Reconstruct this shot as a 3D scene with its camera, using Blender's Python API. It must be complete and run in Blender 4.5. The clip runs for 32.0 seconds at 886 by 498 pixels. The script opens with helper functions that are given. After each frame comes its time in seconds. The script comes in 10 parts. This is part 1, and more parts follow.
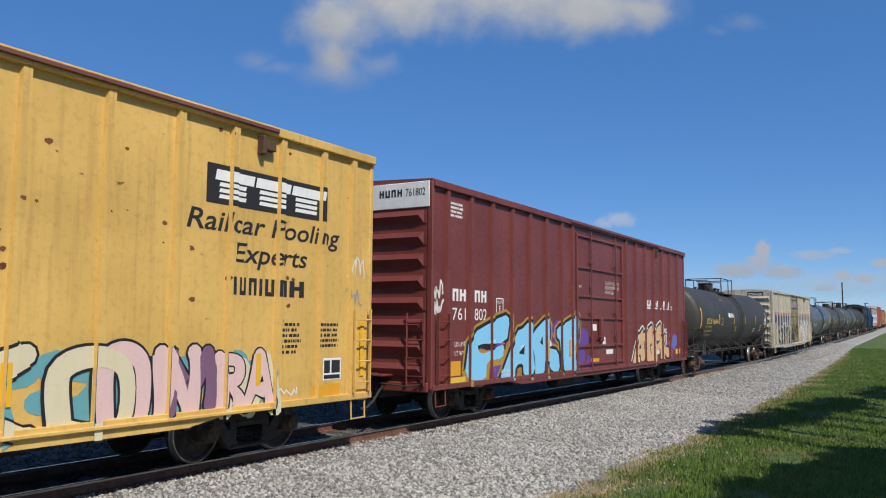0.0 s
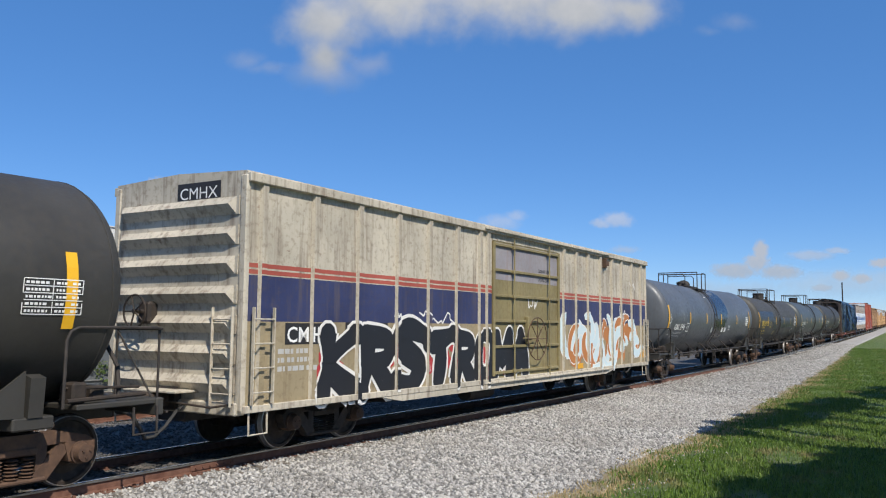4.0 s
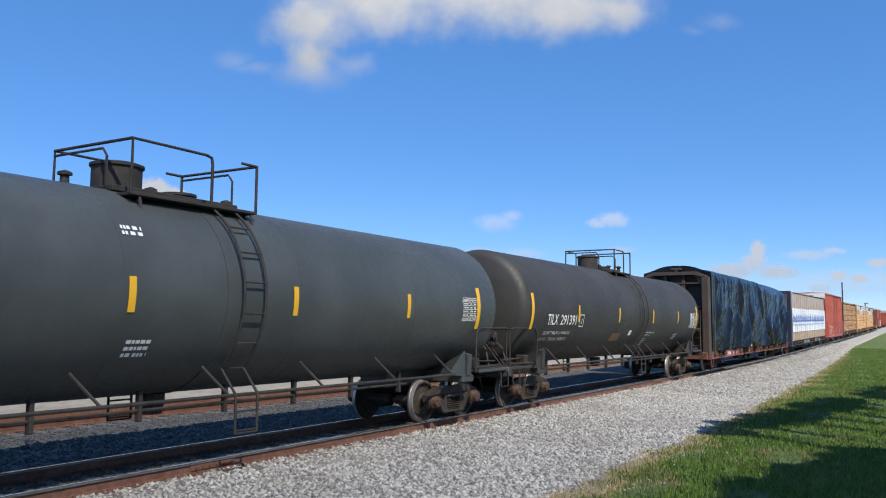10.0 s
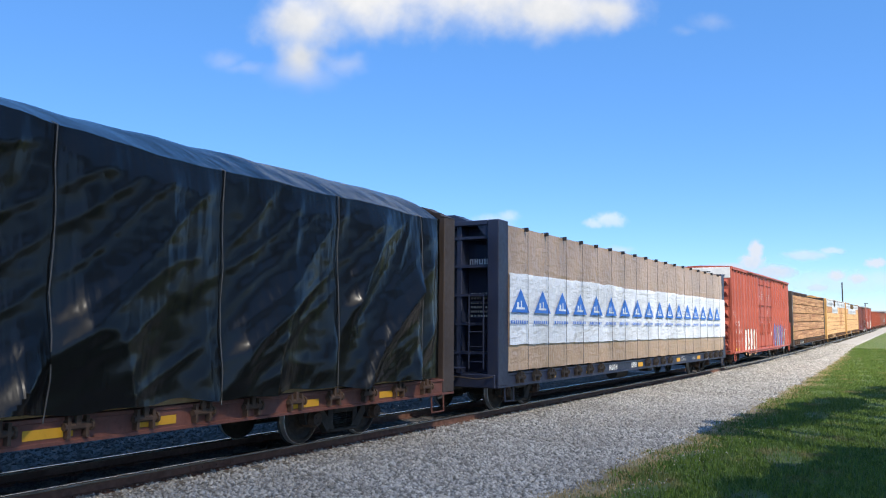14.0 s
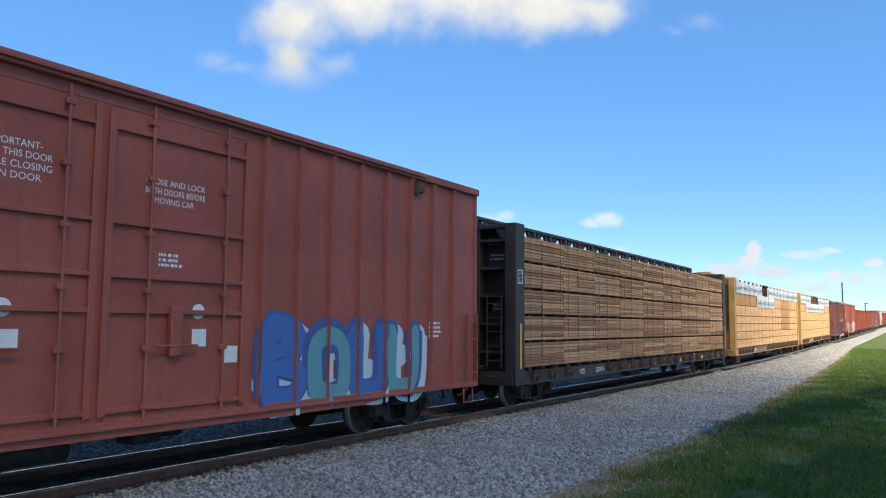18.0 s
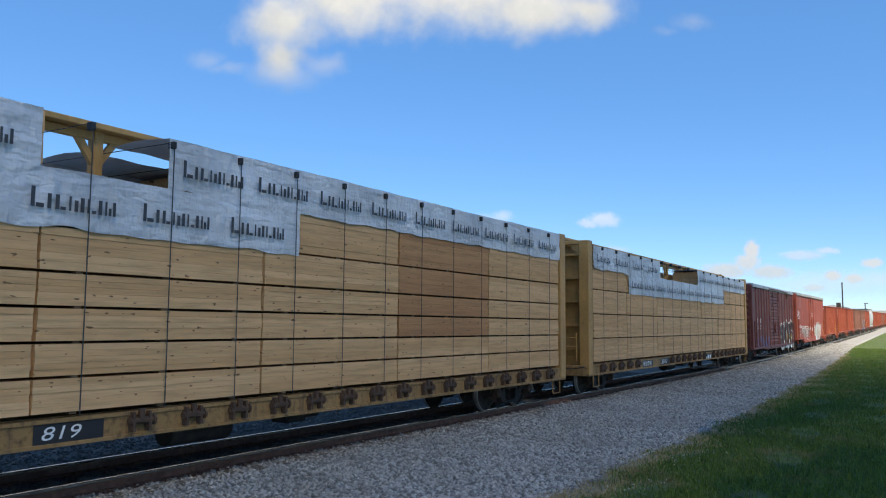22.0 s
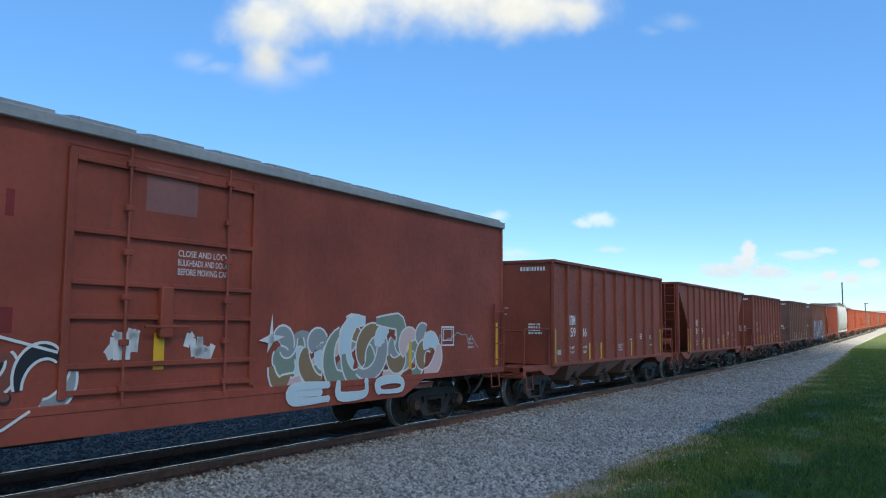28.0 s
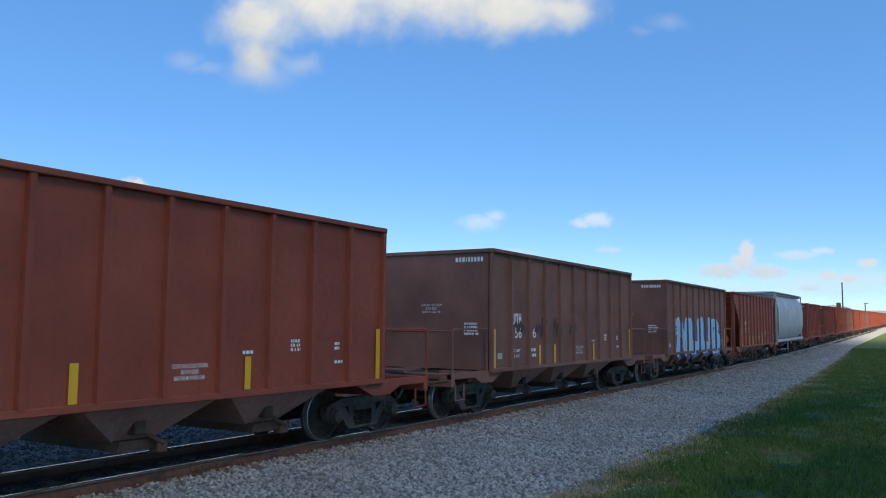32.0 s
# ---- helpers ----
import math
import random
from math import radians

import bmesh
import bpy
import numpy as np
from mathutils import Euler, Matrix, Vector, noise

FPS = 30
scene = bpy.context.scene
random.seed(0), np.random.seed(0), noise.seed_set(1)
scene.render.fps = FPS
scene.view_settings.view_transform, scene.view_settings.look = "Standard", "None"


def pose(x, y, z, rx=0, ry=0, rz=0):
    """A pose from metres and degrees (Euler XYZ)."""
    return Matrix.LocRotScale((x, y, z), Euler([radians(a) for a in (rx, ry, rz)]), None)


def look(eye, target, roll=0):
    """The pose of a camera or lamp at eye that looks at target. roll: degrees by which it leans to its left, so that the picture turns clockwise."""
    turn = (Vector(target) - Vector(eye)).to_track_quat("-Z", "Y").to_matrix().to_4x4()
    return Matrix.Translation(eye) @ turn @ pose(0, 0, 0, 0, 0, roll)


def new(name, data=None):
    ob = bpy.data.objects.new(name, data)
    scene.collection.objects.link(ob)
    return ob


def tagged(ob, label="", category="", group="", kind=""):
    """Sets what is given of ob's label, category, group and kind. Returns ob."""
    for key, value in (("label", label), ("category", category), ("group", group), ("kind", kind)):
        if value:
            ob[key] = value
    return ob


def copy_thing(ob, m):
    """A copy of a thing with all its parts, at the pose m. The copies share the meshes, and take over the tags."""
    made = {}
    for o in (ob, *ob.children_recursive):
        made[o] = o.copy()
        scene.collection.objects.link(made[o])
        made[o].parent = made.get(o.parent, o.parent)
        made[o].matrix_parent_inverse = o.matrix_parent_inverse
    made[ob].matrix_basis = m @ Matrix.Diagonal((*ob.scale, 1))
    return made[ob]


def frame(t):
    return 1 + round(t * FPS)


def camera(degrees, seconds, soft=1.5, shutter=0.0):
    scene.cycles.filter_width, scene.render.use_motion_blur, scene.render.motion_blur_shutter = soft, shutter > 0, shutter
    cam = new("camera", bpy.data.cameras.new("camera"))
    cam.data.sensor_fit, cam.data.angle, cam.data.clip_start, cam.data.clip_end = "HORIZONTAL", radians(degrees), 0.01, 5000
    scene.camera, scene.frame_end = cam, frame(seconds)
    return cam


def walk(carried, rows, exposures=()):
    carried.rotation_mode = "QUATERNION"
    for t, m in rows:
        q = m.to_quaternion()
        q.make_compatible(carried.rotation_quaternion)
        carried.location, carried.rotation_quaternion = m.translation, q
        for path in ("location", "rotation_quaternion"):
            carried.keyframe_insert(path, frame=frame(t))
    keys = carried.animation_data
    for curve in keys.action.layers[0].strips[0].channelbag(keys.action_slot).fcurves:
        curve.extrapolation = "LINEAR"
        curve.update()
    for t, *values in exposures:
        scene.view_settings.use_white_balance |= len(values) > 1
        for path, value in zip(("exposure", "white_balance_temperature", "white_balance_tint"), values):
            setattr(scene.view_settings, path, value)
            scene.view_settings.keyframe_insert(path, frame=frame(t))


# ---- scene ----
# ================= camera =================
# x runs along the track towards the far end, y across it away from the eye, z up from the top of the rail
cam = camera(57.156, 32.0, 1.1)
EYE = pose(0, 0, 2.155, 95.377, -0.472, -58.624)
walk(cam, [(0, EYE), (32, EYE)],
     exposures=[(0, -0.13, 6500, 10), (1, 0.2, 6600, 10), (2, 0.22, 6600, 10), (5, 0.06, 6550, 10), (8, 0.25, 6600, 10), (10, 0.36, 6550, 10), (11, 0.38, 6650, 10), (13, 0.82, 6800, 10), (17, 0.72, 7100, 9), (19, 0.98, 7450, 4), (23, 0.64, 7300, 8),
                (26, 0.72, 7250, 6), (27, 0.86, 7400, 4), (28, 0.9, 7400, 4), (30, 0.7, 7200, 6), (31, 0.54, 7250, 6), (32, 0.66, 7250, 6)])

# ================= daylight =================
TO_SUN = Vector((-0.35, -0.62, 0.80)).normalized()
SUN_EL = math.asin(TO_SUN.z)
world = bpy.data.worlds.new("sky")
scene.world = world
world.use_nodes = True
wn, wl = world.node_tree.nodes, world.node_tree.links
sky = wn.new("ShaderNodeTexSky")
sky.sky_type, sky.sun_disc = "NISHITA", False
sky.sun_elevation, sky.sun_rotation = SUN_EL, math.atan2(TO_SUN.x, TO_SUN.y)
sky.air_density, sky.dust_density, sky.ozone_density = 0.92, 0.0, 3.0
sky.altitude = 1400
hue = wn.new("ShaderNodeHueSaturation")
hue.inputs["Saturation"].default_value = 1.2
tint = wn.new("ShaderNodeMix")
tint.data_type, tint.blend_type = "RGBA", "MULTIPLY"
tint.inputs[0].default_value, tint.inputs[7].default_value = 1.0, (0.92, 0.98, 1.1, 1)
wl.new(sky.outputs[0], hue.inputs["Color"])
wl.new(hue.outputs[0], tint.inputs[6])
haze = wn.new("ShaderNodeMix")
haze.data_type = "RGBA"
haze.inputs[0].default_value, haze.inputs[7].default_value = 0.5, (0.5, 1.55, 3.85, 1)
wl.new(tint.outputs[2], haze.inputs[6])
wl.new(haze.outputs[2], wn["Background"].inputs[0])
wn["Background"].inputs[1].default_value = 0.14
sun = new("sun", bpy.data.lights.new("sun", "SUN"))
sun.data.energy, sun.data.angle, sun.data.color = 5.0, radians(0.53), (1.0, 0.95, 0.87)
sun.matrix_world = look(TO_SUN * 60, (0, 0, 0))

# ================= materials =================


def shader(name):
    m = bpy.data.materials.new(name)
    m.use_nodes = True
    nt = m.node_tree
    return m, nt, nt.nodes["Principled BSDF"]


def node(nt, kind, inputs=(), **props):
    n = nt.nodes.new("ShaderNode" + kind)
    for k, v in props.items():
        if k == "blend_type":
            n.blend_type = v
        elif k == "operation":
            n.operation = v
        elif k == "data_type":
            n.data_type = v
    for key, v in dict(inputs).items():
        if hasattr(v, "is_output"):
            nt.links.new(v, n.inputs[key])
        else:
            n.inputs[key].default_value = v
    return n


def coords(nt, scale=(1, 1, 1)):
    tc = nt.nodes.new("ShaderNodeTexCoord")
    mp = node(nt, "Mapping", {"Vector": tc.outputs["Object"], "Scale": scale})
    return mp.outputs[0]


def noise_tex(nt, vec, scale, detail=4, rough=0.55):
    return node(nt, "TexNoise", {"Vector": vec, "Scale": scale, "Detail": detail, "Roughness": rough}).outputs[0]


def ramp(nt, fac, lo, hi):
    return node(nt, "MapRange", {"Value": fac, "From Min": lo, "From Max": hi}).outputs[0]


def blend(nt, fac, a, b, kind="MIX"):
    n = nt.nodes.new("ShaderNodeMix")
    n.data_type, n.blend_type = "RGBA", kind
    for i, v in ((0, fac), (6, a), (7, b)):
        if hasattr(v, "is_output"):
            nt.links.new(v, n.inputs[i])
        else:
            n.inputs[i].default_value = v if i == 0 else (*v, 1)
    return n.outputs[2]


def bump(nt, bsdf, height, strength=0.3, dist=0.01):
    n = node(nt, "Bump", {"Height": height, "Strength": strength, "Distance": dist})
    nt.links.new(n.outputs[0], bsdf.inputs["Normal"])


def paint(name, col, rough=0.5, dirt=0.35, dirt_col=(0.10, 0.07, 0.05), streak=0.3, rust=0.0, metal=0.0, dents=0.25, fade=0.18):
    """Weathered paint on steel: faded patches, grime, vertical streaks, rust spots, faint dents."""
    m, nt, b = shader(name)
    v = coords(nt)
    big = noise_tex(nt, v, 0.7, 3)
    fine = noise_tex(nt, v, 9, 6, 0.65)
    run = noise_tex(nt, coords(nt, (5.5, 5.5, 0.35)), 1.3, 5, 0.6)
    c = blend(nt, ramp(nt, big, 0.3, 0.72), [k * (1 - fade) for k in col], [min(1, k * (1 + fade) + 0.01) for k in col])
    if dirt:
        c = blend(nt, node(nt, "Math", {0: ramp(nt, fine, 0.5, 0.75), 1: dirt}, operation="MULTIPLY").outputs[0], c, dirt_col)
    if streak:
        c = blend(nt, node(nt, "Math", {0: ramp(nt, run, 0.52, 0.78), 1: streak}, operation="MULTIPLY").outputs[0], c, dirt_col)
    if rust:
        sp = noise_tex(nt, coords(nt, (1.0, 1.0, 1.9)), 2.6, 7, 0.6)
        c = blend(nt, node(nt, "Math", {0: ramp(nt, sp, 0.66, 0.71), 1: rust}, operation="MULTIPLY").outputs[0], c, (0.13, 0.045, 0.018))
    nt.links.new(c, b.inputs["Base Color"])
    nt.links.new(node(nt, "MapRange", {"Value": fine, "From Min": 0.3, "From Max": 0.7, "To Min": max(0.05, rough - 0.1), "To Max": min(1, rough + 0.14)}).outputs[0], b.inputs["Roughness"])
    b.inputs["Metallic"].default_value = metal
    if dents:
        h = node(nt, "Math", {0: noise_tex(nt, v, 1.6, 2), 1: 0.8}, operation="MULTIPLY").outputs[0]
        h2 = node(nt, "Math", {0: h, 1: node(nt, "Math", {0: fine, 1: 0.06}, operation="MULTIPLY").outputs[0]}, operation="ADD").outputs[0]
        bump(nt, b, h2, dents, 0.03)
    return m


def decal_mat(name, col, rough=0.55, wear=0.5):
    """Thin paint of letters and spray: worn through in flecks."""
    m, nt, b = shader(name)
    v = coords(nt)
    n = noise_tex(nt, v, 14, 5, 0.7)
    c = blend(nt, ramp(nt, n, 0.55, 0.8), col, [k * (1 - 0.45 * wear) for k in col])
    n2 = noise_tex(nt, coords(nt, (3, 3, 0.6)), 2.0, 4)
    c = blend(nt, node(nt, "Math", {0: ramp(nt, n2, 0.5, 0.8), 1: 0.35 * wear}, operation="MULTIPLY").outputs[0], c, [k * 0.55 for k in col])
    nt.links.new(c, b.inputs["Base Color"])
    b.inputs["Roughness"].default_value = rough
    return m


def rough_mat(name, col, col2, scale=6, rough=0.85, metal=0.0, strength=0.4, dist=0.01, detail=6):
    m, nt, b = shader(name)
    v = coords(nt)
    n = noise_tex(nt, v, scale, detail, 0.62)
    n2 = noise_tex(nt, v, scale * 0.17, 3)
    c = blend(nt, ramp(nt, n, 0.35, 0.68), col, col2)
    c = blend(nt, node(nt, "Math", {0: ramp(nt, n2, 0.4, 0.7), 1: 0.4}, operation="MULTIPLY").outputs[0], c, [k * 0.6 for k in col])
    nt.links.new(c, b.inputs["Base Color"])
    b.inputs["Roughness"].default_value, b.inputs["Metallic"].default_value = rough, metal
    bump(nt, b, n, strength, dist)
    return m


YELLOW = paint("yellow boxcar paint", (0.66, 0.41, 0.105), 0.5, 0.3, (0.24, 0.13, 0.045), 0.42, 0.9, fade=0.12)
MAROON = paint("maroon boxcar paint", (0.165, 0.034, 0.026), 0.45, 0.25, (0.06, 0.025, 0.02), 0.25, fade=0.14)
RED_OXIDE = paint("red oxide boxcar paint", (0.36, 0.078, 0.046), 0.5, 0.25, (0.12, 0.05, 0.04), 0.3, fade=0.14)
DARK_OXIDE = paint("dark oxide boxcar paint", (0.135, 0.034, 0.026), 0.55, 0.3, (0.08, 0.04, 0.03), 0.3, fade=0.2)
BRICK_OXIDE = paint("brick red boxcar paint", (0.29, 0.05, 0.021), 0.65, 0.25, (0.1, 0.04, 0.03), 0.3, 0.15, fade=0.22)
HOPPER_RED = paint("hopper oxide paint", (0.27, 0.05, 0.019), 0.6, 0.3, (0.11, 0.05, 0.035), 0.35, fade=0.2)
HOPPER_BROWN = paint("dusty brown hopper paint", (0.21, 0.085, 0.055), 0.7, 0.4, (0.16, 0.10, 0.07), 0.5, fade=0.25)
CREAM = paint("weathered cream paint", (0.48, 0.43, 0.335), 0.6, 0.65, (0.13, 0.085, 0.055), 1.0, 0.7, fade=0.2)
NAVY = paint("faded navy band", (0.025, 0.033, 0.10), 0.6, 0.35, (0.13, 0.10, 0.07), 0.6)
OLIVE = paint("olive door paint", (0.22, 0.18, 0.08), 0.6, 0.5, (0.14, 0.10, 0.05), 0.6, 0.4)
TAN_LOW = paint("tan lower side paint", (0.30, 0.24, 0.14), 0.65, 0.5, (0.13, 0.09, 0.05), 0.6, 0.5)
STRIPE_RED = paint("faded red stripe", (0.36, 0.075, 0.05), 0.6, 0.4, (0.2, 0.1, 0.07), 0.5)
WHITE_END = paint("white end panel", (0.68, 0.67, 0.63), 0.5, 0.2, (0.3, 0.27, 0.22), 0.3)
TANK_GREY = paint("slate grey tank paint", (0.085, 0.092, 0.10), 0.42, 0.25, (0.05, 0.045, 0.04), 0.35, dents=0.08)
TANK_BLACK = paint("faded black tank paint", (0.036, 0.033, 0.027), 0.58, 0.35, (0.05, 0.042, 0.033), 0.35, dents=0.08)
TANK_DARK = paint("dark charcoal tank paint", (0.045, 0.042, 0.034), 0.6, 0.35, (0.05, 0.04, 0.03), 0.4, dents=0.08)
TANK_GREEN = paint("charcoal green tank paint", (0.055, 0.062, 0.058), 0.45, 0.3, (0.05, 0.045, 0.04), 0.35, dents=0.08)
TANK_JET = paint("black tank paint", (0.03, 0.028, 0.023), 0.58, 0.3, (0.05, 0.045, 0.04), 0.3, dents=0.08)
SPILL = paint("spilled black residue", (0.012, 0.014, 0.02), 0.22, 0.15, (0.03, 0.03, 0.03), 0.2, dents=0.1)
PATCH_BLACK = paint("fresh black patch", (0.018, 0.018, 0.019), 0.4, 0.1, dents=0.05)
RUST_DECK = paint("rusty flatcar paint", (0.17, 0.055, 0.035), 0.7, 0.5, (0.07, 0.035, 0.025), 0.4, 0.5)
BROWN_BULK = paint("brown bulkhead paint", (0.052, 0.034, 0.025), 0.65, 0.4, (0.07, 0.045, 0.03), 0.45, 0.3)
BLUE_BULK = paint("navy bulkhead paint", (0.014, 0.02, 0.046), 0.45, 0.25, (0.06, 0.05, 0.045), 0.3)
CHAR_BULK = paint("charcoal bulkhead paint", (0.034, 0.023, 0.018), 0.55, 0.35, (0.09, 0.06, 0.045), 0.3)
GOLD_BULK = paint("ochre flatcar paint", (0.47, 0.25, 0.07), 0.55, 0.35, (0.14, 0.08, 0.04), 0.4, 0.7)
GREY_HOPPER = paint("light grey hopper paint", (0.42, 0.42, 0.40), 0.5, 0.3, (0.2, 0.17, 0.14), 0.4)
SILVER_ROOF = paint("galvanised roof", (0.40, 0.41, 0.40), 0.45, 0.35, (0.2, 0.16, 0.12), 0.1, metal=0.5)
DULL_ROOF = paint("dull galvanised roof", (0.33, 0.325, 0.31), 0.6, 0.3, (0.16, 0.13, 0.1), 0.3)
STEEL = rough_mat("grimy cast steel", (0.028, 0.022, 0.018), (0.065, 0.047, 0.034), 7, 0.75, 0.2)
STEEL_RUST = rough_mat("rust brown cast steel", (0.075, 0.042, 0.027), (0.14, 0.078, 0.045), 8, 0.8, 0.1)
STEEL_GREY = rough_mat("grey cast steel", (0.045, 0.04, 0.036), (0.095, 0.083, 0.07), 8, 0.7, 0.3)
UNDER = rough_mat("dark underframe", (0.022, 0.019, 0.017), (0.05, 0.04, 0.033), 5, 0.8)
WHEEL_STEEL = rough_mat("wheel plate", (0.034, 0.025, 0.019), (0.075, 0.055, 0.04), 10, 0.75, 0.3)
TREAD = rough_mat("polished wheel rim", (0.48, 0.45, 0.42), (0.62, 0.59, 0.56), 20, 0.4, 0.8, 0.1)
REFLECT = decal_mat("yellow reflective strip", (0.78, 0.42, 0.02), 0.4, 0.35)
ORANGE_BOX = decal_mat("orange consolidated panel", (0.70, 0.34, 0.02), 0.5, 0.5)
WHITE_P = decal_mat("white lettering", (0.78, 0.77, 0.73), 0.55, 0.5)
GREY_P = decal_mat("faded white lettering", (0.45, 0.44, 0.41), 0.6, 0.8)
BLACK_P = decal_mat("black lettering", (0.022, 0.02, 0.02), 0.55, 0.3)
YELLOW_P = decal_mat("yellow lettering", (0.72, 0.50, 0.05), 0.55, 0.5)
RUBBER = rough_mat("hose rubber", (0.02, 0.02, 0.02), (0.05, 0.047, 0.043), 20, 0.7)
DUSTY = paint("dust-grey hopper bay paint", (0.30, 0.135, 0.095), 0.85, 0.5, (0.44, 0.33, 0.27), 0.6, fade=0.25)
GOLD_SILL = paint("rust-eaten ochre sill", (0.33, 0.18, 0.06), 0.75, 0.95, (0.06, 0.035, 0.024), 0.8, 1.0)

from mathutils import geometry

# ================= mesh helpers =================


class Shape:
    """Vertices and faces of one mesh, built up piece by piece."""

    def __init__(self):
        self.v, self.f, self.smooth = [], [], False

    def add(self, verts, faces):
        k = len(self.v)
        self.v += [tuple(p) for p in verts]
        self.f += [tuple(i + k for i in fc) for fc in faces]
        return self

    def box(self, x0, x1, y0, y1, z0, z1, c=0.0):
        if c <= 0:
            vs = [(x, y, z) for x in (x0, x1) for y in (y0, y1) for z in (z0, z1)]
            return self.add(vs, [(0, 1, 3, 2), (4, 6, 7, 5), (0, 4, 5, 1), (2, 3, 7, 6), (0, 2, 6, 4), (1, 5, 7, 3)])
        lo, hi = (x0, y0, z0), (x1, y1, z1)
        c = min(c, (x1 - x0) * 0.45, (y1 - y0) * 0.45, (z1 - z0) * 0.45)
        vs, at = [], {}
        for sx in (0, 1):
            for sy in (0, 1):
                for sz in (0, 1):
                    s = (sx, sy, sz)
                    for a in range(3):
                        p = [(hi[k] if s[k] else lo[k]) + (0 if k == a else (-c if s[k] else c)) for k in range(3)]
                        at[(s, a)] = len(vs)
                        vs.append(p)
        fs = []
        for a in range(3):
            b, d = (a + 1) % 3, (a + 2) % 3
            for s in (0, 1):
                q = []
                for u, w in ((0, 0), (1, 0), (1, 1), (0, 1)):
                    k = [0, 0, 0]
                    k[a], k[b], k[d] = s, u, w
                    q.append(at[(tuple(k), a)])
                fs.append(q if s else q[::-1])
        for a in range(3):
            b, d = (a + 1) % 3, (a + 2) % 3
            for u in (0, 1):
                for w in (0, 1):
                    k0, k1 = [0, 0, 0], [0, 0, 0]
                    k0[a], k1[a] = 0, 1
                    k0[b] = k1[b] = u
                    k0[d] = k1[d] = w
                    fs.append((at[(tuple(k0), b)], at[(tuple(k1), b)], at[(tuple(k1), d)], at[(tuple(k0), d)]))
        for sx in (0, 1):
            for sy in (0, 1):
                for sz in (0, 1):
                    fs.append([at[((sx, sy, sz), a)] for a in range(3)])
        return self.add(vs, fs)

    def tube(self, p0, p1, r, n=8, r1=None, caps=True):
        p0, p1 = Vector(p0), Vector(p1)
        d = (p1 - p0).normalized()
        u = d.orthogonal().normalized()
        w = d.cross(u)
        r1 = r if r1 is None else r1
        ring = [(math.cos(2 * math.pi * k / n), math.sin(2 * math.pi * k / n)) for k in range(n)]
        vs = [p0 + r * (a * u + b * w) for a, b in ring] + [p1 + r1 * (a * u + b * w) for a, b in ring]
        fs = [(k, (k + 1) % n, n + (k + 1) % n, n + k) for k in range(n)]
        if caps:
            fs += [tuple(range(n - 1, -1, -1)), tuple(range(n, 2 * n))]
        return self.add(vs, fs)

    def path(self, pts, r, n=7):
        """A bent rod through the points."""
        pts = [Vector(p) for p in pts]
        vs, fs = [], []
        u = None
        for i, p in enumerate(pts):
            d = (pts[min(i + 1, len(pts) - 1)] - pts[max(i - 1, 0)]).normalized()
            u = d.orthogonal().normalized() if u is None else (u - d * u.dot(d)).normalized()
            w = d.cross(u)
            vs += [p + r * (math.cos(2 * math.pi * k / n) * u + math.sin(2 * math.pi * k / n) * w) for k in range(n)]
        for i in range(len(pts) - 1):
            fs += [(i * n + k, i * n + (k + 1) % n, (i + 1) * n + (k + 1) % n, (i + 1) * n + k) for k in range(n)]
        fs += [tuple(range(n - 1, -1, -1)), tuple(range((len(pts) - 1) * n, len(pts) * n))]
        return self.add(vs, fs)

    def prism(self, prof, a0, a1, axis="x"):
        """The outline prof pushed from a0 to a1. axis x: outline in (y, z); y: outline in (x, z); z: outline in (x, y)."""
        n = len(prof)
        put = {"x": lambda a, p: (a, p[0], p[1]), "y": lambda a, p: (p[0], a, p[1]), "z": lambda a, p: (p[0], p[1], a)}[axis]
        vs = [put(a0, p) for p in prof] + [put(a1, p) for p in prof]
        fs = [(k, (k + 1) % n, n + (k + 1) % n, n + k) for k in range(n)] + [tuple(range(n - 1, -1, -1)), tuple(range(n, 2 * n))]
        return self.add(vs, fs)

    def lathe(self, prof, n=24, axis="y", centre=(0, 0, 0)):
        """prof: (place along the axis, radius), turned round the axis."""
        cx, cy, cz = centre
        vs, fs = [], []
        for a, r in prof:
            for k in range(n):
                c, s = r * math.cos(2 * math.pi * k / n), r * math.sin(2 * math.pi * k / n)
                vs.append((cx + c, cy + a, cz + s) if axis == "y" else (cx + a, cy + c, cz + s) if axis == "x" else (cx + c, cy + s, cz + a))
        for i in range(len(prof) - 1):
            fs += [(i * n + k, i * n + (k + 1) % n, (i + 1) * n + (k + 1) % n, (i + 1) * n + k) for k in range(n)]
        fs += [tuple(range(n - 1, -1, -1)), tuple(range((len(prof) - 1) * n, len(prof) * n))]
        return self.add(vs, fs)

    def mesh(self, name, mat):
        me = bpy.data.meshes.new(name)
        me.from_pydata(self.v, [], self.f)
        bm = bmesh.new()
        bm.from_mesh(me)
        bmesh.ops.recalc_face_normals(bm, faces=bm.faces)
        bm.to_mesh(me)
        bm.free()
        if mat:
            me.materials.append(mat)
        if self.smooth:
            me.polygons.foreach_set("use_smooth", [True] * len(me.polygons))
            me.set_sharp_from_angle(angle=radians(35))
        return me


def part(name, shape, mat, parent, label="", at=None):
    me = shape.mesh(name, mat) if isinstance(shape, Shape) else shape
    ob = new(name, me)
    ob.parent = parent
    if at is not None:
        ob.matrix_basis = at
    if label:
        ob["label"] = label
    return ob


def thing(name, label, category, group="", kind=""):
    return tagged(new(name), label, category, group, kind)


def smooth(shape):
    shape.smooth = True
    return shape


# ---- flat paint: letters, bars and sprayed pieces ----


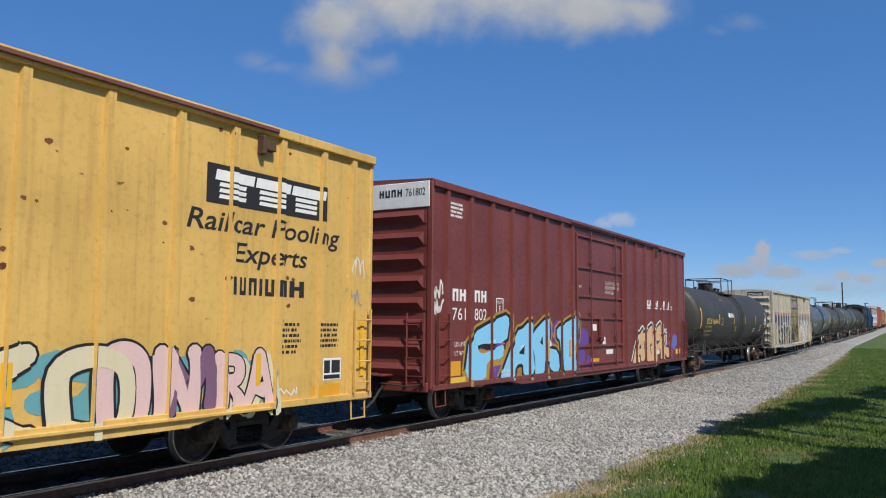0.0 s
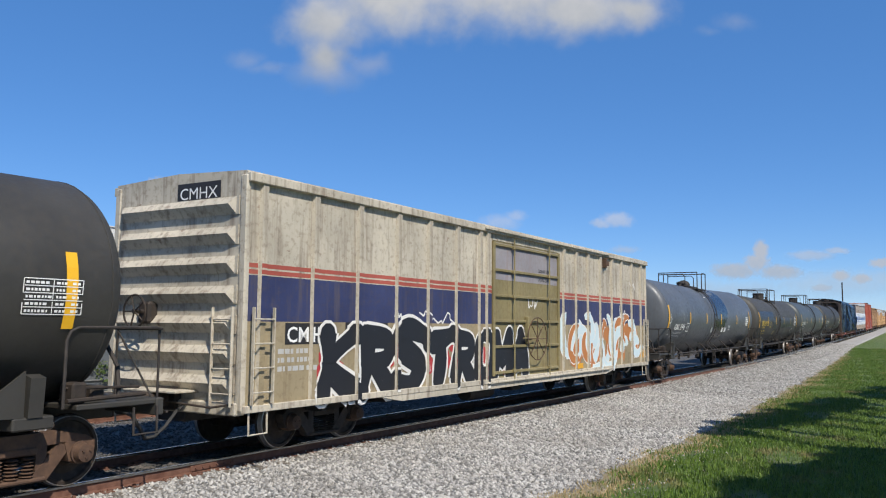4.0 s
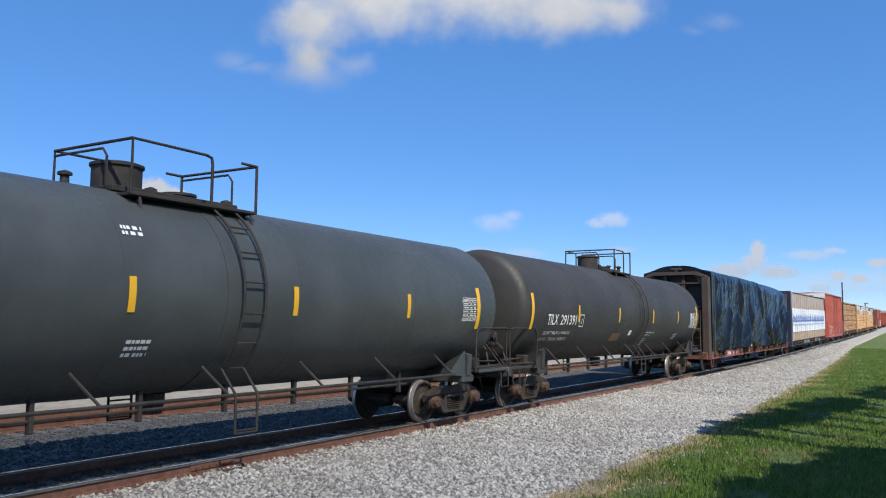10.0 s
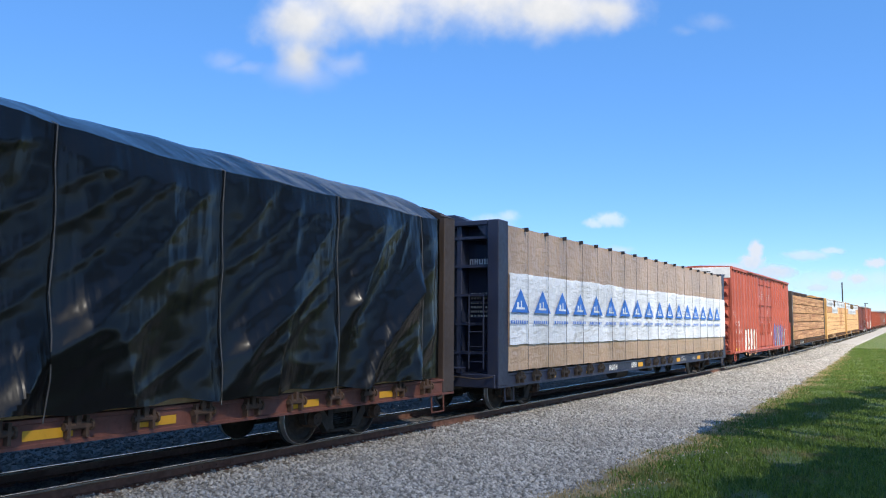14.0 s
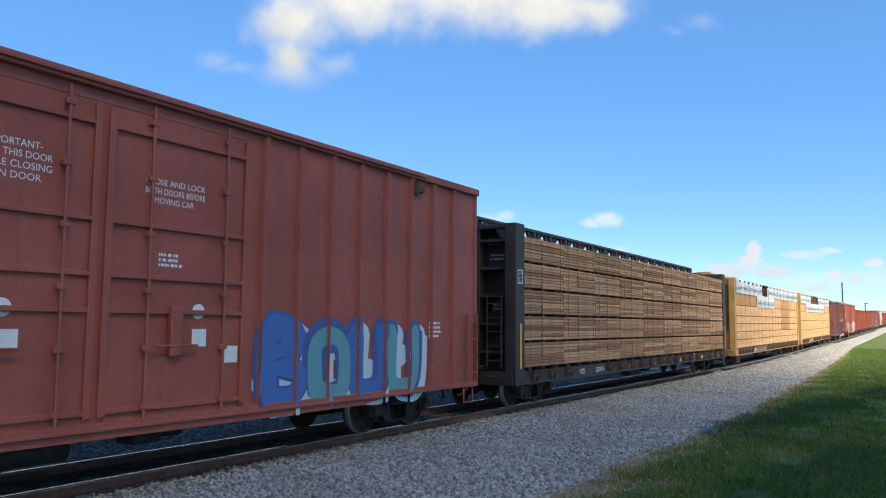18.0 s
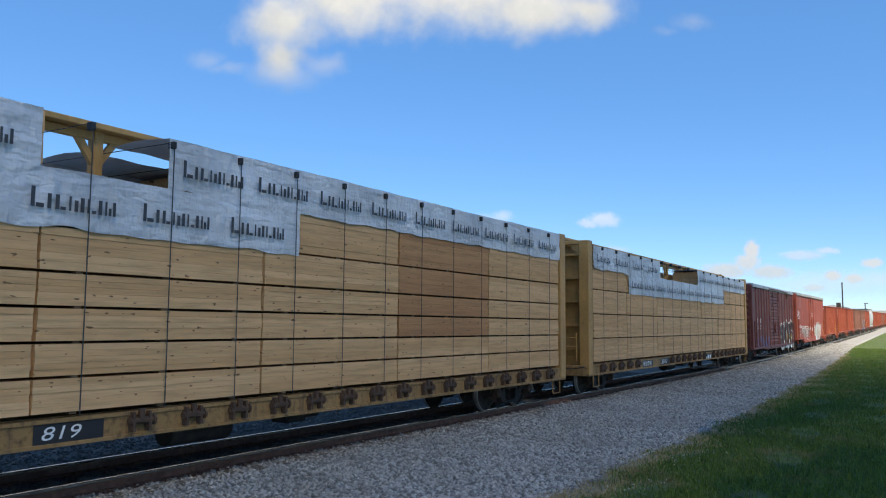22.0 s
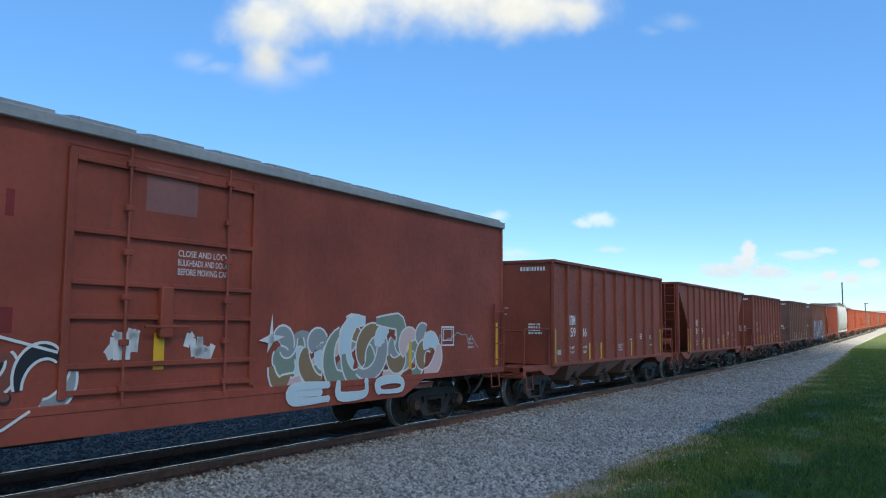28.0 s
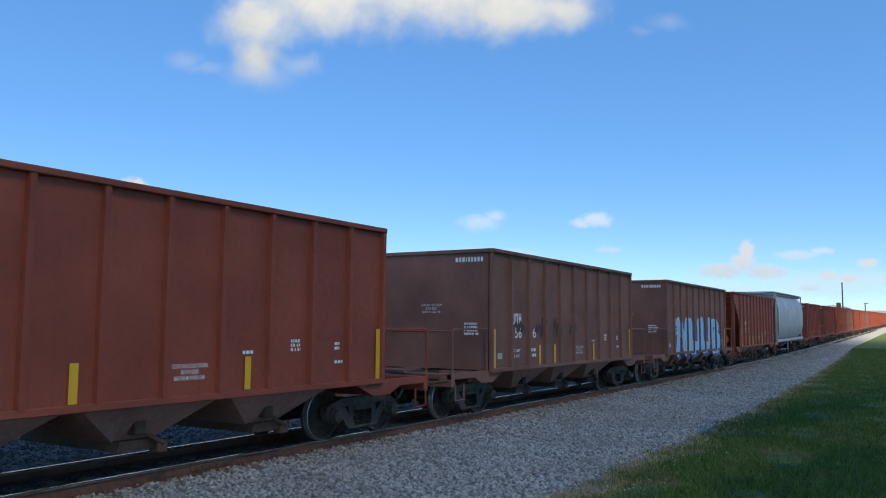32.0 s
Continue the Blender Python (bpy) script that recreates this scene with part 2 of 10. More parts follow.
def text_tris(text, shear=0.0, bold=0.0):
    cu = bpy.data.curves.new("letters", "FONT")
    cu.body, cu.size, cu.shear, cu.offset, cu.resolution_u = text, 1.0, shear, bold, 3
    ob = bpy.data.objects.new("letters", cu)
    me = bpy.data.meshes.new_from_object(ob)
    polys = [[(me.vertices[i].co.x, me.vertices[i].co.y) for i in p.vertices] for p in me.polygons]
    bpy.data.objects.remove(ob)
    bpy.data.curves.remove(cu)
    bpy.data.meshes.remove(me)
    return polys


def fit_polys(polys, x, z, height, width=None):
    xs = [p[0] for q in polys for p in q]
    zs = [p[1] for q in polys for p in q]
    sz = height / (max(zs) - min(zs))
    sx = sz if width is None else width / (max(xs) - min(xs))
    return [[(x + (a - min(xs)) * sx, z + (b - min(zs)) * sz) for a, b in q] for q in polys]


def clip_x(poly, x0, x1):
    for lim, keep in ((x0, 1), (x1, -1)):
        out = []
        for i, p in enumerate(poly):
            q = poly[(i + 1) % len(poly)]
            ip, iq = (p[0] - lim) * keep >= 0, (q[0] - lim) * keep >= 0
            if ip:
                out.append(p)
            if ip != iq:
                t = (lim - p[0]) / (q[0] - p[0])
                out.append((lim, p[1] + t * (q[1] - p[1])))
        poly = out
        if len(poly) < 3:
            return []
    return poly


def decal(name, polys, mat, parent, skin, lift=0.003, label="", step=0.0):
    """Lays flat polygons (x, z) on a side: skin is a list of (x0, x1, y) steps of its relief, or a function y(x, z)."""
    s = Shape()
    for k, q in enumerate(polys):
        if k:
            lift += step
        if callable(skin):
            s.add([(a, skin(a, b) - lift, b) for a, b in q], [range(len(q))])
        else:
            for x0, x1, y in skin:
                c = clip_x(q, x0, x1)
                if c:
                    s.add([(a, y - lift, b) for a, b in c], [range(len(c))])
    if s.f:
        return part(name, s, mat, parent, label)


def rect(x0, x1, z0, z1):
    return [(x0, z0), (x1, z0), (x1, z1), (x0, z1)]


def bars(x, z, widths, h, gap, stem=0.34):
    """Plain shapes of a mark's size: blocks cut by a slot or a notch, never letters."""
    out = []
    for k, w in enumerate(widths):
        if w >= 0.09 and h >= 0.12:
            t = stem * w
            out += [rect(x, x + t, z, z + h), rect(x + w - t, x + w, z, z + h)]
            q = (0.0, 0.42, 0.76)[(k * 2 + len(widths)) % 3]
            out.append(rect(x + t, x + w - t, z + q * h, z + (q + 0.24) * h))
        else:
            out.append(rect(x, x + w, z, z + h))
        x += w + gap
    return out


def small_print(x, z, w, rows, h=0.045, pitch=0.08, seed=1):
    """Unreadable lines of writing, as bars."""
    rnd = random.Random(seed)
    out = []
    for r in range(rows):
        xx, end = x, x + w * rnd.uniform(0.75, 1.0)
        while xx < end:
            ww = rnd.uniform(0.5, 1.7) * h
            out.append(rect(xx, min(xx + ww, end), z - r * pitch, z - r * pitch + h))
            xx += ww + (0.3 if rnd.random() < 0.75 else 0.8) * h
    return out


def table(x, z, w, rows, seed, pitch=0.085):
    """A stencilled test table: thin rules with small entries between them."""
    rnd = random.Random(seed)
    t, h = 0.011, rows * pitch
    out = [rect(x, x + t, z - h, z), rect(x + w - t, x + w, z - h, z), rect(x + 0.48 * w, x + 0.48 * w + t, z - h + t, z - t), rect(x + 0.75 * w, x + 0.75 * w + t, z - h + t, z - t)]
    for r in range(rows + 1):
        out.append(rect(x + t, x + w - t, z - r * pitch - t / 2, z - r * pitch + t / 2))
    for r in range(rows):
        for a, b in ((0.04, 0.44), (0.53, 0.72), (0.8, 0.96)):
            xx = x + a * w
            while xx < x + b * w - 0.03:
                ww = rnd.uniform(0.02, 0.05)
                out.append(rect(xx, xx + ww, z - (r + 0.72) * pitch, z - (r + 0.36) * pitch))
                xx += ww + 0.015
    return out


def ring(cx, cz, w, h, t):
    x0, x1, z0, z1 = cx - w / 2, cx + w / 2, cz - h / 2, cz + h / 2
    return [rect(x0, x1, z0, z0 + t), rect(x0, x1, z1 - t, z1), rect(x0, x0 + t, z0 + t, z1 - t), rect(x1 - t, x1, z0 + t, z1 - t)]


GLYPHS = {  # strokes of block letters, in a unit box
    "F": [[(0.12, 0.0), (0.18, 0.95)], [(0.18, 0.92), (0.95, 1.0)], [(0.15, 0.52), (0.75, 0.5)]],
    "A": [[(0.0, 0.0), (0.52, 1.0)], [(0.52, 1.0), (0.98, 0.0)], [(0.25, 0.32), (0.78, 0.3)]],
    "R": [[(0.1, 0.0), (0.1, 0.98)], [(0.1, 0.95), (0.8, 0.88), (0.8, 0.55), (0.12, 0.48)], [(0.35, 0.48), (0.95, 0.0)]],
    "T": [[(0.5, 0.0), (0.5, 0.85)], [(0.0, 0.8), (0.5, 0.86), (1.0, 1.0)]],
    "P": [[(0.15, 0.0), (0.12, 0.95)], [(0.12, 0.92), (0.85, 0.95), (0.85, 0.45), (0.15, 0.42)]],
    "Y": [[(0.05, 1.0), (0.3, 0.5), (0.85, 0.5)], [(0.85, 1.0), (0.8, 0.1), (0.2, 0.0)]],
    "N": [[(0.1, 0.0), (0.15, 1.0)], [(0.15, 1.0), (0.8, 0.05)], [(0.8, 0.0), (0.9, 1.0)]],
    "O": [[(0.15, 0.1), (0.12, 0.8), (0.5, 1.0), (0.88, 0.8), (0.88, 0.1), (0.5, 0.0), (0.15, 0.1)]],
    "M": [[(0.05, 0.0), (0.1, 0.95)], [(0.1, 0.95), (0.5, 0.35), (0.9, 1.0)], [(0.9, 1.0), (0.98, 0.0)]],
    "K": [[(0.1, 0.0), (0.12, 1.0)], [(0.9, 1.0), (0.2, 0.5), (0.95, 0.0)]],
    "S": [[(0.95, 0.9), (0.4, 1.0), (0.1, 0.72), (0.85, 0.35), (0.6, 0.0), (0.05, 0.1)]],
    "E": [[(0.95, 0.98), (0.1, 0.95), (0.1, 0.05), (0.95, 0.0)], [(0.1, 0.5), (0.75, 0.5)]],
    "U": [[(0.1, 1.0), (0.12, 0.15), (0.5, 0.0), (0.88, 0.15), (0.9, 1.0)]],
    "B": [[(0.1, 0.0), (0.12, 1.0), (0.8, 0.85), (0.3, 0.52), (0.9, 0.3), (0.7, 0.0), (0.1, 0.0)]],
    "3": [[(0.05, 0.95), (0.8, 0.95), (0.4, 0.55), (0.9, 0.3), (0.5, 0.0), (0.05, 0.08)]],
    "V": [[(0.0, 1.0), (0.45, 0.0), (1.0, 0.95)]],
}


def disc(cx, cz, r, n=9, sx=1.0):
    return [(cx + sx * r * math.cos(2 * math.pi * k / n), cz + r * math.sin(2 * math.pi * k / n)) for k in range(n)]


def flow(pts, n=5):
    """A smooth line through the points."""
    if len(pts) < 3:
        (ax, az), (bx, bz) = pts
        k = 0.06 * math.hypot(bx - ax, bz - az)
        return [(ax + (bx - ax) * q / n + k * math.sin(math.pi * q / n), az + (bz - az) * q / n) for q in range(n + 1)]
    p = [pts[0]] + list(pts) + [pts[-1]]
    out = []
    for i in range(1, len(p) - 2):
        for q in range(n):
            t = q / n
            out.append(tuple(0.5 * (2 * p[i][c] + (p[i + 1][c] - p[i - 1][c]) * t + (2 * p[i - 1][c] - 5 * p[i][c] + 4 * p[i + 1][c] - p[i + 2][c]) * t * t
                                    + (3 * p[i][c] - p[i - 1][c] - 3 * p[i + 1][c] + p[i + 2][c]) * t ** 3) for c in (0, 1)))
    return out + [pts[-1]]


def round_off(poly):
    """Cuts an outline's corners."""
    out = []
    for i, (x, z) in enumerate(poly):
        bx, bz = poly[(i + 1) % len(poly)]
        out += [(0.8 * x + 0.2 * bx, 0.8 * z + 0.2 * bz), (0.2 * x + 0.8 * bx, 0.2 * z + 0.8 * bz)]
    return out


def stroke_polys(word, x0, x1, z0, z1, thick, lean=0.0, seed=1, gap=0.12, bulge=0.0):
    """The letters of a sprayed piece as fat strokes."""
    rnd = random.Random(seed)
    n = len(word)
    w = (x1 - x0) / n
    out = []
    for i, ch in enumerate(word):
        a0, a1 = x0 + i * w + w * gap * 0.5, x0 + (i + 1) * w - w * gap * 0.5
        b0, b1 = z0 + rnd.uniform(0, 0.08) * (z1 - z0), z1 - rnd.uniform(0, 0.14) * (z1 - z0)
        for st in GLYPHS[ch]:
            pts = flow([(a0 + p * (a1 - a0) + lean * q, b0 + q * (b1 - b0)) for p, q in st])
            n_ = len(pts)
            wob, ph = rnd.uniform(0.06, 0.2), rnd.uniform(0, 6.28)
            side = []
            for j, (x, z) in enumerate(pts):
                (ax, az), (bx, bz) = pts[max(0, j - 1)], pts[min(n_ - 1, j + 1)]
                d = math.hypot(bx - ax, bz - az) or 1
                t = thick * (0.5 + wob * math.sin(ph + 4.5 * j / n_))
                side.append(((x - (bz - az) / d * t, z + (bx - ax) / d * t), (x + (bz - az) / d * t, z - (bx - ax) / d * t)))
            out += [[side[j][0], side[j][1], side[j + 1][1], side[j + 1][0]] for j in range(n_ - 1)]
            for x, z in (pts[0], pts[-1]):
                out.append(disc(x, z, thick * 0.5, 10))
    return out


def blob_polys(x0, x1, z0, z1, n, seed):
    rnd = random.Random(seed)
    return [disc(rnd.uniform(x0, x1), rnd.uniform(z0, z1), rnd.uniform(0.12, 0.3) * (z1 - z0), 11, rnd.uniform(0.9, 1.7)) for _ in range(n)]


def piece(parent, skin, word, x0, x1, z0, z1, fill, edge, halo=None, shade=None, thick=0.2, seed=1, lean=0.0, label="sprayed graffiti letters", rim=1.28):
    """Sprayed letters: cloud, shading, outline, fill; each layer a little prouder than the last."""
    def step(q):
        return 0.004 / max(8, len(q))
    if halo:
        q = blob_polys(x0, x1, z0 + 0.1, z1 - 0.15, 16, seed)
        decal("graffiti_halo", q, halo, parent, skin, 0.002, "sprayed colour cloud behind graffiti", step(q))
    if shade:
        q = stroke_polys(word, x0 + thick * 0.5, x1 + thick * 0.5, z0 - thick * 0.3, z1 - thick * 0.3, thick * 1.3, lean, seed)
        decal("graffiti_shade", q, shade, parent, skin, 0.007, "sprayed graffiti shading", step(q))
    q = stroke_polys(word, x0, x1, z0, z1, thick * rim, lean, seed)
    decal("graffiti_outline", q, edge, parent, skin, 0.012, "sprayed graffiti outline", step(q))
    fills = fill if isinstance(fill, (list, tuple)) else [fill]
    w = (x1 - x0) / len(word)
    if len(fills) == 1:
        q = stroke_polys(word, x0, x1, z0, z1, thick, lean, seed)
        decal("graffiti", q, fill if fill is fills[0] else fills[0], parent, skin, 0.017, label, step(q))
    else:
        for i, ch in enumerate(word):
            q = stroke_polys(ch, x0 + i * w, x0 + (i + 1) * w, z0, z1, thick, lean, seed + i)
            decal("graffiti_letter", q, fills[i % len(fills)], parent, skin, 0.017, label, step(q))


def wild(parent, skin, x0, x1, z0, z1, fill, edge, ground, seed, n=16, thick=0.2, label="interlaced sprayed graffiti"):
    """A wild piece: curling bands over blobs of another colour."""
    rnd = random.Random(seed)
    q = blob_polys(x0 + 0.2, x1 - 0.2, z0 + 0.2, z1 - 0.3, 30, seed)
    decal("graffiti_halo", q, ground, parent, skin, 0.002, "sprayed colour cloud behind graffiti", 0.0001)
    for k in range(n):
        cx, cz = x0 + (x1 - x0) * (k + 0.5) / n + rnd.uniform(-0.2, 0.2), rnd.uniform(z0 + 0.25 * (z1 - z0), z0 + 0.75 * (z1 - z0))
        r, a0, turn = rnd.uniform(0.18, 0.5) * (z1 - z0), rnd.uniform(0, 6.28), rnd.choice((-1, 1)) * rnd.uniform(1.6, 4.2)
        pts = []
        for j in range(17):
            a = a0 + turn * j / 16
            g = r * (0.55 + 0.75 * j / 16)
            pts.append((cx + g * math.cos(a) * 0.9, min(z1, max(z0, cz + g * math.sin(a)))))
        for nm, mt, grow, lift in (("graffiti_outline", edge, 0.07, 0.007 + 0.0004 * k), ("graffiti_band", fill[k % len(fill)], 0.0, 0.0072 + 0.0004 * k)):
            left, right = [], []
            for j, (px, pz) in enumerate(pts):
                ax, az = pts[max(0, j - 1)]
                bx, bz = pts[min(16, j + 1)]
                d = math.hypot(bx - ax, bz - az) or 1
                w = thick * (0.25 + 0.75 * math.sin(math.pi * (j + 0.6) / 17.2)) / 2 + grow / 2
                left.append((px - (bz - az) / d * w, pz + (bx - ax) / d * w))
                right.append((px + (bz - az) / d * w, pz - (bx - ax) / d * w))
            quads = [[left[j], right[j], right[j + 1], left[j + 1]] for j in range(16)]
            decal(nm, quads, mt, parent, skin, lift, label if not grow else "")


FAT = {  # outlines of swollen letters in a unit box, and their counters
    "F": ([(0, 0.05), (0.45, 0.0), (0.47, 0.30), (0.82, 0.31), (0.87, 0.50), (0.80, 0.53), (0.42, 0.40), (0.30, 0.43), (0.26, 0.55), (0.92, 0.55), (1, 0.93), (0.88, 1), (0.1, 0.68)], None),
    "A": ([(0, 0), (0.36, 0.03), (0.45, 0.24), (0.62, 0.26), (0.64, 0.03), (0.98, 0.08), (0.9, 0.5), (0.86, 0.92), (0.80, 1), (0.6, 0.86), (0.48, 0.84), (0.2, 0.35)], [(0.50, 0.44), (0.67, 0.58), (0.65, 0.41)]),
    "R": ([(0.1, 0), (0.42, 0.03), (0.46, 0.30), (0.72, 0.05), (1, 0.05), (0.95, 0.42), (0.52, 0.48), (0.64, 0.70), (0.6, 0.94), (0.5, 1), (0.02, 0.74), (0, 0.55), (0.1, 0.3)], [(0.26, 0.57), (0.36, 0.68), (0.37, 0.53)]),
    "T": ([(0.22, 0), (0.86, 0.02), (0.88, 0.1), (0.62, 0.44), (0.92, 0.52), (0.98, 0.92), (0.88, 1), (0.5, 0.88), (0.02, 0.76), (0.02, 0.6), (0.14, 0.56), (0.18, 0.3)], None),
}


def swell(poly, d):
    """Moves an outline outwards by d."""
    out, n = [], len(poly)
    for i, (x, z) in enumerate(poly):
        (ax, az), (bx, bz) = poly[i - 1], poly[(i + 1) % n]
        l1, l2 = math.hypot(x - ax, z - az) or 1, math.hypot(bx - x, bz - z) or 1
        n1, n2 = ((z - az) / l1, -(x - ax) / l1), ((bz - z) / l2, -(bx - x) / l2)
        mx, mz = n1[0] + n2[0], n1[1] + n2[1]
        k = d * 2 / max(0.9, mx * mx + mz * mz)
        out.append((x + mx * k, z + mz * k))
    return out


def tris(poly):
    return [[poly[i] for i in t] for t in geometry.tessellate_polygon([[Vector((x, z, 0)) for x, z in poly]])]


def fat_piece(parent, skin, boxes, fill, edge, rim, halo, label, seed, gloss):
    x0, x1 = min(b[1] for b in boxes), max(b[2] for b in boxes)
    z0, z1 = min(b[3] for b in boxes), max(b[4] for b in boxes)
    q = blob_polys(x0 + 0.5, x1 + 0.9, z0 + 0.1, z1 - 0.45, 34, seed)
    decal("graffiti_halo", q, halo, parent, skin, 0.002, "sprayed colour cloud behind graffiti", 0.0001)
    rnd = random.Random(seed)
    q = [disc(rnd.uniform(x0 + 0.4, x1 + 0.25), rnd.uniform(z0 + 0.15, z1 - 0.3), rnd.uniform(0.04, 0.1), 9) for _ in range(26)]
    decal("graffiti_spot", q, PINK_SPOT, parent, skin, 0.0058, "pink sprayed spots", 0.00004)
    for k, (ch, a, b, c, d) in enumerate(boxes):
        body, hole = FAT[ch]
        body = round_off([(a + (b - a) * u, c + (d - c) * w) for u, w in body])
        decal("graffiti_rim", tris(swell(body, 0.15)), rim, parent, skin, 0.0072 + 0.0003 * k, "mustard sprayed rim")
        decal("graffiti_outline", tris(swell(body, 0.085)), edge, parent, skin, 0.009 + 0.0003 * k, "black sprayed outline")
        decal("graffiti_letter", tris(body), fill, parent, skin, 0.012 + 0.0003 * k, label)
        decal("graffiti_gloss", tris([(x * 0.35 + (a + b) / 2 * 0.65 + (b - a) * 0.02, z * 0.25 + (c * 0.35 + d * 0.65) * 0.75) for x, z in body[4:12]]), gloss, parent, skin, 0.0145 + 0.0003 * k)
        if hole:
            decal("graffiti_counter", tris([(a + (b - a) * u, c + (d - c) * w) for u, w in hole]), edge, parent, skin, 0.0165)


PINK_SPOT = decal_mat("hot pink spray", (0.62, 0.10, 0.16), 0.55, 0.3)
WHITE_SPRAY = decal_mat("pale blue white spray", (0.45, 0.74, 0.86), 0.5, 0.2)


def end_print(name, polys, mat, parent, face, y0, z0, lift=0.006, label=""):
    """Writing on the leading end: face is the end's x, or a function x(y, z)."""
    s = Shape()
    for q in polys:
        s.add([((face(y0 - a, z0 + b) if callable(face) else face) - lift, y0 - a, z0 + b) for a, b in q], [range(len(q))])
    return part(name, s, mat, parent, label)


def end_letters(parent, face, text, y0, z0, h, mat, width=None):
    return end_print("lettering", fit_polys(text_tris(text), 0, 0, h, width), mat, parent, face, y0, z0)


def tag(parent, skin, x0, x1, z0, z1, mat, seed=1, thick=0.025):
    """A quick scrawl in one thin line."""
    rnd = random.Random(seed)
    out, n = [], 13
    pts = [(x0 + (x1 - x0) * (i + rnd.uniform(-0.6, 0.6)) / n, rnd.uniform(z0, z1)) for i in range(n)]
    for (ax, az), (bx, bz) in zip(pts, pts[1:]):
        d = math.hypot(bx - ax, bz - az) or 1
        nx, nz = -(bz - az) / d * thick / 2, (bx - ax) / d * thick / 2
        out.append([(ax + nx, az + nz), (ax - nx, az - nz), (bx - nx, bz - nz), (bx + nx, bz + nz)])
    decal("scrawl", out, mat, parent, skin, 0.007, "thin spray scrawl")


def letters(parent, skin, text, x, z, h, mat, width=None, shear=0.0, bold=0.0, lift=0.004, label=""):
    return decal("lettering", fit_polys(text_tris(text, shear, bold), x, z, h, width), mat, parent, skin, lift, label)


# ================= running gear =================
WHEEL_R = 0.457
SPIN = []          # wheelsets that turn with the train


def wheelset_mesh():
    s = Shape()
    for sd in (-1, 1):
        prof = [(0.10, 0.10), (0.62, 0.09), (0.66, 0.17), (0.715, 0.185), (0.73, 0.30), (0.70, 0.385), (0.685, 0.40), (0.685, 0.475), (0.71, 0.482), (0.73, 0.462), (0.745, 0.457), (0.82, 0.452),
                (0.826, 0.44), (0.826, 0.395), (0.79, 0.38), (0.765, 0.30), (0.80, 0.19), (0.84, 0.165), (0.86, 0.16), (0.86, 0.10), (0.98, 0.085)]
        s.lathe([(a * sd, r) for a, r in prof], 32, "y")
    me = s.mesh("wheelset", WHEEL_STEEL)
    me.materials.append(TREAD)
    for p in me.polygons:
        c = p.center
        r = math.hypot(c.x, c.z)
        p.use_smooth = True
        if r > 0.437 and abs(c.y) > 0.735:
            p.material_index = 1
    me.set_sharp_from_angle(angle=radians(35))
    return me


def side_frame_shape():
    s = Shape()
    y0, y1 = -0.075, 0.075
    # top member, sloping legs, bottom spring seat, pedestals
    s.prism([(-1.10, 0.46), (-1.10, 0.60), (-0.98, 0.67), (-0.60, 0.76), (0.60, 0.76), (0.98, 0.67), (1.10, 0.60), (1.10, 0.46), (1.0, 0.44), (0.90, 0.565), (0.56, 0.60), (-0.56, 0.60), (-0.90, 0.565), (-1.0, 0.44)], y0, y1, "y")
    for sd in (-1, 1):
        s.prism([(sd * 0.80, 0.60), (sd * 0.60, 0.62), (sd * 0.24, 0.24), (sd * 0.36, 0.155), (sd * 0.44, 0.17)], y0, y1, "y")
        s.prism([(sd * 0.43, 0.64), (sd * 0.29, 0.64), (sd * 0.29, 0.20), (sd * 0.43, 0.20)], y0 * 0.9, y1 * 0.9, "y")
        s.prism([(sd * 0.80, 0.62), (sd * 0.66, 0.60), (sd * 0.73, 0.36), (sd * 0.80, 0.36)], y0 - 0.01, y1, "y")
        s.prism([(sd * 1.10, 0.52), (sd * 0.99, 0.54), (sd * 0.98, 0.37), (sd * 1.06, 0.37)], y0 - 0.01, y1, "y")
    s.box(-0.42, 0.42, y0 - 0.03, y1 + 0.03, 0.165, 0.225, 0.02)
    s.box(-0.30, 0.30, y0 - 0.02, y1 + 0.02, 0.50, 0.60, 0.02)
    return s


def spring_shape():
    s = Shape()
    for k, x in enumerate((-0.2, 0.0, 0.2)):
        for i in range(6):
            z = 0.245 + i * 0.043
            s.lathe([(-0.012, 0.06), (0.0, 0.085), (0.012, 0.06)], 10, "z", (x, 0.0, z))
    return s


TRUCK_MESH = {}


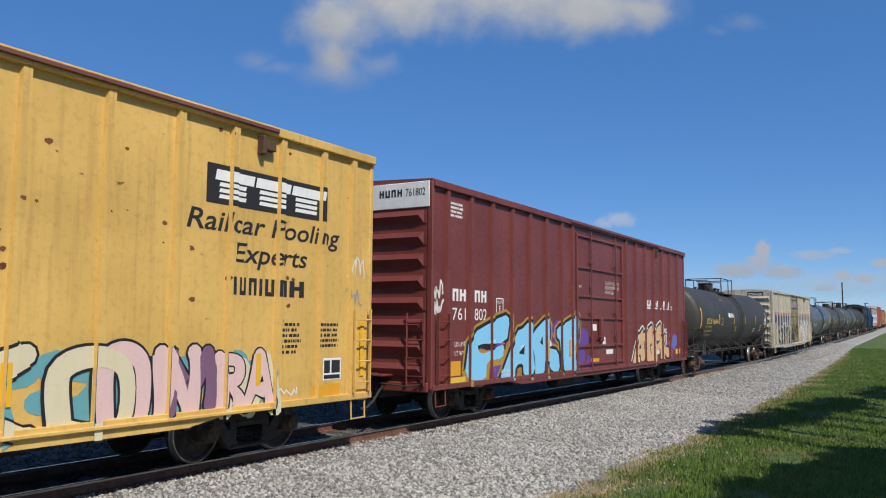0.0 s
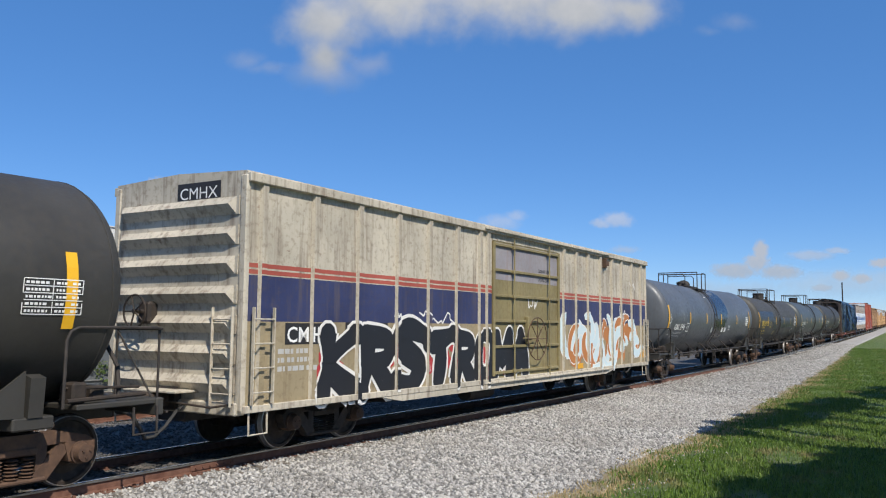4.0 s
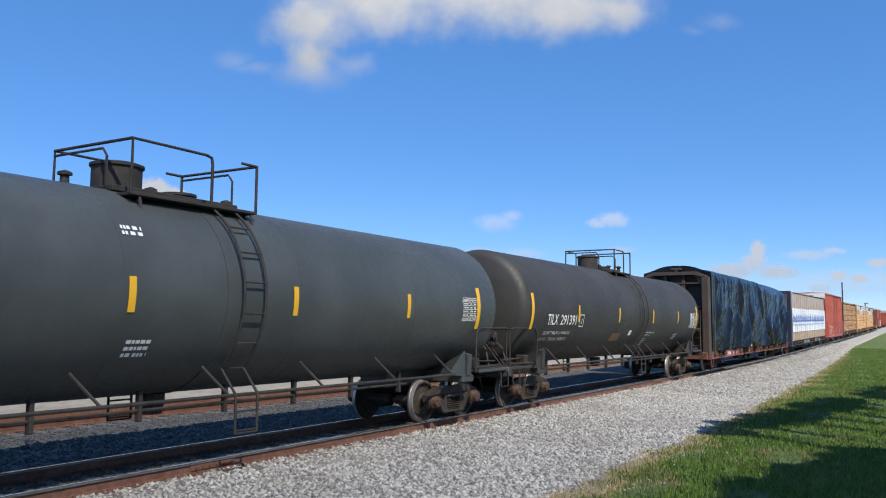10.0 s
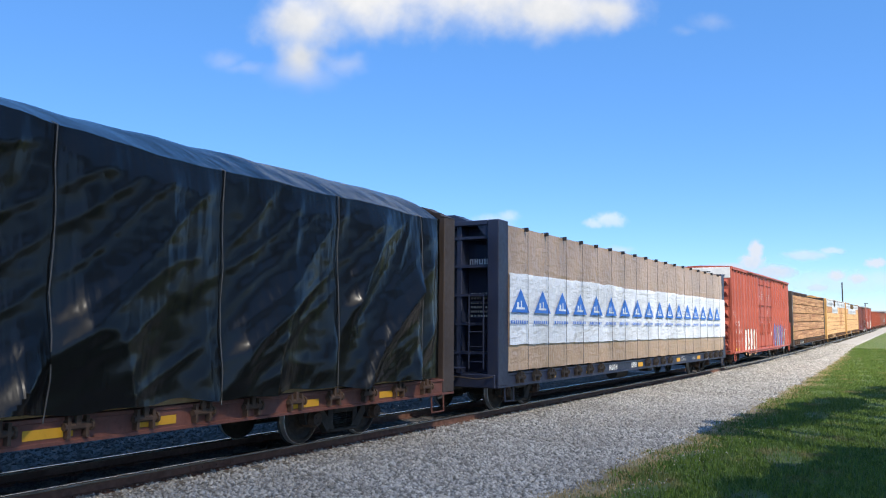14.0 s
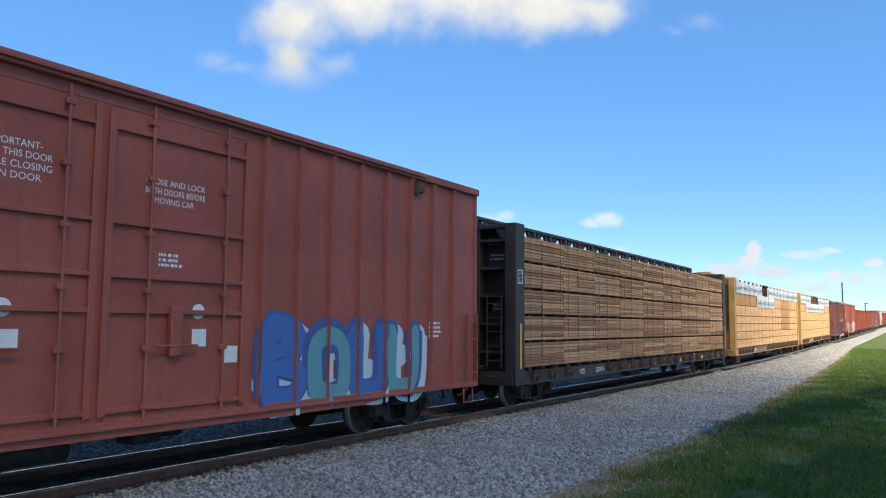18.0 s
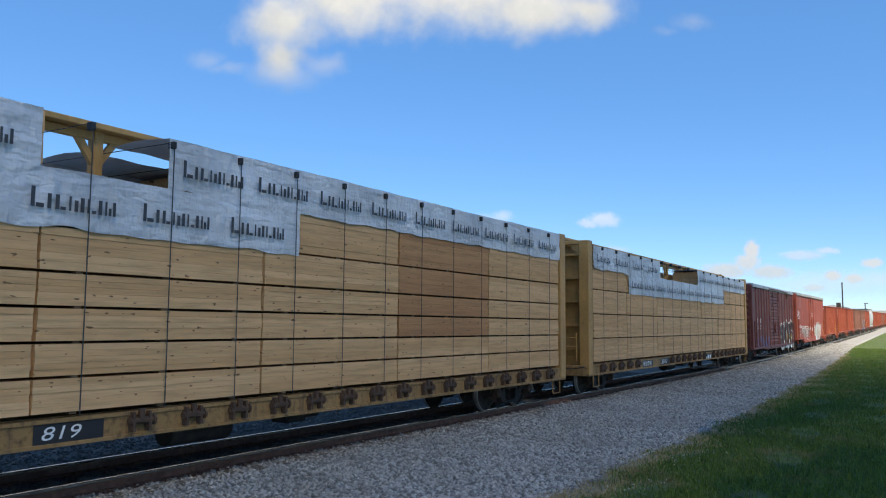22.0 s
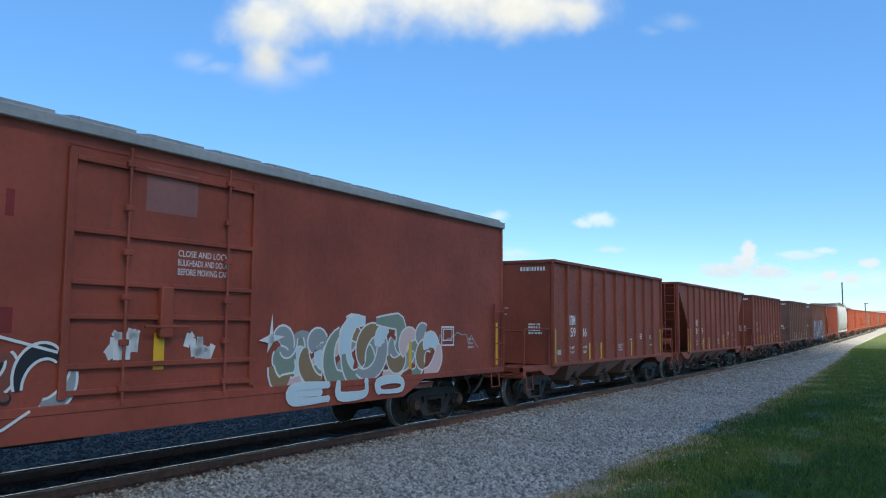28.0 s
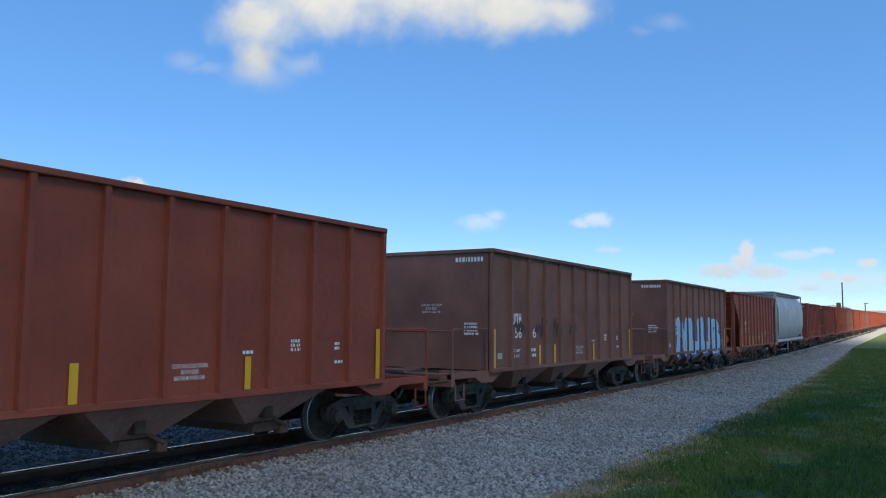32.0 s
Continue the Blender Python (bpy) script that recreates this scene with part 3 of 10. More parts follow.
def truck(car, x, kit="grimy"):
    """A two-axle truck under a car, its centre at x."""
    if not TRUCK_MESH:
        TRUCK_MESH["wheelset"] = wheelset_mesh()
        for k, (m1, m2) in {"grimy": (STEEL, STEEL), "rusty": (STEEL_RUST, STEEL), "grey": (STEEL_GREY, STEEL_GREY)}.items():
            b = Shape()
            b.box(-0.21, 0.21, -1.0, 1.0, 0.50, 0.70, 0.03)
            b.lathe([(0.70, 0.3), (0.83, 0.3)], 16, "z")
            for sd in (-1, 1):
                b.box(sd * 0.45 - 0.05, sd * 0.45 + 0.05, -0.75, 0.75, 0.36, 0.44, 0.015)     # brake beams
                for e in (-1, 1):
                    b.box(sd * 0.47 - 0.07, sd * 0.47 + 0.02, e * 0.75 - 0.05, e * 0.75 + 0.05, 0.34, 0.56, 0.015)
            TRUCK_MESH[k, "bolster"] = b.mesh("bolster", m2)
            TRUCK_MESH[k, "frame"] = smooth(side_frame_shape()).mesh("side_frame", m1)
            TRUCK_MESH[k, "spring"] = smooth(spring_shape()).mesh("spring_group", m1)
            c = Shape()
            c.lathe([(-0.20, 0.06), (-0.19, 0.115), (-0.10, 0.13), (-0.095, 0.15), (0.08, 0.15), (0.09, 0.10)], 14, "y")
            for q in range(3):
                a = q * 2.094 + 0.5
                c.tube((0.06 * math.cos(a), -0.215, 0.06 * math.sin(a)), (0.06 * math.cos(a), -0.18, 0.06 * math.sin(a)), 0.018, 6)
            TRUCK_MESH[k, "cap"] = smooth(c).mesh("bearing_cap", STEEL_RUST if k != "grey" else STEEL_GREY)
    t = part("truck", TRUCK_MESH[kit, "bolster"], None, car, at=pose(x, 0, 0))
    for sd in (-1, 1):
        part("side_frame", TRUCK_MESH[kit, "frame"], None, t, at=pose(0, sd * 1.0, 0))
        part("spring_group", TRUCK_MESH[kit, "spring"], None, t, at=pose(0, sd * 1.03, 0))
        for e in (-0.889, 0.889):
            part("bearing_cap", TRUCK_MESH[kit, "cap"], None, t, at=pose(e, sd * 1.02, WHEEL_R, 0, 0, 0 if sd < 0 else 180))
    for e in (-0.889, 0.889):
        w = part("wheelset", TRUCK_MESH["wheelset"], None, t, at=pose(e, 0, WHEEL_R))
        SPIN.append((w, e))
    return t


def coupler_gear(car, xe, sd, reach=0.55, mat=None):
    """Draft gear, coupler and hanging brake hose at the end xe; sd -1 leading, 1 trailing."""
    s = Shape()
    a, b = sorted((xe - sd * 0.3, xe + sd * reach))
    s.box(a, b, -0.11, 0.11, 0.76, 0.98, 0.03)
    a, b = sorted((xe + sd * (reach - 0.16), xe + sd * (reach + 0.10)))
    s.box(a, b, -0.20, 0.16, 0.70, 1.02, 0.05)
    a, b = sorted((xe - sd * 0.02, xe + sd * 0.12))
    s.box(a, b, -0.26, 0.26, 0.70, 1.06, 0.03)
    part("coupler", s, mat or STEEL, car)
    h = Shape()
    pts = [(xe + sd * 0.1, -0.42, 0.80), (xe + sd * 0.25, -0.45, 0.72), (xe + sd * 0.42, -0.42, 0.5), (xe + sd * 0.55, -0.35, 0.36), (xe + sd * (reach + 0.1), -0.3, 0.34)]
    h.path(pts, 0.028)
    part("air_hose", smooth(h), RUBBER, car)
    c = Shape()
    c.path([(xe + sd * 0.05, -1.45, 0.86), (xe + sd * 0.16, -1.1, 0.80), (xe + sd * 0.3, -0.4, 0.86), (xe + sd * 0.33, 0.0, 0.90)], 0.018)
    part("cut_lever", smooth(c), STEEL, car)


def brake_wheel(car, x, y, z, sd, mat):
    s = Shape()
    n = 20
    for k in range(n):
        a, b = 2 * math.pi * k / n, 2 * math.pi * (k + 1) / n
        s.tube((x, y + 0.27 * math.cos(a), z + 0.27 * math.sin(a)), (x, y + 0.27 * math.cos(b), z + 0.27 * math.sin(b)), 0.017, 6, caps=False)
    for k in range(5):
        a = 2 * math.pi * k / 5
        s.tube((x, y, z), (x, y + 0.27 * math.cos(a), z + 0.27 * math.sin(a)), 0.014, 5)
    s.tube((x + sd * 0.03, y, z), (x - sd * 0.16, y, z), 0.035, 8)
    part("brake_wheel", smooth(s), mat, car)
    g = Shape()
    a, b = sorted((x - sd * 0.16, x - sd * 0.36))
    g.box(a, b, y - 0.15, y + 0.15, z - 0.2, z + 0.17, 0.04)
    part("brake_gear", g, mat, car)


def ladder(car, x0, x1, y, z0, z1, n, mat, r=0.014, name="ladder", stiles=True):
    s = Shape()
    if stiles:
        for x in (x0, x1):
            s.box(x - 0.012, x + 0.012, y - 0.03, y + 0.03, z0, z1, 0.005)
    for k in range(n):
        z = z0 + (z1 - z0) * (k + 0.5) / n
        s.tube((x0, y - 0.02, z), (x1, y - 0.02, z), r, 6)
    return part(name, s, mat, car)


def end_ladder(car, x, y0, y1, z0, z1, n, mat):
    s = Shape()
    for y in (y0, y1):
        s.box(x - 0.025, x + 0.025, y - 0.012, y + 0.012, z0, z1, 0.005)
    for k in range(n):
        z = z0 + (z1 - z0) * (k + 0.5) / n
        s.tube((x, y0, z), (x, y1, z), 0.014, 6)
    part("end_ladder", s, mat, car)


def sill_step(car, x, y, z, mat, w=0.38):
    s = Shape()
    s.path([(x - w / 2, y, z), (x - w / 2, y - 0.01, z - 0.36), (x + w / 2, y - 0.01, z - 0.36), (x + w / 2, y, z)], 0.018, 6)
    part("sill_step", s, mat, car)


def underframe(car, L, z0, z1, mat=None, rig=True, seed=1):
    s = Shape()
    s.box(-L / 2, L / 2, -0.34, 0.34, z0, z1, 0.02)
    part("centre_sill", s, mat or UNDER, car)
    rnd = random.Random(seed)
    if rig:
        r = Shape()
        r.lathe([(-0.62, 0.05), (-0.58, 0.2), (0.58, 0.2), (0.62, 0.05)], 14, "x", (rnd.uniform(-1.5, 1.0), -0.62, z0 - 0.08))
        part("air_reservoir", smooth(r), UNDER, car)
        p = Shape()
        p.tube((-L / 2 + 3.2, -0.55, z0 - 0.02), (L / 2 - 3.2, -0.55, z0 - 0.02), 0.022, 6)
        p.tube((-L / 2 + 3.2, 0.5, z0 - 0.06), (L / 2 - 3.2, 0.5, z0 - 0.06), 0.022, 6)
        for k in range(7):
            x = -L / 2 + 3.6 + k * (L - 7.2) / 6
            p.tube((x, -0.55, z0 - 0.02), (x, -0.55, z1), 0.018, 5)
        part("brake_rod", p, UNDER, car)
        b = Shape()
        x = rnd.uniform(0.6, 2.2)
        b.box(x, x + 0.5, -0.75, -0.36, z0 - 0.18, z0 + 0.12, 0.03)
        b.tube((x + 0.5, -0.55, z0 - 0.04), (x + 0.95, -0.55, z0 - 0.04), 0.11, 12)
        part("brake_cylinder", b, UNDER, car)


def reflectors(car, skin, xs, z, h=0.46, w=0.10, mat=None):
    for x in xs:
        decal("reflector", [rect(x - w / 2, x + w / 2, z, z + h)], mat or REFLECT, car, skin, 0.021)

# ================= cars =================
# in a car's own space x runs from the leading end (-) to the trailing end (+), the eye's side is -y, z = 0 on the rail


def boxcar(label, L, zt, zs, side, door, roof, posts, opening, tc, post_w=0.11, end_mat=None, end_top=None, end_ribs=8, door_mat=None,
           kit="grimy", ladder_mat=None, roof_ribs=0, low_roof=0.08, louvre=False, sill_drop=0.0, track=True, post_y=1.62, seed=1, plain=False, bar_z=None, track_mat=None, eave_mat=None):
    car = thing("boxcar", label, "boxcar", "cars of the freight train")
    h = L / 2
    end_mat, door_mat, ladder_mat = end_mat or side, door_mat or door, ladder_mat or side
    ze = zt - 0.1                      # top of the side wall
    a, b = opening
    for sd in (-1, 1):
        for x0, x1 in ((-h, a), (b, h)):
            s = Shape()
            s.box(x0, x1, *sorted((sd * 1.555, sd * 1.50)), zs + 0.1, ze)
            part("side_wall", s, side, car)
        s = Shape()
        s.box(a, b, *sorted((sd * 1.555, sd * 1.50)), ze - 0.22, ze)
        part("door_header", s, side, car)
        s = Shape()                    # side sill, deeper between the trucks
        y0, y1 = sorted((sd * (post_y + 0.005), sd * 1.46))
        s.box(-h, h, y0, y1, zs, zs + 0.11, 0.008)
        if sill_drop:
            s.prism([(-h + 3.4, zs), (-h + 4.1, zs - sill_drop), (h - 4.1, zs - sill_drop), (h - 3.4, zs)], y0 + 0.012, y1, "y")
        part("side_sill", s, side, car)
        s = Shape()                    # eave
        s.box(-h, h, *sorted((sd * (post_y + 0.03), sd * 1.48)), ze - 0.07, zt - 0.02, 0.012)
        part("top_chord", s, eave_mat or (side if roof is not SILVER_ROOF else roof), car)
    pm = {}
    for x in posts:
        for sd in (-1, 1):
            if sd not in pm:
                s = Shape()
                w = post_w / 2
                s.prism([(-w - 0.02, -1.552), (w + 0.02, -1.552), (w, -post_y), (-w, -post_y)] if sd < 0 else [(-w - 0.02, 1.552), (w + 0.02, 1.552), (w, post_y), (-w, post_y)], zs + 0.1, ze - 0.06, "z")
                pm[sd] = s.mesh("side_post", side)
            part("side_post", pm[sd], None, car, at=pose(x, 0, 0))
    # doors: recessed sheet, frame bars, locking rods, rails
    for sd in (-1, 1):
        s = Shape()
        s.box(a, b, *sorted((sd * 1.545, sd * 1.49)), zs + 0.1, ze - 0.2)
        d = part("door", s, door_mat, car)
        if plain:
            continue
        leaves = [(a, b)] if b - a < 4.3 else [(a, (a + b) / 2 - 0.03), ((a + b) / 2 + 0.03, b)]
        for x0, x1 in leaves:
            f = Shape()
            yo = sorted((sd * 1.60, sd * 1.54))
            f.box(x0 + 0.02, x0 + 0.12, *yo, zs + 0.16, ze - 0.25, 0.01)
            f.box(x1 - 0.12, x1 - 0.02, *yo, zs + 0.16, ze - 0.25, 0.01)
            for z in bar_z or [zs + 0.2 + (ze - zs - 0.55) * k / 5 for k in range(6)]:
                f.box(x0 + 0.12, x1 - 0.12, *yo, z, z + 0.07, 0.01)
            part("door_frame", f, door_mat, d)
            for xr in (x0 + (x1 - x0) * 0.27, x1 - (x1 - x0) * 0.2):
                r = Shape()
                y = sd * 1.625
                r.tube((xr, y, zs + 0.05), (xr, y, ze - 0.12), 0.022, 7)
                for k in range(6):
                    z = zs + 0.25 + (ze - zs - 0.6) * k / 5
                    r.box(xr - 0.06, xr + 0.06, *sorted((sd * 1.65, sd * 1.58)), z - 0.03, z + 0.05, 0.01)
                part("lock_rod", smooth(r), door_mat, d)
            g = Shape()
            xm = (x0 + x1) / 2 - 0.1
            g.box(xm - 0.1, xm + 0.1, *sorted((sd * 1.66, sd * 1.55)), zs + 0.9, zs + 1.6, 0.02)
            g.tube((xm - 0.35, sd * 1.65, zs + 1.05), (xm + 0.35, sd * 1.65, zs + 1.05), 0.02, 6)
            part("door_gear", g, door_mat, d)
    if track:
        for sd in (-1, 1):
            s = Shape()
            x0, x1 = a - 0.5, min(h - 1.8, b + (b - a) * 0.95)
            if b - a > 4.3:
                x0 = a - 3.2
            s.box(x0, x1, *sorted((sd * 1.69, sd * 1.55)), ze - 0.02, ze + 0.045, 0.01)
            part("door_track", s, track_mat or side, car)
            s = Shape()
            s.box(x0 + 0.2, x1, *sorted((sd * 1.67, sd * 1.55)), zs + 0.0, zs + 0.05, 0.01)
            part("door_rail", s, side, car)
            s = Shape()                # stop that holds the open door
            s.box(x1 - 0.3, x1 - 0.06, *sorted((sd * 1.68, sd * 1.56)), ze - 0.34, ze - 0.2, 0.01)
            s.box(x1 - 0.36, x1 - 0.28, *sorted((sd * 1.70, sd * 1.56)), ze - 0.42, ze - 0.12, 0.01)
            part("door_stop", s, STEEL_RUST, car)
    # ends
    for sd in (-1, 1):
        xe = sd * h
        s = Shape()
        s.box(*sorted((xe, xe - sd * 0.05)), -1.5, 1.5, zs + 0.05, zt - 0.02)
        e = part("end_wall", s, end_mat, car)
        top = zt - 0.62 if end_top else zt - 0.35
        for k in range(end_ribs):
            z = zs + 0.45 + (top - zs - 0.6) * k / (end_ribs - 1)
            r = Shape()
            q = 0.5 * (top - zs - 0.6) / (end_ribs - 1)
            r.prism([(-1.42, z - q * 0.75), (-1.42, z + q * 0.5), (1.42, z + q * 0.5), (1.42, z - q * 0.75)], xe, xe + sd * 0.02, "x")
            r.add([(xe + sd * 0.02, -1.36, z - q * 0.7), (xe + sd * 0.02, 1.36, z - q * 0.7), (xe + sd * 0.115, 1.28, z - q * 0.05), (xe + sd * 0.115, -1.28, z - q * 0.05),
                   (xe + sd * 0.02, -1.36, z + q * 0.46), (xe + sd * 0.02, 1.36, z + q * 0.46)], [(0, 1, 2, 3), (3, 2, 5, 4), (0, 3, 4), (1, 5, 2)])
            part("end_rib", r, end_mat, e)
        for y in (-1, 1):
            c = Shape()
            c.box(*sorted((xe - sd * 0.08, xe + sd * 0.02)), *sorted((y * 1.44, y * 1.585)), zs + 0.02, zt - 0.05, 0.02)
            part("corner_post", c, end_mat, car)
        if end_top:
            t = Shape()
            t.box(*sorted((xe, xe + sd * 0.03)), -1.5, 1.5, top + 0.02, zt - 0.04, 0.01)
            part("end_panel", t, end_top, car)
        f = Shape()
        f.box(*sorted((xe - sd * 0.15, xe + sd * 0.06)), -1.5, 1.5, zs - 0.04, zs + 0.16, 0.02)
        f.box(*sorted((xe, xe + sd * 0.42)), -0.62, 0.62, zs + 0.28, zs + 0.32, 0.01)
        part("end_sill", f, end_mat, car)
        coupler_gear(car, xe, sd, 0.62)
        x0, x1 = sorted((xe - sd * 0.12, xe - sd * 0.55))
        ladder(car, x0, x1, -1.66, zs + 0.12, zs + 1.62, 4, ladder_mat)
        ladder(car, x0, x1, 1.66, zs + 0.12, zs + 1.62, 4, ladder_mat)
        end_ladder(car, xe + sd * 0.11, -1.45, -1.02, zs + 0.1, zs + 1.62, 4, ladder_mat)
        sill_step(car, xe - sd * 0.34, -1.57, zs + 0.02, ladder_mat)
        sill_step(car, xe - sd * 0.34, 1.57, zs + 0.02, ladder_mat)
    brake_wheel(car, -h - 0.32, 0.55, zs + 1.55, -1, STEEL)
    # roof: shallow pitch with cross ribs
    s = Shape()
    s.prism([(-1.56, zt - 0.02), (-1.56, zt + 0.01), (0, zt + low_roof), (1.56, zt + 0.01), (1.56, zt - 0.02)], -h, h, "x")
    rf = part("roof", s, roof, car)
    if roof_ribs:
        me = None
        for k in range(roof_ribs):
            x = -h + (k + 0.5) * L / roof_ribs
            if me is None:
                s = Shape()
                w = L / roof_ribs * 0.36
                s.prism([(-1.60, zt - 0.03), (-1.60, zt + 0.035), (-1.45, zt + 0.075), (0, zt + low_roof + 0.05), (1.45, zt + 0.075), (1.60, zt + 0.035), (1.60, zt - 0.03)], -w, w, "x")
                me = s.mesh("roof_panel", roof)
            part("roof_panel", me, None, rf, at=pose(x, 0, 0))
    fl = Shape()
    fl.box(-h + 0.05, h - 0.05, -1.5, 1.5, zs + 0.1, zs + 0.16)
    for k in range(9):
        x = -h + 2 + k * (L - 4) / 8
        fl.box(x - 0.06, x + 0.06, -1.45, 1.45, zs - 0.14, zs + 0.1)
    part("floor", fl, UNDER, car)
    underframe(car, L, zs - 0.2, zs + 0.1, seed=seed)
    for x in tc:
        truck(car, x, kit)
    skin, xx = [], -h
    for p in sorted(posts):
        if p - post_w / 2 > xx:
            skin.append((xx, p - post_w / 2, -1.555))
        skin.append((p - post_w / 2, p + post_w / 2, -post_y))
        xx = p + post_w / 2
    skin.append((xx, h, -1.555))
    out = []
    for x0, x1, y in skin:             # the door stands a little back
        for c0, c1, yy in ((x0, min(x1, a), y), (max(x0, a), min(x1, b), -1.545), (max(x0, b), x1, y)):
            if c1 - c0 > 1e-4:
                out.append((c0, c1, yy))
    return car, out


def even(a, b, n):
    return [a + (b - a) * k / (n - 1) for k in range(n)]


def head_x(r, R):
    """Depth of a tank's dished head at the radius r: a shallow bowl and a tight knuckle."""
    q = min(1.0, r / R)
    k = max(0.0, (q - 0.88) / 0.12)
    return 0.24 * (q / 0.88) ** 2 * (1 if k == 0 else 1 - 0.25 * k) + 0.22 * (1 - math.sqrt(max(0.0, 1 - k * k))) + 0.06 * k


def tank_car(label, L, R, zc, body_mat, tc, plat, dome_x, kit="grimy", frame_mat=None, rail_mat=None, dome="can", band_x=0.0, ladder_x=0.0, dip=0.0, seed=1):
    car = thing("tank_car", label, "tank car", "cars of the freight train")
    h = L / 2
    fm = frame_mat or body_mat
    rm = rail_mat or UNDER
    hd = 0.46                                         # depth of a dished head
    n = 56
    prof = [(-h + head_x(R * q, R), max(0.001, R * q)) for q in (0, 0.2, 0.4, 0.6, 0.75, 0.85, 0.89, 0.925, 0.95, 0.97, 0.985, 0.995, 1.0)]
    mid = even(-h + hd, h - hd, 7)[1:-1]
    prof = prof + [(x, R) for x in mid] + [(-a, r) for a, r in prof[::-1]]
    s = Shape()
    vs, fs = [], []
    for a, r in prof:
        drop = -dip * (1 - abs(a) / h)
        for k in range(n):
            t = 2 * math.pi * k / n
            vs.append((a, r * math.cos(t), zc + drop + r * math.sin(t)))
    for i in range(len(prof) - 1):
        fs += [(i * n + k, i * n + (k + 1) % n, (i + 1) * n + (k + 1) % n, (i + 1) * n + k) for k in range(n)]
    s.add(vs, fs)
    tank = part("tank", smooth(s), body_mat, car)

    def skin(x, z):
        zz = zc - dip * (1 - min(1, abs(x) / h))
        r = R
        over = abs(x) - (h - hd)
        if over > 0:
            r = R * max(0.05, 1 - 0.12 * (over / hd) ** 2)
        return -math.sqrt(max(0.01, r * r - (z - zz) ** 2))

    for x in [-h + hd, h - hd] + even(-h + hd, h - hd, 6)[1:-1]:      # weld seams
        w = Shape()
        zz = zc - dip * (1 - abs(x) / h)
        w.lathe([(-0.012, R - 0.01), (-0.006, R + 0.004), (0.006, R + 0.004), (0.012, R - 0.01)], 48, "x", (x, 0, zz))
        part("weld_seam", smooth(w), body_mat, tank)
    # saddle, bolster and stub sill at each end
    for sd, x in ((-1, tc[0]), (1, tc[1])):
        s = Shape()
        xe = sd * (h + 0.45)
        s.box(*sorted((x - sd * 1.6, xe)), -0.35, 0.35, 0.72, 1.04, 0.02)
        part("stub_sill", s, fm, car)
        s = Shape()
        s.box(x - 0.25, x + 0.25, -1.45, 1.45, 0.80, 0.96, 0.02)
        for y in (-1, 1):
            s.prism([(y * 0.35, 0.95), (y * 1.47, 0.95), (y * 1.50, 1.42), (y * 1.36, 1.46), (y * 0.75, 1.15)], x - 0.09, x + 0.09, "x")
        part("bolster", s, fm, car)
        for y in (-1, 1):                               # pad and brace plates on the shell
            g = Shape()
            g.prism([(x - sd * 0.12, 0.95), (x - sd * 0.8, 0.98), (x - sd * 0.12, 1.5)] if sd > 0 else [(x + 0.12, 0.95), (x + 0.12, 1.5), (x - 0.45, 0.97)], *sorted((y * 1.40, y * 1.44)), "y")
            part("saddle_plate", g, fm, car)
        # end platform with handrail
        p = Shape()
        p.box(*sorted((x + sd * 0.55, xe)), -1.42, 1.42, 0.98, 1.05, 0.012)
        p.box(*sorted((xe - sd * 0.12, xe)), -1.45, 1.45, 0.82, 1.06, 0.02)
        part("end_sill", p, fm, car)
        r = Shape()
        xr = xe - sd * 0.08
        for y in (-1, 1):
            r.path([(x + sd * 0.35, y * 1.44, 1.02), (x + sd * 0.35, y * 1.46, 1.86), (x + sd * 0.40, y * 1.46, 1.97), (x + sd * 0.5, y * 1.46, 2.02), (xr - sd * 0.1, y * 1.46, 2.02), (xr, y * 1.44, 2.0), (xr, y * 1.3, 2.0)], 0.021, 7)
        r.path([(xr, -1.42, 2.0), (xr, 1.42, 2.0)], 0.021, 7)
        for y in (-1.4, -0.5, 0.5, 1.4):
            r.tube((xr, y, 1.04), (xr, y, 2.0), 0.018, 6)
        r.tube((xr, -1.3, 1.04), (xr, -0.5, 1.98), 0.016, 6)
        part("end_railing", smooth(r), rm, car)
        coupler_gear(car, xe, sd, 0.5)
        sill_step(car, xe - sd * 0.3, -1.46, 0.96, rm, 0.36)
        sill_step(car, xe - sd * 0.3, 1.46, 0.96, rm, 0.36)
        t = Shape()                                     # step ladder, pipes and small gear on the platform
        t.box(*sorted((x + sd * 0.55, x + sd * 0.75)), -1.32, -1.02, 1.05, 1.32, 0.03)
        t.tube((x + sd * 0.45, -1.36, 1.1), (xe - sd * 0.2, -1.30, 1.12), 0.03, 7)
        t.tube((x + sd * 0.5, -1.2, 1.25), (xe - sd * 0.15, -1.1, 1.2), 0.02, 7)
        t.box(*sorted((x + sd * 0.95, x + sd * 1.15)), -1.1, -0.8, 1.05, 1.25, 0.03)
        part("valve_gear", smooth(t), STEEL, car)
        b = Shape()                                     # curved head brace
        b.path([(sd * (h - 0.02) + sd * 0.02, -1.1 + 0.0, 1.1), (sd * (h + 0.03), -1.0, 1.5), (sd * (h + 0.06), -0.7, 1.78), (sd * (h + 0.07), 0, 1.9), (sd * (h + 0.06), 0.7, 1.78), (sd * (h + 0.03), 1.0, 1.5)], 0.03, 7)
        part("head_brace", smooth(b), rm, car)
        truck(car, x, kit)
    brake_wheel(car, -h - 0.42, -0.75, 1.75, -1, rm)
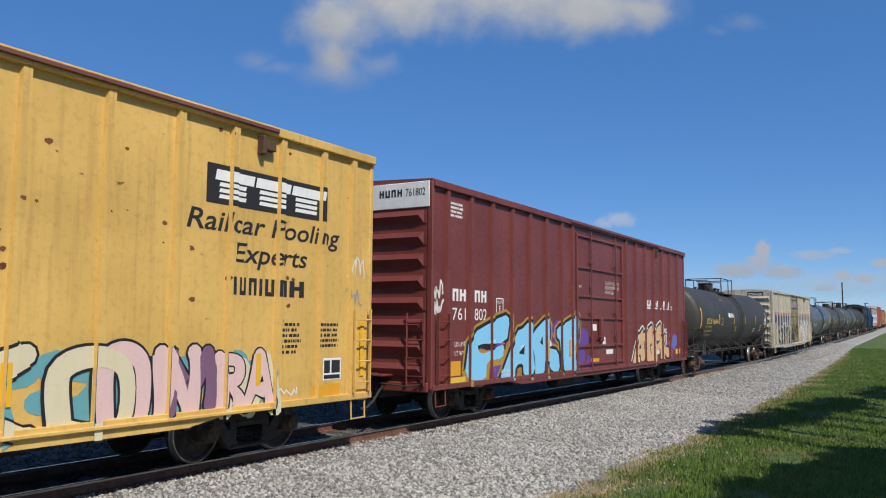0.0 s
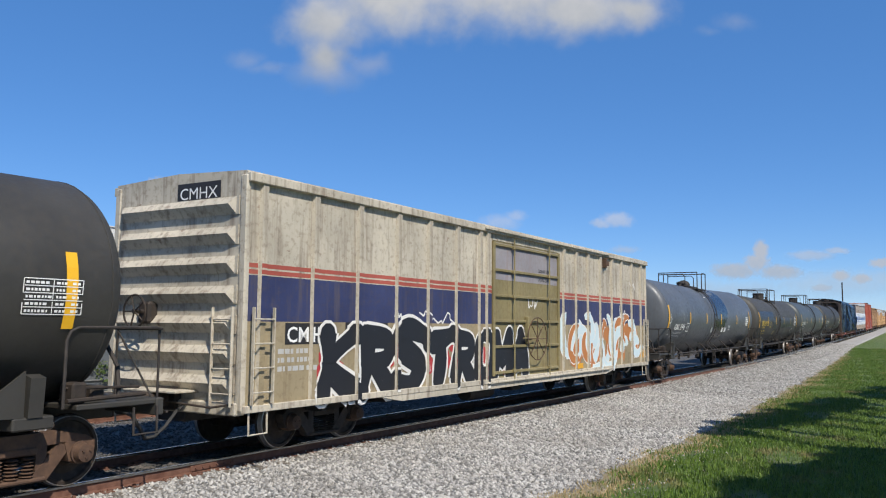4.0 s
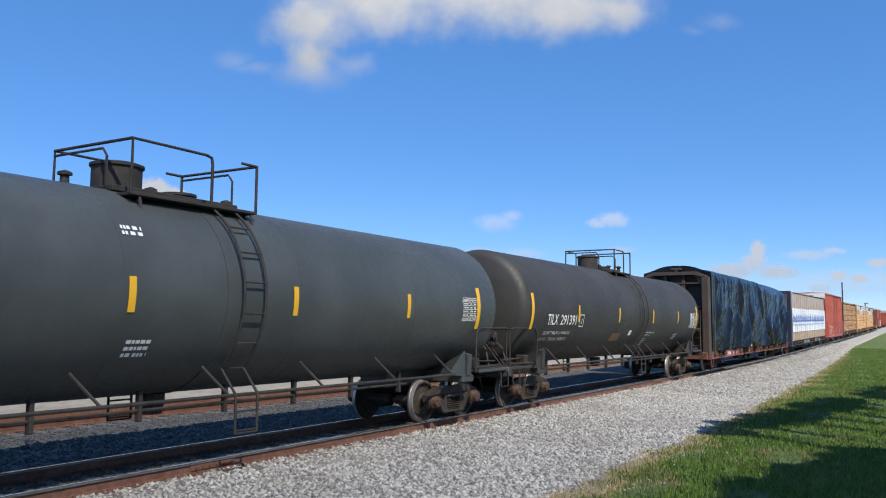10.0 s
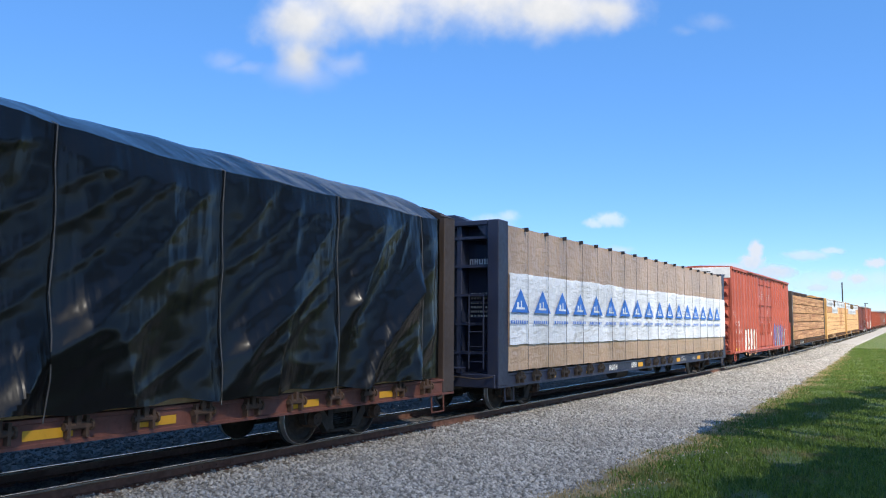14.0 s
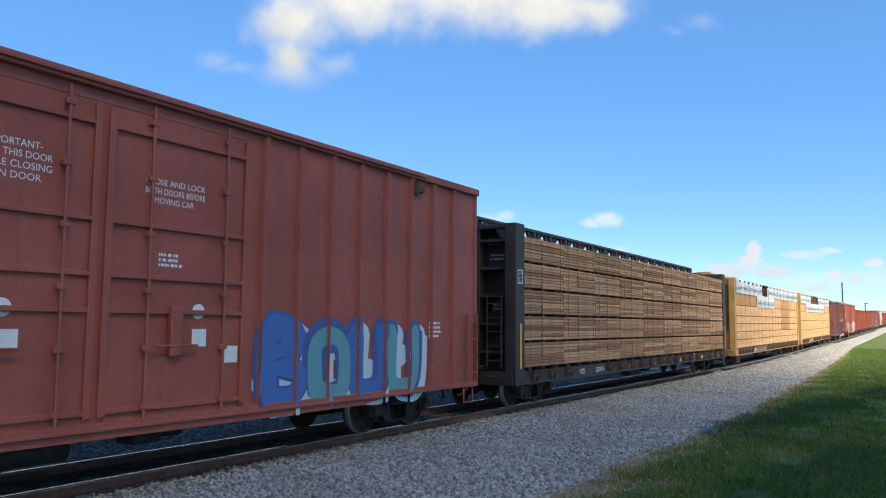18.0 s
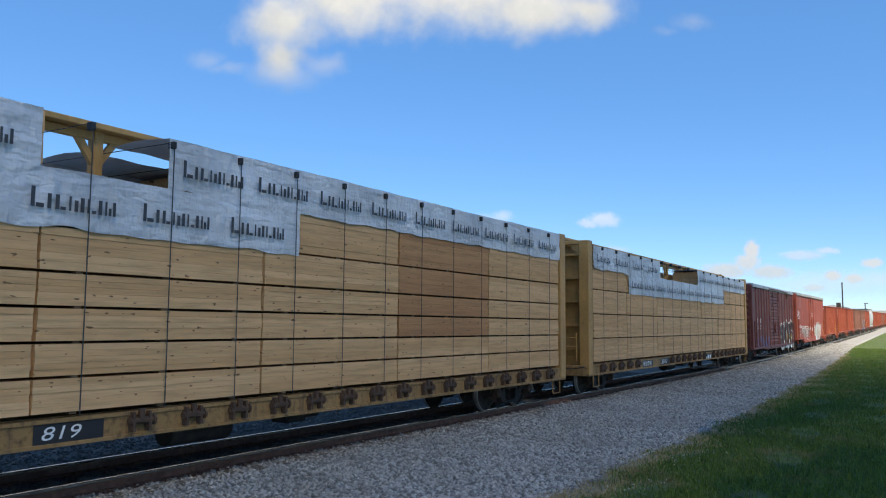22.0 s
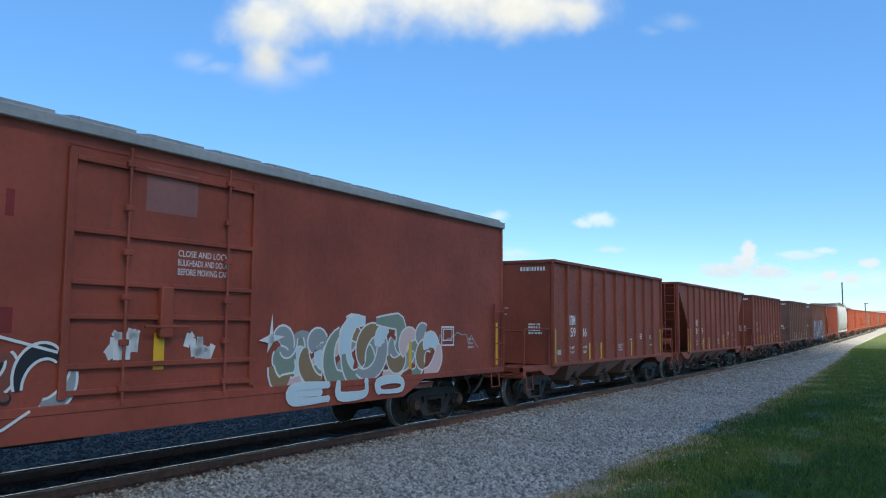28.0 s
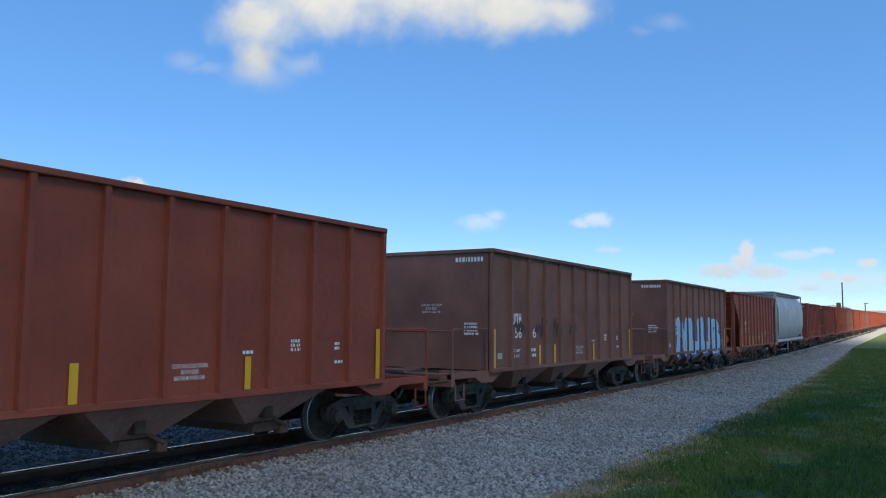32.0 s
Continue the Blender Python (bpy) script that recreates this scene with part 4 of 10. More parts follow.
    # running pipe below the shell with slanting brackets
    for y in (-1, 1):
        p = Shape()
        p.tube((tc[0] + 0.6, y * 1.47, 1.0), (tc[1] - 0.6, y * 1.47, 1.0), 0.028, 8)
        for k in range(7):
            x = tc[0] + 0.9 + k * (tc[1] - tc[0] - 1.8) / 6
            z = zc - R * 0.72 - dip * 0.7
            p.tube((x + 0.22, y * 1.47, 1.0), (x, y * (R * 0.72), z + 0.02), 0.024, 6)
        part("side_pipe", smooth(p), rm, car)
    u = Shape()
    u.tube((tc[0] + 1.4, -0.75, 0.82), (tc[1] - 1.4, -0.75, 0.82), 0.024, 6)
    for k in range(8):
        x = tc[0] + 1.7 + k * (tc[1] - tc[0] - 3.4) / 7
        u.box(x - 0.03, x + 0.03, -0.80, -0.70, 0.66, 1.1, 0.008)
    u.lathe([(-0.2, 0.16), (0, 0.2), (0.12, 0.2)], 12, "z", (band_x, 0, 0.86))
    part("brake_pipe", u, UNDER, car)
    # top platform, railing, dome and valves
    zt = zc + R - dip
    a, b = plat
    m = (a + b) / 2
    s = Shape()
    for y in (-1, 1):
        s.box(a, b, *sorted((y * 0.42, y * 0.95)), zt - 0.16, zt - 0.11, 0.008)
        for x in (a + 0.15, b - 0.1):
            s.tube((x, y * 0.9, zt - 0.13), (x, y * 0.98, zt - 0.45), 0.025, 6)
    s.box(a, b, -0.5, 0.5, zt - 0.06, zt + 0.03, 0.01)
    part("top_platform", s, rm, car)
    r = Shape()
    zr = zt + 0.66
    for y in (-1, 1):
        w = y * 0.92
        g0, g1 = ladder_x - 0.3, ladder_x + 0.3
        if g0 - a > 0.35:
            r.path([(a, w, zt - 0.14), (a, w, zr), (g0 - 0.12, w, zr), (g0 - 0.02, w, zr - 0.03), (g0, w, zr - 0.14), (g0, w, zt - 0.14)], 0.024, 7)
        else:
            r.tube((a, w, zt - 0.14), (a, w, zr), 0.024, 7)
        if b - g1 > 0.35:
            r.path([(g1, w, zt - 0.14), (g1, w, zr - 0.14), (g1 + 0.02, w, zr - 0.03), (g1 + 0.12, w, zr), (b, w, zr), (b, w, zt - 0.14)], 0.024, 7)
        else:
            r.tube((b, w, zt - 0.14), (b, w, zr), 0.024, 7)
            r.tube((max(g1, a), w, zr), (b, w, zr), 0.024, 7)
    for x in (a, b):
        r.tube((x, -0.92, zr), (x, 0.92, zr), 0.024, 7)
        r.path([(x, -0.35, zt + 0.0), (x, -0.35, zr - 0.2), (x, -0.25, zr - 0.08), (x, 0.92, zr - 0.08)], 0.02, 6)
    part("top_railing", smooth(r), rm, car)
    d = Shape()
    if dome == "can":
        d.lathe([(-0.15, 0.36), (0.36, 0.36), (0.38, 0.39), (0.42, 0.39), (0.45, 0.3), (0.46, 0.01)], 24, "z", (dome_x, 0, zt))
    else:
        d.lathe([(-0.1, 0.3), (0.15, 0.3), (0.26, 0.24), (0.33, 0.12), (0.35, 0.01)], 20, "z", (dome_x, 0, zt))
    part("dome", smooth(d), rm, car)
    v = Shape()
    rnd = random.Random(seed)
    for k in range(5):
        x, y = a - 0.35 + k * (b - a + 0.7) / 4, rnd.uniform(-0.35, 0.35)
        v.lathe([(-0.05, 0.07), (0.12, 0.06), (0.13, 0.1), (0.17, 0.1), (0.2, 0.03)], 10, "z", (x, y, zt + 0.02))
    v.lathe([(0, 0.26), (0.1, 0.26), (0.12, 0.29), (0.16, 0.29), (0.17, 0.02)], 20, "z", (m + 0.45, 0.1, zt))
    part("valve_group", smooth(v), rm, car)
    # ladder bent over the shell, with a strap either side
    for y in (-1, 1):
        l = Shape()
        pts = []
        for k in range(13):
            t = math.radians(58 - k * 8.5)
            pts.append(((R + 0.09) * math.cos(t), zc - dip * (1 - abs(ladder_x) / h) + (R + 0.09) * math.sin(t)))
        pts += [(1.5, 1.0), (1.5, 0.42)]
        for x in (ladder_x - 0.22, ladder_x + 0.22):
            l.path([(x, y * p, q) for p, q in pts], 0.022, 6)
        for p, q in pts[::2] + [(1.5, 0.75), (1.5, 0.46)]:
            l.tube((ladder_x - 0.22, y * p, q), (ladder_x + 0.22, y * p, q), 0.016, 6)
        part("ladder", smooth(l), rm, car)
    c = Shape()
    zz = zc - dip * (1 - abs(ladder_x) / h)
    c.lathe([(-0.05, R), (-0.05, R + 0.012), (0.05, R + 0.012), (0.05, R)], 48, "x", (ladder_x - 0.42, 0, zz))
    part("shell_band", smooth(c), body_mat, tank)
    return car, skin


def head_face(L, R, zc, hd=0.46):
    """x of a tank's leading head at (y, z)."""
    def face(y, z):
        return -L / 2 + head_x(math.hypot(y, z - zc), R)
    return face


def head_marks(car, face, word, z, seed, mat=None):
    m = mat or WHITE_P
    end_letters(car, face, word, 0.42, z, 0.14, m, 0.75)
    end_print("small_print", small_print(0, 0, 0.5, 5, 0.045, 0.1, seed), m, car, face, 0.32, z - 0.16)


def tank_marks(car, skin, h, lead_xs, z=2.75, hh=0.5):
    for x in lead_xs:
        end = abs(x) > h - 1.75
        w, z, hh = (0.15, 2.0, 0.95) if end else (0.11, 2.22, 0.48)
        q = [rect(x - w / 2, x + w / 2, z + k * hh / 5, z + (k + 1) * hh / 5) for k in range(5)]
        decal("reflector", q, REFLECT, car, skin, 0.012)


def centerbeam(label, L, tc, frame_mat, bulk_mat, zd=0.93, zt=4.68, kit="grimy", pockets=22, beam=True, beam_mat=None, bulk_t=0.42, ztop=5.03, clear=(), seed=1, lattice=False, open_end=False, hipped=False):
    car = thing("centerbeam_flatcar", label, "flatcar", "cars of the freight train")
    h = L / 2
    bm_ = beam_mat or bulk_mat
    s = Shape()
    s.box(-h + 0.2, h - 0.2, -1.38, 1.38, zd - 0.07, zd)
    part("deck", s, frame_mat, car)
    for sd in (-1, 1):
        s = Shape()
        y0, y1 = sorted((sd * 1.575, sd * 1.42))
        s.prism([(sd * y, zd + z) for y, z in ((1.42, -0.34), (1.575, -0.34), (1.575, -0.30), (1.55, -0.29), (1.55, -0.06), (1.575, -0.05), (1.575, -0.005), (1.42, -0.005))], -h, h, "x")
        part("side_sill", s, frame_mat, car)
        me = None
        for k in range(pockets):
            x = -h + 1.1 + k * (L - 2.2) / (pockets - 1)
            if any(c0 < x < c1 for c0, c1 in clear):
                continue
            if me is None:                              # strap winch
                w = Shape()
                for e in (-0.14, 0.10):
                    w.prism([(e, zd - 0.27), (e + 0.04, zd - 0.27), (e + 0.04, zd - 0.01), (e, zd - 0.01)], *sorted((sd * 1.55, sd * 1.645)), "y")
                w.tube((-0.17, sd * 1.60, zd - 0.13), (0.17, sd * 1.60, zd - 0.13), 0.048, 9)
                w.tube((0.17, sd * 1.60, zd - 0.13), (0.20, sd * 1.60, zd - 0.13), 0.075, 9)
                w.box(-0.035, 0.035, *sorted((sd * 1.59, sd * 1.65)), zd - 0.12, zd + 0.03, 0.006)
                me = w.mesh("winch", STEEL_RUST if frame_mat is not BLUE_BULK else STEEL)
            part("winch", me, None, car, at=pose(x, 0, 0))
    c = Shape()
    for k in range(11):
        x = -h + 2 + k * (L - 4) / 10
        c.box(x - 0.06, x + 0.06, -1.45, 1.45, zd - 0.3, zd - 0.06)
    part("cross_bearer", c, UNDER, car)
    underframe(car, L, zd - 0.42, zd - 0.05, seed=seed)
    for sd in (-1, 1):
        xe = sd * h
        xi = xe - sd * bulk_t
        s = Shape()                                     # sheet, side columns, cross shelves
        s.box(*sorted((xi, xi + sd * 0.04)), -1.45, 1.45, zd - 0.05, zt - 0.05)
        b = part("bulkhead", s, bulk_mat, car)
        for y in (-1, 1):
            q = Shape()
            q.box(*sorted((xe, xi)), *sorted((y * 1.585, y * 1.27)), zd - 0.3, zt - (0.16 if hipped else 0), 0.02)
            q.prism([(y * 1.27, zt - 0.02), (y * 0.85, zt - 0.02), (y * 1.27, zt - 0.5)], *sorted((xe - sd * 0.06, xe - sd * 0.10)), "x")
            part("column", q, bulk_mat, b)
        for k in range(3 if hipped else 5):
            z = zd + (0.95 + k * 1.1 if hipped else 0.45 + k * (zt - zd - 0.62) / 4.4)
            q = Shape()
            q.prism([(-1.27, z), (1.27, z), (1.27, z + 0.07), (-1.27, z + 0.07)], *sorted((xi + sd * 0.04, xe - sd * 0.08)), "x")
            part("shelf", q, bulk_mat, b)
        for y in () if open_end else (-0.42, 0.42):
            q = Shape()
            q.box(*sorted((xi + sd * 0.04, xe - sd * 0.1)), y - 0.07, y + 0.07, zd - 0.05, zt - 0.08, 0.01)
            part("stiffener", q, bulk_mat, b)
        q = Shape()
        hump = zt + 0.1 if lattice else ztop
        if hipped:                                      # crown plate with sloped shoulders
            q.prism([(-1.585, zt - 0.155), (-1.0, zt + 0.1), (1.0, zt + 0.1), (1.585, zt - 0.155), (1.27, zt - 0.155), (0.95, zt - 0.06), (-0.95, zt - 0.06), (-1.27, zt - 0.155)], *sorted((xi, xe)), "x")
        else:
            q.box(*sorted((xi, xe - sd * 0.02)), -1.27, 1.27, zt - 0.12, zt + 0.0, 0.015)
            q.prism([(-0.7, zt - 0.01), (-0.3, hump), (0.3, hump), (0.7, zt - 0.01)], *sorted((xi, xe - sd * 0.05)), "x")
        part("top_beam", q, bulk_mat, b)
        e = Shape()
        e.box(*sorted((xe - sd * 0.1, xe + sd * 0.02)), -1.5, 1.5, zd - 0.35, zd - 0.02, 0.02)
        e.box(*sorted((xe, xe + sd * 0.3)), -0.7, 0.7, zd + 0.1, zd + 0.14, 0.01)
        part("end_sill", e, frame_mat, car)
        coupler_gear(car, xe, sd, 0.55)
        end_ladder(car, xe + sd * 0.05, -1.2, -0.8, zd + 0.1, zd + (0.95 if open_end else 1.9), 3 if open_end else 5, bulk_mat)
        sill_step(car, xe - sd * 0.6, -1.55, zd - 0.32, frame_mat, 0.45)
        sill_step(car, xe - sd * 0.6, 1.55, zd - 0.32, frame_mat, 0.45)
    brake_wheel(car, -h - 0.12, 0.6, zd + 0.9, -1, STEEL)
    if beam:                                            # truss wall along the middle
        s = Shape()
        wide = 0.1 if lattice else 0.26
        s.box(-h + bulk_t, h - bulk_t, -wide, wide, ztop - 0.11, ztop - 0.02, 0.012)
        part("top_chord", s, bm_, car)
        if not lattice:
            s = Shape()
            s.box(-h + bulk_t, h - bulk_t, -0.05, 0.05, ztop - 0.24, ztop - 0.112, 0.01)
            part("chord_web", s, bm_, car)
        n = 18 if lattice else 12
        if lattice:                                     # slanting bars under the chord
            g = (L - 2 * bulk_t - 0.3) / n
            w = Shape()
            w.tube((0.07, 0, ztop - 0.52), (g * 0.55, 0, ztop - 0.1), 0.045, 6)
            ms = w.mesh("slant_bar", bm_)
            for k in range(n):
                part("slant_bar", ms, None, car, at=pose(-h + bulk_t + 0.15 + k * g, 0, 0))
        me = md = None
        for k in range(n + 1):
            x = -h + bulk_t + 0.15 + k * (L - 2 * bulk_t - 0.3) / n
            if me is None:
                q = Shape()
                q.box(-0.07, 0.07, -0.09, 0.09, zd, ztop - 0.1, 0.012)
                me = q.mesh("beam_post", bm_)
                q = Shape()
                for t in (-1, 1):
                    q.prism([(t * 0.07, ztop - 0.62), (t * 0.42, ztop - 0.12), (t * 0.30, ztop - 0.12), (t * 0.07, ztop - 0.45)], -0.04, 0.04, "y")
                md = q.mesh("knee_brace", bm_)
            part("beam_post", me, None, car, at=pose(x, 0, 0))
            part("knee_brace", md, None, car, at=pose(x, 0, 0))
    for x in tc:
        truck(car, x, kit)
    return car


def hopper(label, L, tc, mat, n_posts, style="end", over=1.55, zt=3.93, zb=1.05, kit="grey", bays=3, seed=1, name="hopper_car"):
    """An open-top hopper; style end: upright ends with a low platform; style slope: cut-back ends over open frames."""
    car = thing(name, label, "hopper car", "cars of the freight train")
    h = L / 2
    cut = 1.5 if style == "slope" else 0.0
    for sd in (-1, 1):
        s = Shape()
        y0, y1 = sorted((sd * 1.545, sd * 1.51))
        if cut:
            s.prism([(-h, zt - 0.05), (h, zt - 0.05), (h - cut, zb + 1.2), (h - cut, zb), (-h + cut, zb), (-h + cut, zb + 1.2)], y0, y1, "y")
        else:
            s.box(-h, h, y0, y1, zb, zt - 0.05)
        part("side_sheet", s, mat, car)
        s = Shape()
        s.box(-h, h, *sorted((sd * 1.64, sd * 1.49)), zt - 0.09, zt, 0.012)
        part("top_chord", s, mat, car)
        s = Shape()
        s.box(-h + cut, h - cut, *sorted((sd * 1.61, sd * 1.49)), zb - 0.08, zb + 0.02, 0.012)
        part("side_sill", s, mat, car)
    posts = even(-h + cut + 0.05, h - cut - 0.05, n_posts)
    pm = {}
    for x in posts:
        for sd in (-1, 1):
            if sd not in pm:
                q = Shape()
                q.prism([(-0.055, sd * 1.54), (0.055, sd * 1.54), (0.04, sd * 1.62), (-0.04, sd * 1.62)], zb + 0.0, zt - 0.08, "z")
                pm[sd] = q.mesh("side_post", mat)
            part("side_post", pm[sd], None, car, at=pose(x, 0, 0))
    for sd in (-1, 1):
        xe = sd * h
        s = Shape()
        s.box(*sorted((xe - sd * 0.1, xe + sd * 0.04)), -1.6, 1.6, zt - 0.1, zt - 0.005, 0.012)
        part("end_chord", s, mat, car)
        s = Shape()
        if cut:
            s.add([(xe, -1.5, zt - 0.05), (xe, 1.5, zt - 0.05), (xe - sd * 2.6, 1.5, zb), (xe - sd * 2.6, -1.5, zb),
                   (xe - sd * 0.05, -1.5, zt - 0.05), (xe - sd * 0.05, 1.5, zt - 0.05), (xe - sd * 2.68, 1.5, zb), (xe - sd * 2.68, -1.5, zb)],
                  [(0, 1, 2, 3), (7, 6, 5, 4), (0, 4, 5, 1), (3, 2, 6, 7), (0, 3, 7, 4), (1, 5, 6, 2)])
            part("slope_sheet", s, mat, car)
            f = Shape()
            for y in (-1.53, 1.53):
                f.box(*sorted((xe - sd * 0.03, xe - sd * 0.13)), y - 0.06, y + 0.06, zb - 0.05, zt - 0.05, 0.012)
            for y in (-0.55, 0.55):
                f.box(*sorted((xe - sd * 0.05, xe - sd * 0.13)), y - 0.05, y + 0.05, zb - 0.05, zt - 0.05, 0.01)
                f.prism([(xe - sd * 0.15, zb + 0.02), (xe - sd * 0.3, zb + 0.02), (xe - sd * 1.6, zb + 1.15), (xe - sd * 1.5, zb + 1.25)], y - 0.04, y + 0.04, "y")
            part("end_frame", f, mat, car)
            t = Shape()
            t.lathe([(-0.6, 0.02), (-0.52, 0.2), (0.52, 0.2), (0.6, 0.02)], 14, "y", (xe - sd * 0.85, -0.5, zb + 0.35))
            part("air_tank", smooth(t), mat, car)
            end_ladder(car, xe + sd * 0.03, -1.45, -1.05, zb - 0.1, zt - 0.1, 9, mat)
        else:
            s.box(*sorted((xe, xe - sd * 0.04)), -1.54, 1.54, zb - 0.02, zt - 0.05)
            part("end_sheet", s, mat, car)
            f = Shape()
            x1 = xe + sd * over
            for y in (-1.45, 1.45):
                f.box(*sorted((xe, x1)), y - 0.06, y + 0.06, zb - 0.16, zb - 0.02, 0.012)
            r = Shape()
            for y in (-1.5, 1.5):
                r.path([(xe + sd * 0.06, y, zb - 0.1), (xe + sd * 0.06, y, zb + 0.95), (x1 - sd * 0.1, y, zb + 0.95), (x1 - sd * 0.05, y, zb + 0.88), (x1 - sd * 0.05, y, zb - 0.1)], 0.024, 6)
            r.path([(x1 - sd * 0.05, -1.5, zb + 0.9), (x1 - sd * 0.05, -0.6, zb + 0.9)], 0.024, 6)
            r.path([(x1 - sd * 0.05, 0.6, zb + 0.9), (x1 - sd * 0.05, 1.5, zb + 0.9)], 0.024, 6)
            part("end_railing", smooth(r), mat, car)
            f.box(*sorted((xe, x1)), -1.2, 1.2, zb - 0.2, zb - 0.14, 0.01)
            part("end_frame", f, mat, car)
        xo = xe + sd * (over if not cut else 0.05)
        e = Shape()
        e.box(*sorted((xo - sd * 0.14, xo)), -1.52, 1.52, zb - 0.32, zb - 0.02, 0.02)
        part("end_sill", e, mat, car)
        coupler_gear(car, xo, sd, 0.5)
        sill_step(car, xo - sd * 0.3, -1.53, zb - 0.25, mat, 0.36)
    # outlet bays
    n = bays
    x0, x1 = tc[0] + 1.35, tc[1] - 1.35
    w = (x1 - x0) / n
    for k in range(n):
        a, b = x0 + k * w, x0 + (k + 1) * w
        m = (a + b) / 2
        q = Shape()
        q.add([(a, -1.5, zb), (b, -1.5, zb), (b, 1.5, zb), (a, 1.5, zb), (m - 0.28, -0.95, zb - 0.62), (m + 0.28, -0.95, zb - 0.62), (m + 0.28, 0.95, zb - 0.62), (m - 0.28, 0.95, zb - 0.62)],
              [(0, 1, 5, 4), (1, 2, 6, 5), (2, 3, 7, 6), (3, 0, 4, 7), (4, 5, 6, 7), (3, 2, 1, 0)])
        part("outlet_bay", q, DUSTY, car)
        g = Shape()
        g.prism([(m - 0.34, zb - 0.72), (m + 0.34, zb - 0.72), (m + 0.30, zb - 0.58), (m - 0.30, zb - 0.58)], -1.12, 1.12, "y")
        g.tube((m - 0.1, -1.2, zb - 0.42), (m + 0.34, -1.2, zb - 0.66), 0.03, 6)
        g.box(m - 0.16, m + 0.02, -1.24, -1.06, zb - 0.5, zb - 0.3, 0.02)
        g.box(m + 0.25, m + 0.42, -1.2, -1.0, zb - 0.8, zb - 0.62, 0.02)
        part("outlet_gate", g, STEEL_RUST if seed % 2 else STEEL, car)
    c = Shape()
    c.box(-h - (0 if cut else over), h + (0 if cut else over), -0.33, 0.33, 0.72, 1.0, 0.02)
    part("centre_sill", c, UNDER, car)
    for sd in (-1, 1):
        b = Shape()
        x = tc[0] if sd < 0 else tc[1]
        b.box(x - 0.25, x + 0.25, -1.5, 1.5, zb - 0.3, zb - 0.05, 0.02)
        b.prism([(x - 0.9, zb - 0.02), (x + 0.9, zb - 0.02), (x + 0.25, zb - 0.3), (x - 0.25, zb - 0.3)], -1.52, -1.49, "y")
        part("body_bolster", b, mat, car)
        truck(car, x, kit)
    # heaped inside, seen only from above
    f = Shape()
    f.add([(-h + cut * 1.7, -1.5, zb), (h - cut * 1.7, -1.5, zb), (h - cut * 1.7, 1.5, zb), (-h + cut * 1.7, 1.5, zb)], [(0, 1, 2, 3)])
    part("floor_sheet", f, mat, car)
    skin, xx = [], -h
    for p in posts:
        if p - 0.045 > xx:
            skin.append((xx, p - 0.045, -1.545))
        skin.append((p - 0.045, p + 0.045, -1.62))
        xx = p + 0.045
    skin.append((xx, h, -1.545))
    return car, skin


